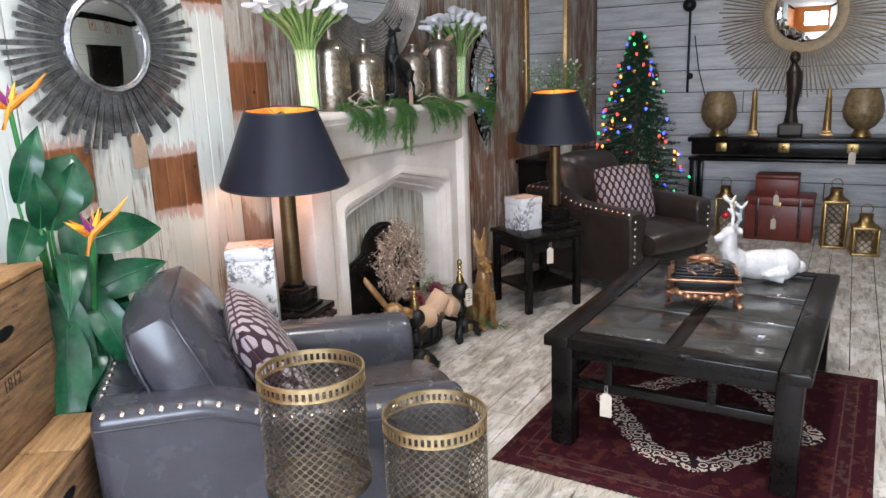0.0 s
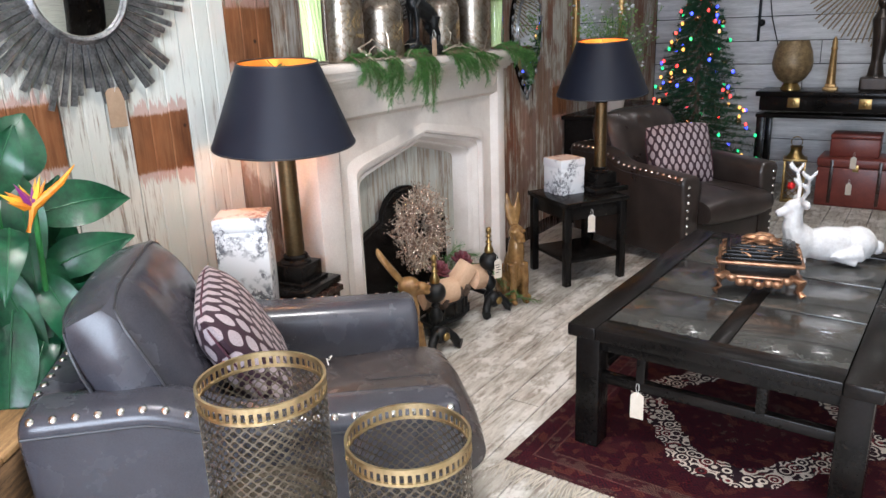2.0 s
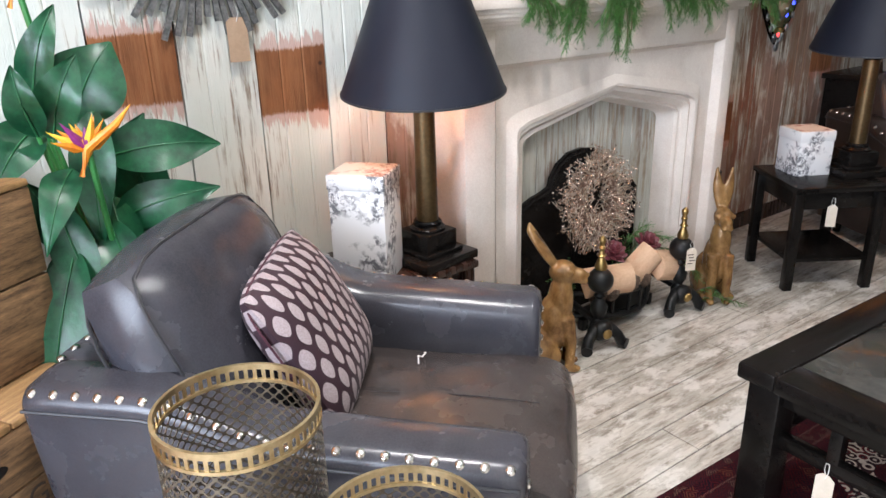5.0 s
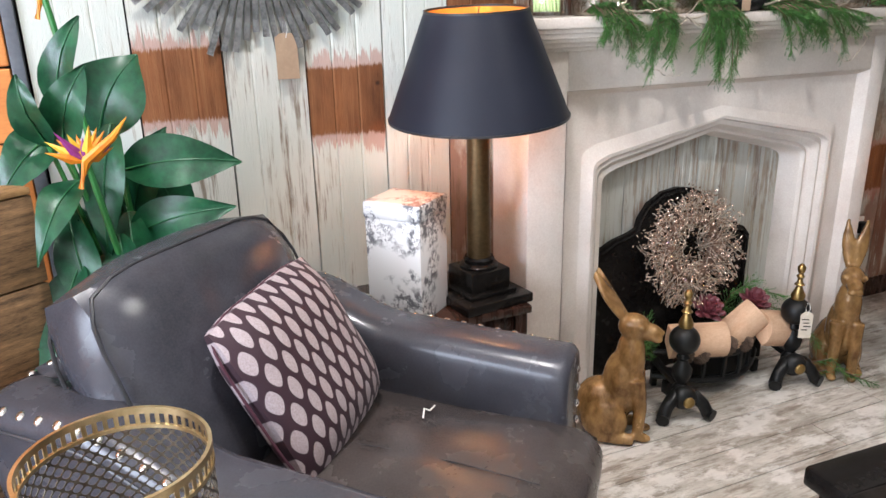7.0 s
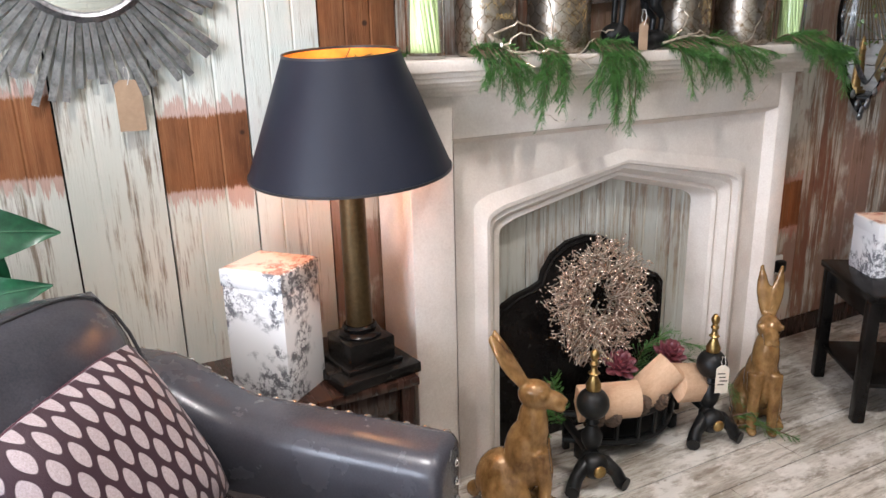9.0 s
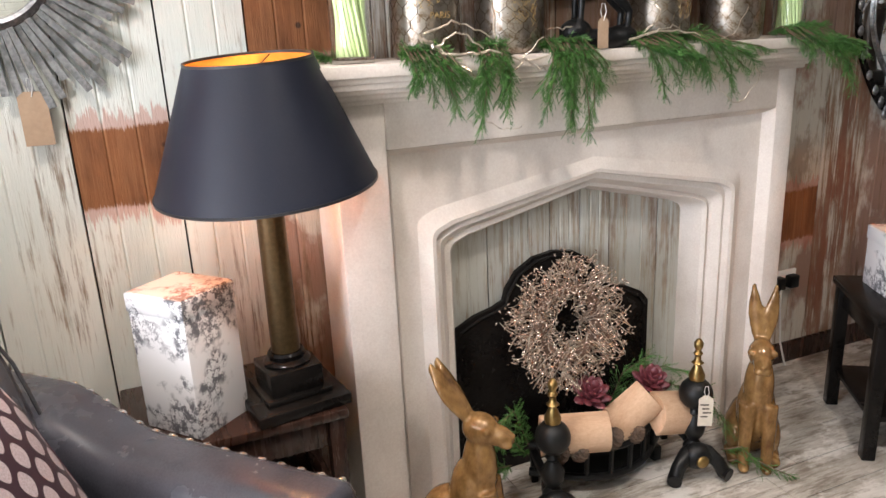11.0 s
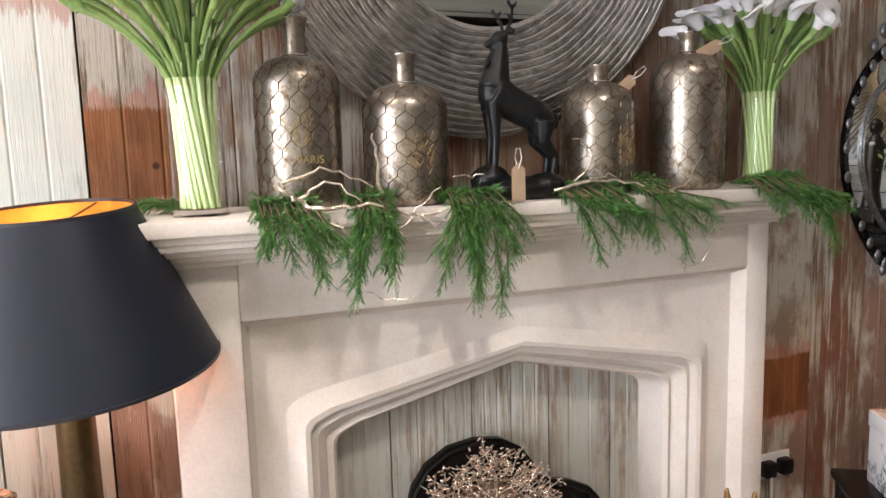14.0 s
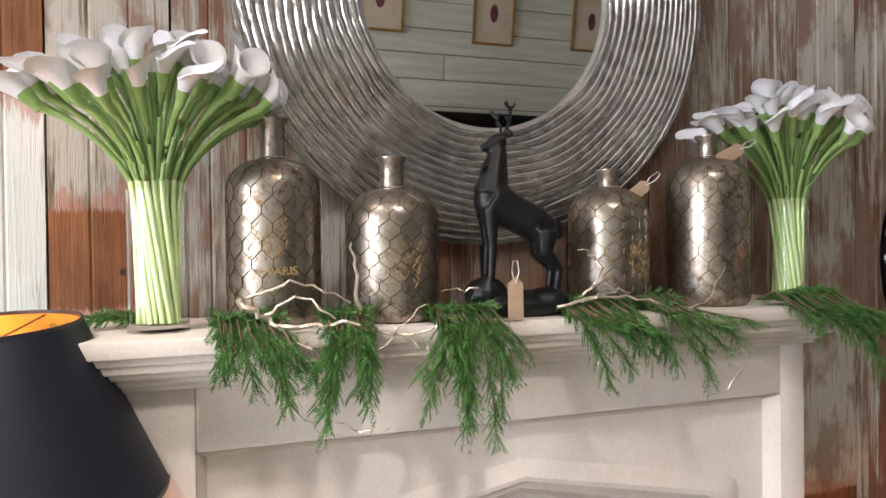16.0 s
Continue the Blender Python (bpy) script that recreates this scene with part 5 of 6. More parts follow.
part("strand", tube(bmesh.new(), [(-0.03, 0, 0.0), (-0.01, 0.008, 0.012), (0.0, 0.0, 0.004), (0.012, -0.008, 0.014), (0.03, -0.004, 0.0)], 0.0022, 6), STRING, th)

# ---------- hearth ----------
fs = thing("fire_screen", "black arched fireboard standing in the hearth", "fire screen", pose(-2.335, 3.175, 0))


def screen_outline(k):
    half = [(0.0, 0.705), (0.07, 0.695), (0.13, 0.66), (0.165, 0.61), (0.175, 0.575), (0.21, 0.56), (0.27, 0.545), (0.33, 0.515), (0.36, 0.48), (0.36, 0.0)]
    pts = [(y * k, z - (1 - k) * 0.3) for y, z in half]
    return [(-y, max(0, z)) for y, z in pts[::-1]] + [(y, max(0, z)) for y, z in pts[1:]]


part("board", P(screen_outline(1), -0.008, 0.008, "x"), BLACK_WOOD, fs)
part("moulding", tube(bmesh.new(), [(0.01, y, z) for y, z in screen_outline(0.96)], 0.007, 6), BLACK_WOOD, fs)

random.seed(41)
wr = thing("wreath", "rose gold glitter berry wreath leaning on the fireboard", "wreath", pose(-2.215, 3.155, 0.515) @ pose(0, 0, 0, 0, -6, 0))
tw, be = bmesh.new(), bmesh.new()
for k in range(860):
    a = random.uniform(0, 2 * math.pi)
    r = 0.038 + 0.128 * random.random() ** 0.75
    p = Vector((random.uniform(-0.035, 0.04), r * math.cos(a), r * math.sin(a) * 1.08))
    out = Vector((random.uniform(-0.25, 0.7), math.cos(a + random.uniform(-1.5, 1.5)), math.sin(a + random.uniform(-1.5, 1.5)))).normalized()
    ln = random.uniform(0.03, 0.062)
    q = p + out * ln
    if k % 3:
        tube(tw, [p, (p + q) / 2 + Vector((random.uniform(-1, 1), random.uniform(-1, 1), random.uniform(-1, 1))) * 0.008, q], [0.0014, 0.0012, 0.0009], 3)
    for j in range(6):
        c = p + (q - p) * random.uniform(0.2, 1.05) + Vector((random.uniform(-1, 1), random.uniform(-1, 1), random.uniform(-1, 1))) * 0.012
        bmesh.ops.create_icosphere(be, subdivisions=1, radius=1, matrix=Matrix.Translation(c) @ Euler((random.random() * 6, random.random() * 6, 0)).to_matrix().to_4x4() @ Matrix.Diagonal((0.0027, 0.0027, 0.0062, 1))) if (k * 6 + j) % 3 else None
ring = bmesh.new()
tube(ring, [(0, 0.1 * math.cos(k / 24 * 2 * math.pi), 0.105 * math.sin(k / 24 * 2 * math.pi)) for k in range(25)], 0.02, 8)
part("hoop", ring, WOOD_TWIG, wr, "twig hoop")
tagged(part("twig_mass", tw, TWIG_GLITTER, wr), kind="stuff")
tagged(part("berry_mass", be, ROSE_GOLD, wr, "glittering rose gold berries"), kind="stuff")


def andiron(x, y, label):
    t = thing("andiron", label, "andiron", pose(x, y, 0, 0, 0, -15), "pair of andirons")
    part("post", L([(0.026, 0.045), (0.03, 0.08), (0.03, 0.10), (0.016, 0.12), (0.03, 0.145), (0.034, 0.17), (0.02, 0.195), (0.014, 0.205), (0.022, 0.215), (0.016, 0.225), (0.012, 0.24)], 24), BLACK_IRON, t)
    part("ball", blob(bmesh.new(), (0, 0, 0.277), (0.05, 0.05, 0.05), seg=24), BLACK_IRON, t)
    part("finial", L([(0.010, 0.318), (0.022, 0.324), (0.024, 0.338), (0.012, 0.365), (0.010, 0.372), (0.018, 0.378), (0.010, 0.386), (0.0085, 0.40), (0.014, 0.408), (0.008, 0.418), (0.013, 0.43), (0.014, 0.442), (0.006, 0.454), (0, 0.456)], 20), BRASS, t, "turned brass finial")
    for s in (-1, 1):
        part("foot", tube(bmesh.new(), [(0, 0, 0.09), (0.028, s * 0.034, 0.085), (0.042, s * 0.064, 0.055), (0.05, s * 0.078, 0.025), (0.068, s * 0.088, 0.022)], [0.022, 0.024, 0.021, 0.022, 0.022], 10), BLACK_IRON, t)
    part("boss", blob(bmesh.new(), (0.068, 0, 0.08), (0.010, 0.02, 0.02)), BRASS, t, "round brass boss")
    part("boss_plate", blob(bmesh.new(), (0.03, 0, 0.08), (0.036, 0.045, 0.042)), BLACK_IRON, t)
    part("bar", B(-0.11, 0, 0.1, 0.2, 0.022, 0.022, 0.003), BLACK_IRON, t)
    part("back_leg", B(-0.205, 0, 0.045, 0.022, 0.022, 0.09, 0.003), BLACK_IRON, t)
    return t


andiron(-2.03, 2.99, "black iron andiron with brass finial, at the hearth")
andiron(-2.045, 3.50, "black iron andiron with brass finial and tag, at the hearth")
tag(pose(-1.985, 3.485, 0.30, 0, 0, 62), "cream card price tag with handwriting on an andiron", 0.042, 0.1, CARD_PALE, 4)

gr = thing("fire_grate", "black iron fire grate with curved front bars", "fire grate", pose(-2.2, 3.25, 0))
for z, r in ((0.06, 0.012), (0.155, 0.011)):
    part("bar", tube(bmesh.new(), [(0.13 * math.sin(math.pi * k / 14) - 0.0, -0.24 + 0.48 * k / 14, z) for k in range(15)], r, 8), BLACK_IRON, gr)
part("tray", P([(0.12 * math.sin(math.pi * k / 14), -0.24 + 0.48 * k / 14) for k in range(15)], 0.05, 0.075, "z"), BLACK_IRON, gr)
for k in range(2, 13, 2):
    part("upright", tube(bmesh.new(), [(0.13 * math.sin(math.pi * k / 14), -0.24 + 0.48 * k / 14, 0.05), (0.135 * math.sin(math.pi * k / 14), -0.24 + 0.48 * k / 14, 0.155)], 0.008, 6), BLACK_IRON, gr)
for y in (-0.2, 0.2):
    part("foot", B(0.04, y, 0.025, 0.03, 0.03, 0.05, 0.004), BLACK_IRON, gr)


def log(x, y, z, ln, r, rot, label, name="split_log"):
    t = thing(name, label, "log", pose(x, y, z) @ pose(0, 0, 0, *rot), "split birch logs")
    arc = [(0, -0.02)] + [(r * math.cos(math.pi * (0.08 + 0.84 * k / 10)), r * math.sin(math.pi * (0.08 + 0.84 * k / 10))) for k in range(11)]
    part("wood", P(arc, -ln / 2, ln / 2, "x", bevel=0.003), LOG_END, t)
    return t


log(-2.10, 3.10, 0.225, 0.2, 0.062, (75, 0, 70), "pale split birch log in the grate")
log(-2.12, 3.30, 0.225, 0.18, 0.065, (80, -38, 78), "pale split birch log propped in the grate")
log(-2.10, 3.43, 0.20, 0.13, 0.068, (62, 15, 95), "short pale split birch log end in the grate")


def pinecone(x, y, z, s):
    t = thing("pine_cone", "brown open pine cone in the grate", "pine cone", pose(x, y, z, 20, 35, 40), "pine cones")
    bm = bmesh.new()
    for k in range(60):
        f = k / 60
        a = k * 2.399
        r = s * (0.2 + 0.8 * math.sin(math.pi * (0.15 + 0.8 * f)))
        blob(bm, (r * math.cos(a) * 0.7, r * math.sin(a) * 0.7, s * 2.2 * (f - 0.5)), (s * 0.3, s * 0.3, s * 0.1), None, 6)
    tagged(part("scales", bm, CONE, t), kind="stuff")


pinecone(-2.08, 3.04, 0.185, 0.035)
pinecone(-2.06, 3.21, 0.195, 0.035)
pinecone(-2.07, 3.30, 0.18, 0.03)
pinecone(-2.06, 3.10, 0.18, 0.028)


def succulent(x, y, z, s):
    t = thing("succulent", "dark red artificial succulent rosette among the logs", "succulent", pose(x, y, z, 0, 30, 0), "red succulents")
    leafs = bmesh.new()
    blob(leafs, (0, 0, s * 0.42), (s * 0.1, s * 0.24, s * 0.5), pose(0, 0, 0, 0, 0, 0), 8)
    first = None
    for k in range(26):
        f = k / 26
        at = pose(0, 0, 0, 0, 0, k * 137.5) @ pose(0, 0, 0, 0, 12 + 68 * f, 0)
        if first is None:
            first = part("leaf", leafs, SUCCULENT, t, at=at)
        else:
            again(first, t, at)


succulent(-2.16, 3.195, 0.285, 0.075)
succulent(-2.17, 3.42, 0.27, 0.075)


# ---------- greenery ----------
def frond(tw, lf, pts, leaflet, step, width=1.0):
    """A drooping spray: a stem with short side twigs full of scale leaves."""
    pts = [Vector(p) for p in pts]
    tube(tw, pts, [0.0022] * (len(pts) - 1) + [0.001], 4)
    for a, b in zip(pts, pts[1:]):
        n = max(1, int((b - a).length / step))
        for k in range(n):
            p = a + (b - a) * (k + random.random()) / n
            d = (b - a).normalized()
            side = Vector((random.uniform(-0.5, 0.9), random.uniform(-1, 1), random.uniform(-0.5, 0.2))).normalized()
            q = p + (side * 0.55 + d * 0.8).normalized() * leaflet * random.uniform(0.6, 1.2) * width + Vector((0, 0, -0.006))
            for j in range(7):
                c = p + (q - p) * (j + 1) / 7
                for e in (-1, 1):
                    w = d.cross(side).normalized() * e
                    tip = c + ((q - p).normalized() * 0.8 + w * random.uniform(0.3, 0.7) + Vector((random.uniform(-0.3, 0.3), 0, random.uniform(-0.3, 0.1)))).normalized() * random.uniform(0.008, 0.014)
                    n2 = (tip - c).cross(Vector((random.random(), random.random(), random.random()))).normalized() * 0.0012
                    lf.faces.new([lf.verts.new(c - n2), lf.verts.new(c + n2), lf.verts.new(tip)])


def garland(label, sprays, leaflet=0.036, step=0.0021):
    t = thing("cedar_garland", label, "garland", None, "cedar sprigs")
    tw, lf = bmesh.new(), bmesh.new()
    for s in sprays:
        frond(tw, lf, s, leaflet, step)
    tagged(part("twig_mass", tw, WOOD_TWIG, t), kind="stuff")
    tagged(part("needles", lf, CEDAR, t, "feathery green cedar needles", soft=0), kind="stuff")
    return t


random.seed(51)


def drop(y, x0, ln, lean, back=0.1, top=0.02):
    """Points from the shelf over its front edge and down."""
    xf = -2.112
    return [(x0, y - lean * 0.4, MZ + 0.012), ((x0 + xf) / 2, y - lean * 0.15, MZ + top + 0.012), (xf, y, MZ + 0.004), (xf + 0.016, y + lean * 0.4, MZ - ln * 0.4), (xf + 0.012, y + lean * 0.8, MZ - ln * 0.75), (xf + 0.004, y + lean, MZ - ln)]


groups = [
    ("cedar sprig drooping from the mantel beside the lily vase", [(2.70, -2.2, 0.08, 0.02), (2.73, -2.18, 0.10, 0.04), (2.675, -2.2, 0.06, -0.01), (2.755, -2.2, 0.115, 0.02)]),
    ("cedar sprig drooping from the mantel between bottles", [(2.86, -2.2, 0.16, -0.02), (2.89, -2.18, 0.10, 0.02), (2.915, -2.2, 0.13, 0.0), (2.87, -2.2, 0.12, -0.03)]),
    ("thick cedar sprig drooping from the mantel beside the stag", [(3.06, -2.2, 0.14, -0.04), (3.09, -2.2, 0.19, 0.0), (3.12, -2.2, 0.21, 0.03), (3.10, -2.18, 0.12, -0.02), (3.14, -2.2, 0.10, 0.04), (3.08, -2.2, 0.17, 0.02)]),
    ("trailing cedar sprig along the mantel before the bottles", [(3.33, -2.25, 0.13, 0.06), (3.40, -2.25, 0.08, 0.09), (3.46, -2.25, 0.10, 0.09), (3.53, -2.25, 0.14, 0.10), (3.58, -2.25, 0.06, 0.12), (3.36, -2.25, 0.06, 0.1)]),
    ("cedar sprig hanging off the end of the mantel", [(3.86, -2.2, 0.05, 0.06), (3.91, -2.2, 0.08, 0.10), (3.97, -2.2, 0.12, 0.12), (4.0, -2.2, 0.16, 0.10), (3.95, -2.2, 0.04, 0.14)]),
]
for label, rows in groups:
    more = [(y + random.uniform(-0.025, 0.025), x0, ln * random.uniform(0.35, 0.8), lean + random.uniform(-0.03, 0.03)) for y, x0, ln, lean in rows for k in range(2)]
    garland(label, [drop(*r) for r in rows + more], 0.033, 0.0036)
garland("cedar sprig lying at the back of the mantel end", [[(-2.36, 2.56, MZ + 0.012), (-2.35, 2.50, MZ + 0.03), (-2.33, 2.42, MZ + 0.02), (-2.30, 2.36, MZ - 0.015)], [(-2.33, 2.56, MZ + 0.012), (-2.30, 2.48, MZ + 0.03), (-2.27, 2.40, MZ + 0.01)]])
garland("cedar sprigs tucked behind the logs in the grate", [
    [(-2.25, 3.35, 0.12), (-2.22, 3.42, 0.27), (-2.2, 3.50, 0.30), (-2.18, 3.58, 0.27)], [(-2.25, 3.30, 0.12), (-2.22, 3.36, 0.30), (-2.2, 3.44, 0.35)],
    [(-2.25, 3.45, 0.1), (-2.18, 3.52, 0.24), (-2.12, 3.6, 0.22), (-2.05, 3.64, 0.12)], [(-2.2, 3.0, 0.12), (-2.17, 2.93, 0.22), (-2.13, 2.86, 0.24), (-2.1, 2.80, 0.18)], [(-2.2, 2.95, 0.1), (-2.15, 2.88, 0.14), (-2.12, 2.82, 0.1)], [(-2.22, 3.02, 0.14), (-2.2, 2.96, 0.28), (-2.17, 2.90, 0.27)]], 0.05, 0.003)
garland("cedar sprig on the floor at the hare's feet", [[(-2.02, 3.62, 0.02), (-1.97, 3.66, 0.05), (-1.92, 3.70, 0.03), (-1.88, 3.74, 0.012)], [(-2.03, 3.60, 0.06), (-1.98, 3.63, 0.09), (-1.93, 3.66, 0.04)]], 0.035, 0.004)


def glitter_branch(label, lines):
    t = thing("glitter_branch", label, "branch", None, "glittered twigs")
    for pts, r in lines:
        part("twig", tube(bmesh.new(), pts, [r * (1 - 0.55 * k / (len(pts) - 1)) for k in range(len(pts))], 6), TWIG_GLITTER, t)


def arcline(p, q, lift, n=9, out=0.0):
    p, q = Vector(p), Vector(q)
    return [tuple(p + (q - p) * k / n + Vector((out, 0, lift)) * math.sin(math.pi * k / n) + 0.006 * Vector((random.uniform(-1, 1), random.uniform(-1, 1), random.uniform(-1, 1))) * (0 < k < n)) for k in range(n + 1)]


X = -2.115
glitter_branch("gold glittered branch lying along the mantel before the bottles", [
    (arcline((X - 0.02, 2.70, MZ + 0.06), (X - 0.01, 2.80, MZ - 0.02), 0.0), 0.007), (arcline((X - 0.01, 2.76, MZ + 0.012), (X, 2.90, MZ + 0.008), 0.004), 0.0055), (arcline((X - 0.02, 2.71, MZ + 0.06), (X - 0.03, 2.89, MZ + 0.045), 0.03), 0.0035),
    (arcline((X, 2.79, MZ - 0.01), (X + 0.01, 2.83, MZ - 0.045), 0.0), 0.005), (arcline((X - 0.02, 2.74, MZ + 0.03), (X - 0.01, 2.86, MZ + 0.02), 0.03), 0.0035), (arcline((X - 0.03, 2.905, MZ + 0.02), (X - 0.04, 2.895, MZ + 0.15), 0.0), 0.0045),
    (arcline((X, 2.92, MZ + 0.0), (X, 3.04, MZ + 0.0), -0.008), 0.004), (arcline((X + 0.005, 2.90, MZ - 0.06), (X, 3.02, MZ + 0.04), 0.0), 0.0025), (arcline((X + 0.01, 2.76, MZ - 0.03), (X + 0.02, 2.83, MZ - 0.17), -0.03), 0.0016), (arcline((X + 0.01, 2.82, MZ - 0.12), (X + 0.02, 2.95, MZ - 0.165), -0.03), 0.0016), (arcline((X, 2.97, MZ - 0.01), (X + 0.01, 3.05, MZ - 0.06), 0.0), 0.003)])
glitter_branch("gold glittered branch curling over the mantel edge by the stag", [
    (arcline((-2.17, 3.30, MZ + 0.03), (-2.18, 3.42, MZ + 0.09), -0.03), 0.0045), (arcline((-2.18, 3.42, MZ + 0.09), (-2.19, 3.37, MZ + 0.13), 0.01), 0.003), (arcline((-2.15, 3.30, MZ + 0.02), (-2.13, 3.52, MZ + 0.02), 0.02), 0.004), (arcline((-2.14, 3.35, MZ + 0.03), (-2.14, 3.46, MZ + 0.045), 0.01), 0.003),
    (arcline((X, 3.52, MZ + 0.0), (X + 0.02, 3.60, MZ - 0.15), -0.03), 0.002), (arcline((X + 0.02, 3.60, MZ - 0.15), (X + 0.02, 3.71, MZ - 0.09), -0.04), 0.002), (arcline((X + 0.02, 3.71, MZ - 0.09), (X, 3.62, MZ + 0.0), 0.02), 0.002), (arcline((X, 3.58, MZ + 0.01), (X - 0.02, 3.69, MZ + 0.09), -0.025), 0.002), (arcline((-2.2, 3.16, MZ + 0.06), (-2.2, 3.08, MZ + 0.055), 0.0), 0.0025), (arcline((X + 0.01, 3.35, MZ - 0.09), (X, 3.46, MZ - 0.06), 0.01), 0.0016)])


# ---------- bird of paradise ----------
random.seed(61)
PX, PY = -2.36, 1.44
pl = thing("artificial_plant", "artificial bird of paradise with broad dark green leaves, behind the armchair", "plant", pose(PX, PY, 0))
part("pot", L([(0, 0), (0.085, 0), (0.105, 0.2), (0.098, 0.2), (0.09, 0.18), (0, 0.18)], 24), BLACK_IRON, pl)


def leaf(tip, mid, width, light=False, curl=0.0):
    """A broad pointed leaf on its stalk; tip and mid in world places."""
    base = Vector((random.uniform(-0.03, 0.03), random.uniform(-0.03, 0.03), 0.18))
    org = Vector((PX, PY, 0))
    tip, mid = Vector(tip) - org, Vector(mid) - org
    part("stalk", tube(bmesh.new(), [base, base.lerp(mid, 0.5) + Vector((0, 0, 0.04)), mid], [0.008, 0.007, 0.005], 6), LEAF_LIGHT, pl)
    bm = bmesh.new()
    ax = tip - mid
    view = Vector((1.6, -0.6, 0.45)).normalized()
    side = ax.cross(view).normalized()
    up = side.cross(ax).normalized()
    rows = []
    n = 14
    for i in range(n + 1):
        f = i / n
        w = width * math.sin(math.pi * (0.04 + 0.94 * f) ** 0.8) * (1 - 0.15 * f)
        c = mid + ax * f + up * (0.03 * math.sin(math.pi * f)) + Vector((0, 0, -0.05 * f * f * (1 + curl)))
        row = []
        for j in range(-4, 5):
            s = j / 4
            wave = 0.006 * math.sin(9 * f + 2 * s + width * 40) * abs(s)
            row.append(bm.verts.new(c + side * w * s + up * (0.22 * w * abs(s) ** 1.4 + wave + 0.0012 * (((i + j) % 2) - 0.5))))
        rows.append(row)
    for a, b in zip(rows, rows[1:]):
        for j in range(8):
            bm.faces.new((a[j], a[j + 1], b[j + 1], b[j]))
    lf = part("leaf", bm, LEAF_LIGHT if light else LEAF, pl, soft=80)
    part("midrib", tube(bmesh.new(), [mid + ax * f + up * (0.03 * math.sin(math.pi * f) + 0.002) + Vector((0, 0, -0.05 * f * f * (1 + curl))) for f in [k / 8 for k in range(9)]], [0.003, 0.0027, 0.0024, 0.0021, 0.0018, 0.0015, 0.0012, 0.001, 0.0007], 5), LEAF_RIB, lf)


LEAVES = [
    ((-2.26, 1.46, 1.29), (-2.27, 1.35, 1.06), 0.085), ((-2.16, 1.66, 1.03), (-2.20, 1.39, 0.98), 0.058), ((-2.12, 1.63, 0.93), (-2.20, 1.39, 0.82), 0.05),
    ((-2.16, 1.46, 0.76), (-2.22, 1.31, 0.74), 0.042), ((-2.06, 1.12, 0.68), (-2.16, 1.27, 0.64), 0.04), ((-2.24, 1.35, 1.38), (-2.26, 1.27, 1.12), 0.036),
    ((-2.12, 1.33, 0.82), (-2.20, 1.38, 1.09), 0.044), ((-2.12, 1.13, 0.99), (-2.2, 1.26, 1.07), 0.046), ((-2.08, 1.31, 0.64), (-2.18, 1.26, 0.90), 0.044),
    ((-2.04, 1.14, 0.47), (-2.12, 1.27, 0.79), 0.055), ((-2.04, 1.22, 0.62), (-2.12, 1.34, 0.70), 0.035), ((-2.10, 1.35, 1.28), (-2.14, 1.28, 1.05), 0.045),
    ((-2.08, 1.22, 1.27), (-2.14, 1.25, 1.06), 0.034), ((-2.02, 1.40, 0.62), (-2.14, 1.36, 0.84), 0.045), ((-2.3, 1.55, 0.78), (-2.32, 1.44, 1.02), 0.06),
    ((-2.02, 1.27, 0.50), (-2.14, 1.33, 0.72), 0.045), ((-2.22, 1.50, 1.12), (-2.28, 1.40, 0.86), 0.05), ((-2.06, 1.48, 0.86), (-2.18, 1.38, 0.70), 0.04),
    ((-2.30, 1.22, 0.98), (-2.34, 1.32, 0.72), 0.055), ((-2.30, 1.30, 0.60), (-2.32, 1.36, 0.90), 0.06), ((-2.0, 1.20, 0.88), (-2.12, 1.30, 0.98), 0.036),
    ((-2.28, 1.48, 0.58), (-2.34, 1.42, 0.84), 0.055)]
for k in range(12):
    ang = radians(-70 + 17 * k)
    reach, z = random.uniform(0.12, 0.24), random.uniform(0.5, 0.78)
    m = Vector((PX + 0.08 + 0.45 * reach * math.cos(ang), PY - 0.07 + 0.45 * reach * math.sin(ang), z + 0.1))
    LEAVES.append((tuple(m + Vector((0.5 * reach * math.cos(ang), 0.5 * reach * math.sin(ang), random.uniform(-0.26, -0.1)))), tuple(m), random.uniform(0.032, 0.046)))
for tip, mid, w in LEAVES:
    leaf(tip, mid, w * 1.2)


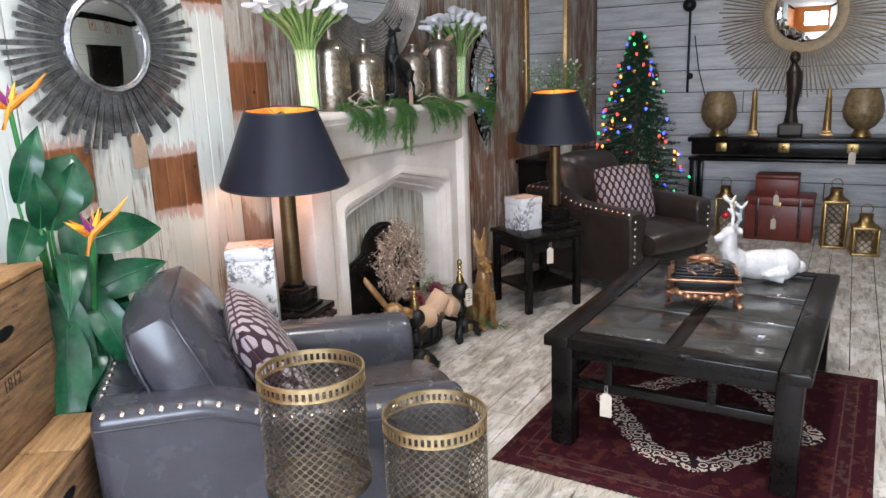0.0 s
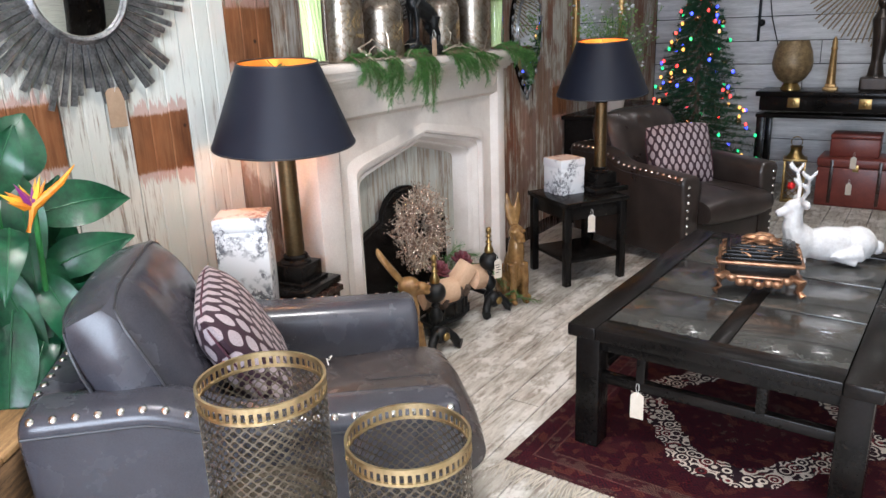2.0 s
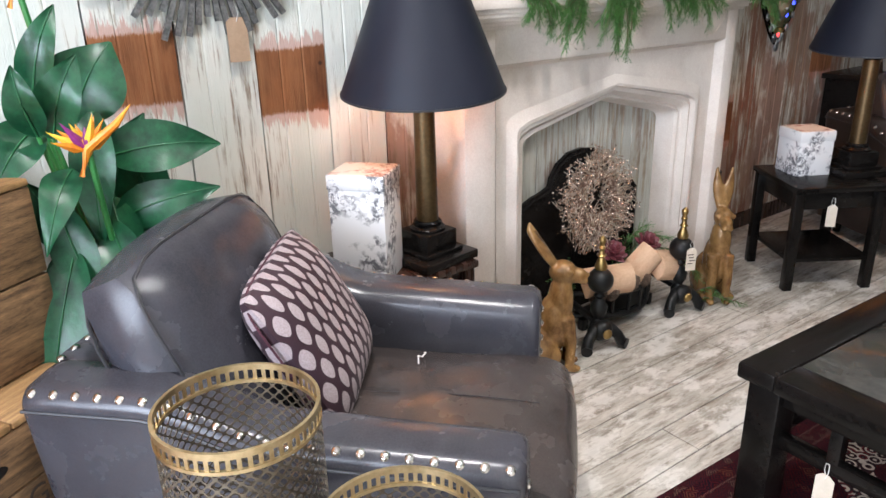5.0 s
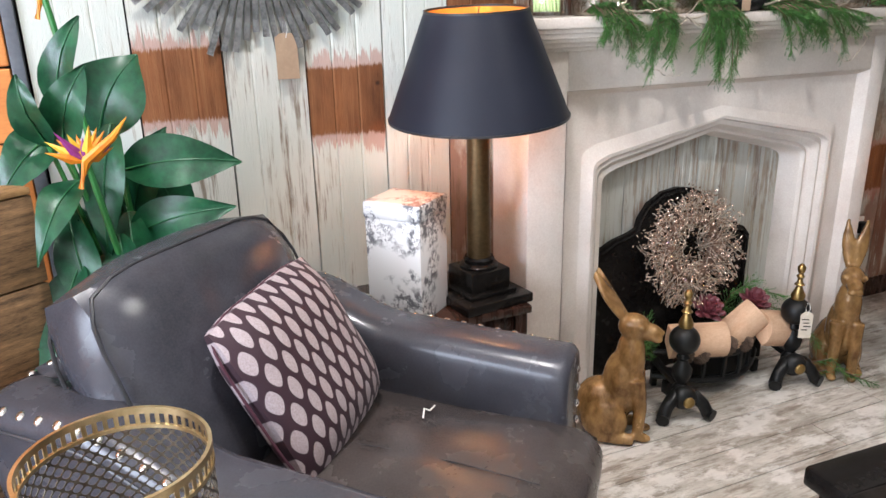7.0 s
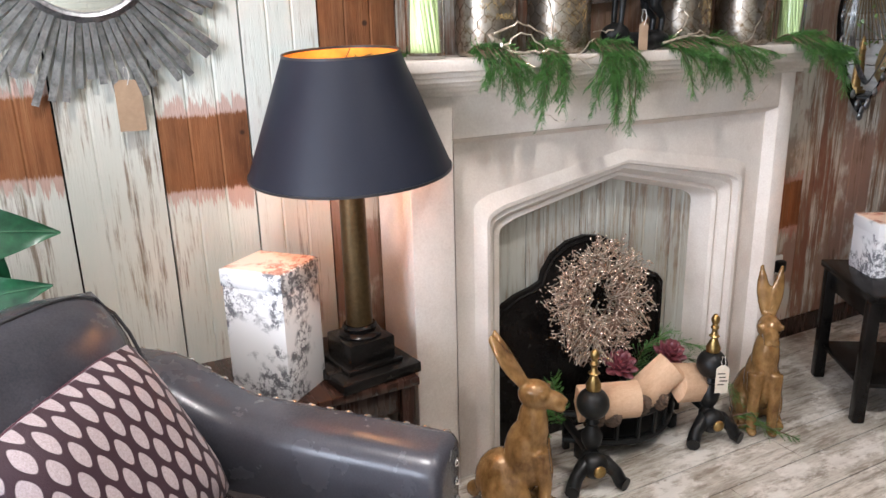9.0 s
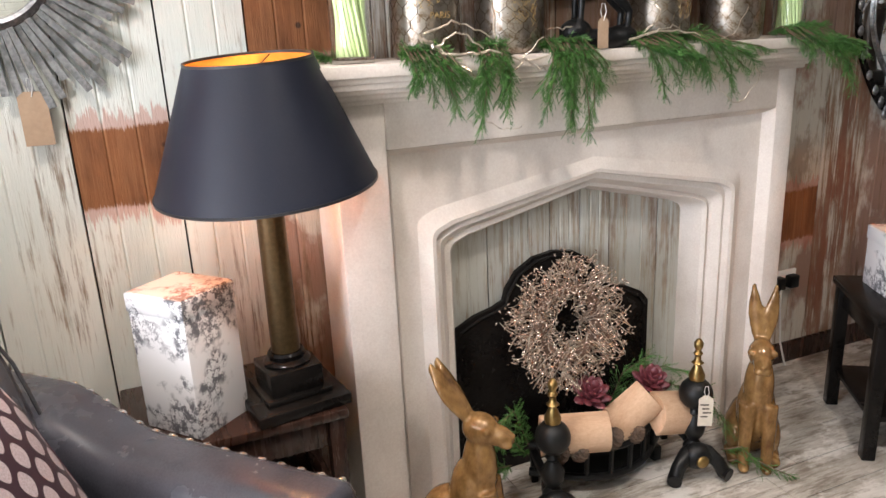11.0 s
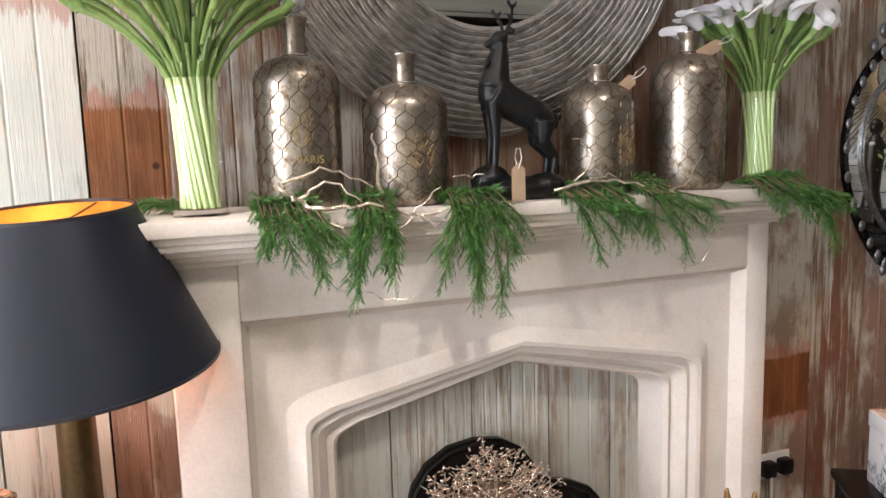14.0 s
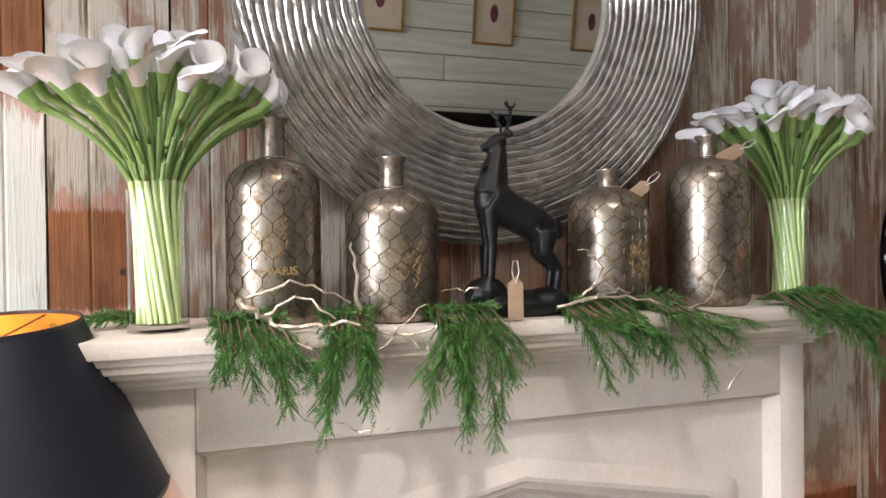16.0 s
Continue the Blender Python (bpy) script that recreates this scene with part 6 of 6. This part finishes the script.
def bird_flower(x, y, z, lean):
    o = Vector((x - PX, y - PY, z))
    part("flower_stem", tube(bmesh.new(), [(0, 0, 0.18), (o.x * 0.5, o.y * 0.5, z * 0.55), tuple(o)], [0.009, 0.008, 0.007], 8), LEAF_LIGHT, pl)
    part("beak", tube(bmesh.new(), [o + Vector((-0.01, -0.02 * lean, -0.06)), o, o + Vector((0.03, 0.06 * lean, 0.05)), o + Vector((0.05, 0.09 * lean, 0.09))], [0.006, 0.012, 0.008, 0.001], 8), PETAL_ORANGE, pl)
    for k in range(13):
        a = -1.1 + 2.2 * k / 12
        d = Vector((0.35 * math.cos(k * 1.9), math.sin(a), math.cos(a) * 0.9)).normalized()
        s = d.cross(Vector((1, 0.2, 0))).normalized() * 0.011
        ln = random.uniform(0.05, 0.095)
        mat_p = (PETAL_ORANGE, PETAL_YELLOW, PETAL_PURPLE)[(0, 1, 0, 2, 1, 0, 2, 1, 0, 0, 1, 2, 0)[k]]
        bm = bmesh.new()
        b0 = o + Vector((0.0, 0, -0.005))
        v = [b0, b0 + d * ln * 0.35 + s, b0 + d * ln, b0 + d * ln * 0.35 - s, b0 + d * ln * 0.4 + Vector((0.008, 0, 0))]
        q = [bm.verts.new(p) for p in v]
        bm.faces.new((q[0], q[1], q[4]))
        bm.faces.new((q[1], q[2], q[4]))
        bm.faces.new((q[2], q[3], q[4]))
        bm.faces.new((q[3], q[0], q[4]))
        part("petal", bm, mat_p, pl)


bird_flower(-2.03, 1.325, 1.04, 1)
bird_flower(-2.25, 1.285, 1.385, 1)

# ---------- far end ----------
random.seed(71)
TXC, TYC = -1.85, 6.45
tree = thing("christmas_tree", "decorated green Christmas tree with coloured fairy lights", "Christmas tree", pose(TXC, TYC, 0))
part("trunk", tube(bmesh.new(), [(0, 0, 0), (0, 0, 1.7)], [0.03, 0.008], 8), WOOD_TWIG, tree)
nd = bmesh.new()
brs = bmesh.new()
tips = []
for k in range(330):
    f = (k + 0.5) / 330
    z = 0.22 + 1.5 * f
    a = k * 2.399
    r = (0.44 * (1 - f) ** 0.85 + 0.05) * random.uniform(0.8, 1.1)
    q = Vector((r * math.cos(a), r * math.sin(a), z - 0.04 + 0.05 * random.random()))
    p = Vector((0, 0, z + 0.03))
    tube(brs, [p, q], [0.004, 0.002], 3)
    tips.append(q)
    for j in range(150):
        c = p + (q - p) * (0.25 + 0.78 * random.random())
        d = ((q - p).normalized() * 0.7 + Vector((random.uniform(-1, 1), random.uniform(-1, 1), random.uniform(-1, 1)))).normalized()
        s = d.cross(Vector((random.random(), random.random(), 1))).normalized() * 0.003
        e = c + d * random.uniform(0.025, 0.05)
        nd.faces.new([nd.verts.new(c - s), nd.verts.new(c + s), nd.verts.new(e)])
tagged(part("branch_mass", brs, WOOD_TWIG, tree), kind="stuff")
tagged(part("needles", nd, FIR, tree, soft=0), kind="stuff")
glow = [glowing("fairy_blue", (0.06, 0.08, 1.0), 6), glowing("fairy_green", (0.05, 0.9, 0.25), 2.6), glowing("fairy_red", (1.0, 0.06, 0.05), 4), glowing("fairy_amber", (1.0, 0.45, 0.08), 3)]
lb = {}
for k in range(150):
    q = random.choice(tips)
    q = Vector((q.x * 1.02, q.y * 1.02, q.z + 0.01))
    c = k % 4
    if c not in lb:
        lb[c] = part("fairy_light", blob(bmesh.new(), (0, 0, 0), (0.011, 0.011, 0.014), seg=8), glow[c], tree, ("blue", "green", "red", "amber")[c] + " fairy light", at=Matrix.Translation(q))
    else:
        again(lb[c], tree, Matrix.Translation(q))
bau = None
BAUBLE = surface("copper_bauble", (0.30, 0.14, 0.06), (0.55, 0.30, 0.14), 15, 0.2, 0.9, 0)
for k in range(22):
    q = tips[(k * 15 + 7) % 330]
    at = Matrix.Translation((q.x, q.y, q.z - 0.03))
    if bau is None:
        bau = part("bauble", blob(bmesh.new(), (0, 0, 0), (0.024, 0.024, 0.024)), BAUBLE, tree, "copper glass bauble", at=at)
    else:
        again(bau, tree, at)

cn = thing("console_table", "long black lacquered console table with brass plates", "console table", pose(-0.63, 6.95, 0))
CL, CD, CHh = 1.68, 0.42, 0.845
part("tabletop", B(0, 0, CHh - 0.02, CL, CD, 0.04, 0.006), BLACK_WOOD, cn)
part("apron", B(0, 0, CHh - 0.095, CL - 0.06, CD - 0.04, 0.11, 0.004), BLACK_WOOD, cn)
part("lower_rail", B(0, 0, CHh - 0.19, CL - 0.02, CD - 0.02, 0.03, 0.006), BLACK_WOOD, cn)
for x in (-0.56, -0.07, 0.43):
    pl2 = part("lock_plate", B(x, -CD / 2 + 0.017, CHh - 0.085, 0.085, 0.006, 0.075, 0.003), BRASS, cn, "square brass lock plate")
    part("clasp", blob(bmesh.new(), (x, -CD / 2 + 0.008, CHh - 0.09), (0.014, 0.008, 0.022)), BRASS, cn)
for kx in (-1, 1):
    for ky in (-1, 1):
        part("leg", B(kx * (CL / 2 - 0.05), ky * (CD / 2 - 0.045), (CHh - 0.2) / 2, 0.06, 0.06, CHh - 0.2, 0.006), BLACK_WOOD, cn)
tag(pose(-0.2, 6.725, 0.735, 0, 0, 0), "pale card price tag hanging from a brass clasp", 0.05, 0.1, CARD_PALE)
for x in (-1.25, -0.15):
    v = thing("hurricane_vase", "rounded mottled gold glass hurricane vase on the console", "vase", pose(x, 6.93, CHh), "hurricane vases")
    part("bowl", L([(0, 0.05), (0.05, 0.05), (0.10, 0.085), (0.14, 0.15), (0.15, 0.21), (0.135, 0.30), (0.105, 0.375), (0.1, 0.375), (0.13, 0.30), (0.14, 0.2), (0.09, 0.09), (0, 0.07)], 40), MOTTLED, v)
    part("foot", L([(0, 0), (0.075, 0), (0.075, 0.012), (0.05, 0.055), (0, 0.055)], 32), BRASS, v)
for x in (-0.965, -0.40):
    v = thing("obelisk_candlestick", "slim gilt obelisk ornament on the console", "ornament", pose(x, 6.93, CHh), "obelisks")
    part("plinth", box(B(0, 0, 0.012, 0.10, 0.10, 0.024, 0.004), 0, 0, 0.035, 0.075, 0.075, 0.024, 0.004), GILT, v)
    part("shaft", L([(0.034, 0.045), (0.02, 0.30), (0.026, 0.31), (0.018, 0.33), (0.02, 0.36), (0.006, 0.40), (0, 0.40)], 16), GILT, v)
b = bmesh.new()
box(b, 0, 0, 0.05, 0.19, 0.14, 0.1)
tube(b, [(0, 0, 0.1), (0, 0, 0.22), (0.01, 0, 0.40), (0, 0, 0.52), (0, 0, 0.58)], [0.06, 0.04, 0.06, 0.065, 0.03], 12)
blob(b, (0, 0, 0.64), (0.042, 0.045, 0.055))
STAT = surface("dark_bronze_cast", (0.02, 0.015, 0.012), (0.05, 0.035, 0.025), 12, 0.35, 0.4, 0.2)
figure("figure_statue", b, STAT, pose(-0.675, 6.95, CHh), "dark bronze standing figure statue on a plinth", "statue", 0.008)

tk = thing("storage_chest", "oxblood red leather chest on the floor under the console", "chest", pose(-0.70, 6.80, 0))
part("body", B(0, 0, 0.15, 0.52, 0.36, 0.30, 0.012), RED_LEATHER, tk)
part("lid", B(0, 0, 0.335, 0.53, 0.37, 0.065, 0.012), RED_LEATHER, tk)
for x in (-0.16, 0.16):
    part("strap", B(x, -0.184, 0.19, 0.025, 0.008, 0.33, 0.002), MAHOGANY, tk)
part("lock", B(0, -0.187, 0.30, 0.04, 0.01, 0.05, 0.003), BRASS, tk)
tk2 = thing("storage_case", "small oxblood leather case stacked on the trunk", "case", pose(-0.73, 6.82, 0.3675))
part("body", B(0, 0, 0.07, 0.33, 0.24, 0.14, 0.01), RED_LEATHER, tk2)
part("lid", B(0, 0, 0.155, 0.335, 0.245, 0.03, 0.008), RED_LEATHER, tk2)
tag(pose(-0.72, 6.605, 0.39, 0, 0, 0), "cream price tag hanging on the leather case", 0.04, 0.09, CARD_PALE)
tag(pose(-0.73, 6.602, 0.19, 0, 0, 0), "cream price tag hanging on the leather trunk", 0.04, 0.09, CARD_PALE)


def fret_lantern(x, y, w, h, label):
    t = thing("fretwork_lantern", label, "lantern", pose(x, y, 0, 0, 0, 8), "fretwork lanterns")
    for kx in (-1, 1):
        for ky in (-1, 1):
            part("corner_post", B(kx * (w / 2 - 0.008), ky * (w / 2 - 0.008), h / 2, 0.016, 0.016, h, 0.002), BRASS, t)
    for z in (0.01, h - 0.01):
        part("tray", B(0, 0, z, w + 0.012, w + 0.012, 0.02, 0.003), BRASS, t)
    for k in range(4):
        bm = bmesh.new()
        for j in range(-5, 6):
            for s in (-1, 1):
                pts = [(-w / 2 + w * i / 8, w / 2 - 0.006, h / 2 + s * (w * i / 8 - w / 2) + j * 0.05) for i in range(9)]
                pts = [p for p in pts if 0.015 < p[2] < h - 0.015]
                if len(pts) > 1:
                    tube(bm, pts, 0.0035, 4)
        part("fret_panel", bm, BRASS, t, at=pose(0, 0, 0, 0, 0, 90 * k))
    part("roof", L([(w * 0.48, h), (w * 0.3, h + 0.03), (w * 0.26, h + 0.05), (w * 0.26, h + 0.08), (w * 0.3, h + 0.09), (0, h + 0.10)], 16), BRASS, t)
    part("candle", L([(0, 0.02), (w * 0.28, 0.02), (w * 0.28, h * 0.5), (0, h * 0.5)], 16), CARD_PALE, t)
    part("ring_handle", tube(bmesh.new(), [(0.04 * math.cos(2 * math.pi * k / 16), 0, h + 0.125 + 0.04 * math.sin(2 * math.pi * k / 16)) for k in range(17)], 0.004, 6), BRASS, t)


fret_lantern(-0.285, 6.55, 0.17, 0.38, "tall brass fretwork lantern on the floor by the console")
fret_lantern(-0.07, 6.36, 0.18, 0.22, "low brass fretwork lantern with ring handle on the floor")
fret_lantern(-1.13, 6.72, 0.16, 0.34, "brass fretwork lantern on the floor under the console")

sb = thing("sideboard", "dark wooden sideboard under the gilt mirror", "sideboard", pose(-2.26, 5.85, 0))
part("carcass", B(0, 0, 0.40, 0.40, 1.1, 0.72, 0.006), BLACK_WOOD, sb)
part("top", B(0.01, 0, 0.775, 0.44, 1.16, 0.03, 0.006), BLACK_WOOD, sb)
part("plinth", B(0, 0, 0.02, 0.38, 1.06, 0.04), BLACK_WOOD, sb)
for y in (-0.27, 0.27):
    part("door", B(0.204, y, 0.40, 0.012, 0.5, 0.64, 0.004), BLACK_WOOD, sb)
fp = thing("flowering_plant", "leafy green plant with small white flowers on the sideboard", "plant", pose(-2.22, 5.62, 0.79))
part("pot", L([(0, 0), (0.07, 0), (0.09, 0.14), (0.08, 0.14), (0, 0.12)], 20), STONE, fp)
lf, wf, tw = bmesh.new(), bmesh.new(), bmesh.new()
for k in range(130):
    d = Vector((random.gauss(0, 0.13), random.gauss(0.05, 0.2), random.uniform(0.3, 0.72)))
    tube(tw, [(0, 0, 0.12), (d.x * 0.4, d.y * 0.4, 0.12 + d.z * 0.5), tuple(d)], 0.0015, 3)
    for j in range(9):
        c = d * random.uniform(0.75, 1.05) + Vector((random.gauss(0, 0.025), random.gauss(0, 0.025), random.gauss(0, 0.025)))
        e = c + Vector((random.uniform(-1, 1), random.uniform(-1, 1), random.uniform(-0.5, 1))) * 0.026
        s = (e - c).cross(Vector((0.3, 0.5, random.random()))).normalized() * 0.008
        m2 = (c + e) / 2
        lf.faces.new([lf.verts.new(p) for p in (c, m2 + s, e, m2 - s)])
    if k % 2 == 0:
        blob(wf, tuple(d * 1.04), (0.011, 0.011, 0.008), None, 6)
part("stems", tw, LEAF_LIGHT, fp)
tagged(part("leaves", lf, STEM, fp, soft=0), kind="stuff")
tagged(part("flowers", wf, WHITE_PETAL, fp, "tiny white blossoms"), kind="stuff")

sc = thing("wall_sconce", "tall black iron wall sconce on the whitewashed wall", "wall light", pose(-1.60, NORTH, 0))
part("back_bar", B(0, -0.02, 1.62, 0.022, 0.016, 0.82, 0.004), BLACK_IRON, sc)
part("ball", blob(bmesh.new(), (0, -0.07, 1.99), (0.06, 0.06, 0.06)), BLACK_IRON, sc)
part("boss", blob(bmesh.new(), (0.02, -0.035, 1.36), (0.03, 0.025, 0.03)), BLACK_IRON, sc)
part("cable", tube(bmesh.new(), [(0.05, -0.03, 1.72), (0.10, -0.03, 1.4), (0.2, -0.03, 1.05), (0.26, -0.03, 0.86)], 0.005, 6), BLACK_IRON, sc)

so = thing("wall_socket", "white double wall socket with two black plugs", "socket", pose(WEST, 4.30, 0.36))
part("plate", B(0.005, 0, 0, 0.01, 0.145, 0.085, 0.004), SOCKET, so)
for y in (-0.035, 0.035):
    part("plug", B(0.027, y, 0.0, 0.034, 0.045, 0.05, 0.006), BLACK_IRON, so)
part("cable", tube(bmesh.new(), [(0.04, -0.035, -0.02), (0.05, -0.04, -0.12), (0.045, -0.02, -0.24), (0.06, 0.0, -0.34)], 0.004, 6), SOCKET, so)

# Added unseen block, cabinet-shaped, so the sunburst mirror has something dark to reflect.
dark_block = thing("tall_cabinet", "unseen dark cabinet-shaped block, added to darken the sunburst mirror's reflection", "cabinet", pose(EAST - 0.23, 4.45, 0))
part("carcass", B(0, 0, 0.89, 0.42, 1.9, 1.66, 0.008), BLACK_WOOD, dark_block)
part("cornice", B(-0.01, 0, 1.75, 0.46, 1.98, 0.06, 0.012), BLACK_WOOD, dark_block)
part("plinth", B(0, 0, 0.03, 0.40, 1.86, 0.06, 0.004), BLACK_WOOD, dark_block)
for y in (-0.47, 0.47):
    dr = part("door", B(-0.216, y, 0.89, 0.02, 0.9, 1.58, 0.006), BLACK_WOOD, dark_block)
    part("knob", blob(bmesh.new(), (-0.24, y * 0.12, 1.05), (0.018, 0.014, 0.014)), BRASS, dr)

# ---------- pictures facing the mantel mirror ----------
PAPER = surface("print_paper", (0.55, 0.47, 0.35), (0.66, 0.58, 0.46), 8, 0.8)
for y, z, w, h in ((4.05, 2.60, 0.38, 0.46), (5.0, 2.57, 0.36, 0.48), (5.9, 2.58, 0.36, 0.48)):
    f = thing("framed_print", "small botanical print in a thin gilt frame", "picture", pose(EAST, y, z), "framed prints")
    part("mount", B(-0.008, 0, 0, 0.012, w - 0.03, h - 0.03), PAPER, f, soft=0)
    part("print", B(-0.0155, 0, 0, 0.002, w * 0.5, h * 0.55), CARD_PALE, f, soft=0)
    part("motif", blob(bmesh.new(), (-0.0166, 0, 0.01), (0.001, w * 0.1, h * 0.15)), SUCCULENT, f)
    for s in (-1, 1):
        part("stile", B(-0.012, s * (w / 2 - 0.01), 0, 0.024, 0.02, h, 0.003), GILT, f)
        part("rail", B(-0.012, 0, s * (h / 2 - 0.01), 0.022, w - 0.04, 0.02, 0.003), GILT, f)

# ---------- boards of walls and floor ----------
random.seed(11)
joints = [1.205, 1.451, 1.682, 1.913, 2.148, 2.362, 2.594, 2.82, 3.05, 3.28, 3.51, 3.75, 4.009, 4.243, 4.455, 4.69, 4.92, 5.16, 5.39, 5.62, 5.86, 6.09, 6.33, 6.56, 6.8, 7.03, 7.35]
bare = {1: (1.143, PALE_PATCH), 4: (1.84, PALE_PATCH), 3: (1.07, PALE_PATCH), 5: (1.42, WORN_PATCH), 13: (0.62, WORN_PATCH), 15: (1.2, WORN_PATCH), 17: (0.9, WORN_PATCH), 19: (1.7, WORN_PATCH)}
for i, (a, b) in enumerate(zip(joints, joints[1:])):
    cz, mtl = bare.get(i, (1.0, PALE if i < 5 else WORN))
    bm = grooved(b - a - 0.005, -cz, HIGH - cz)
    part("plank", bm, mtl, wall_west, at=pose(WEST - 0.011 + random.uniform(-0.002, 0.002), (a + b) / 2, cz), soft=0)
z = 0.0
hw = [0.2, 0.19, 0.22, 0.2, 0.21, 0.19, 0.2, 0.22, 0.19, 0.21, 0.2, 0.19, 0.21, 0.2]
for i, h in enumerate(hw):
    top = min(z + h, HIGH)
    if top - z > 0.02:
        cut = WEST + len_x * random.uniform(0.3, 0.7)
        for a, b in ((WEST, cut), (cut, EAST)):
            part("plank", B(0, 0, 0, b - a - 0.006, 0.022, top - z - 0.006, 0.003), WHITEBOARD, wall_north, at=pose((a + b) / 2, NORTH + 0.011 + random.uniform(-0.003, 0.003), (z + top) / 2), soft=0)
        cut = SOUTH + len_y * random.uniform(0.3, 0.7)
        for a, b in ((SOUTH, cut), (cut, NORTH)):
            part("plank", B(0, 0, 0, 0.022, b - a - 0.006, top - z - 0.006, 0.003), EASTBOARD, wall_east, at=pose(EAST + 0.011 + random.uniform(-0.003, 0.003), (a + b) / 2, (z + top) / 2), soft=0)
        part("plank", B(0, 0, 0, 0.03, 1.205 - SOUTH - 0.04, top - z - 0.006, 0.004), ORANGE, wall_west, at=pose(WEST - 0.015, (1.165 + SOUTH) / 2, (z + top) / 2), soft=0)
    z = top
part("corner_post", B(WEST - 0.005, 1.185, HIGH / 2, 0.04, 0.03, HIGH, 0.004), surface("slate_paint", (0.09, 0.10, 0.12), (0.14, 0.15, 0.17), 10, 0.6), wall_west, "dark grey painted post")
shell("baseboard", B(WEST + 0.006, (4.12 + NORTH) / 2, 0.045, 0.012, NORTH - 4.12, 0.09, 0.003), MAHOGANY, "dark timber baseboard", "baseboard")
x = WEST
lens = [1.4, 1.9, 1.1, 2.2, 1.6]
col = 0
while x < EAST:
    w = 0.138
    y = SOUTH - random.uniform(0, 1.2)
    while y < NORTH:
        ln = lens[(col + int(y * 3)) % 5]
        y0, y1 = max(y, SOUTH), min(y + ln, NORTH)
        if y1 - y0 > 0.05:
            part("plank", B(0, 0, 0, min(w, EAST - x) - 0.004, y1 - y0 - 0.003, 0.02, 0.0015), BOARD, floor, at=pose(x + min(w, EAST - x) / 2, (y0 + y1) / 2, -0.0105 + random.uniform(-0.0005, 0.0005)), soft=0)
        y += ln
    x += w
    col += 1
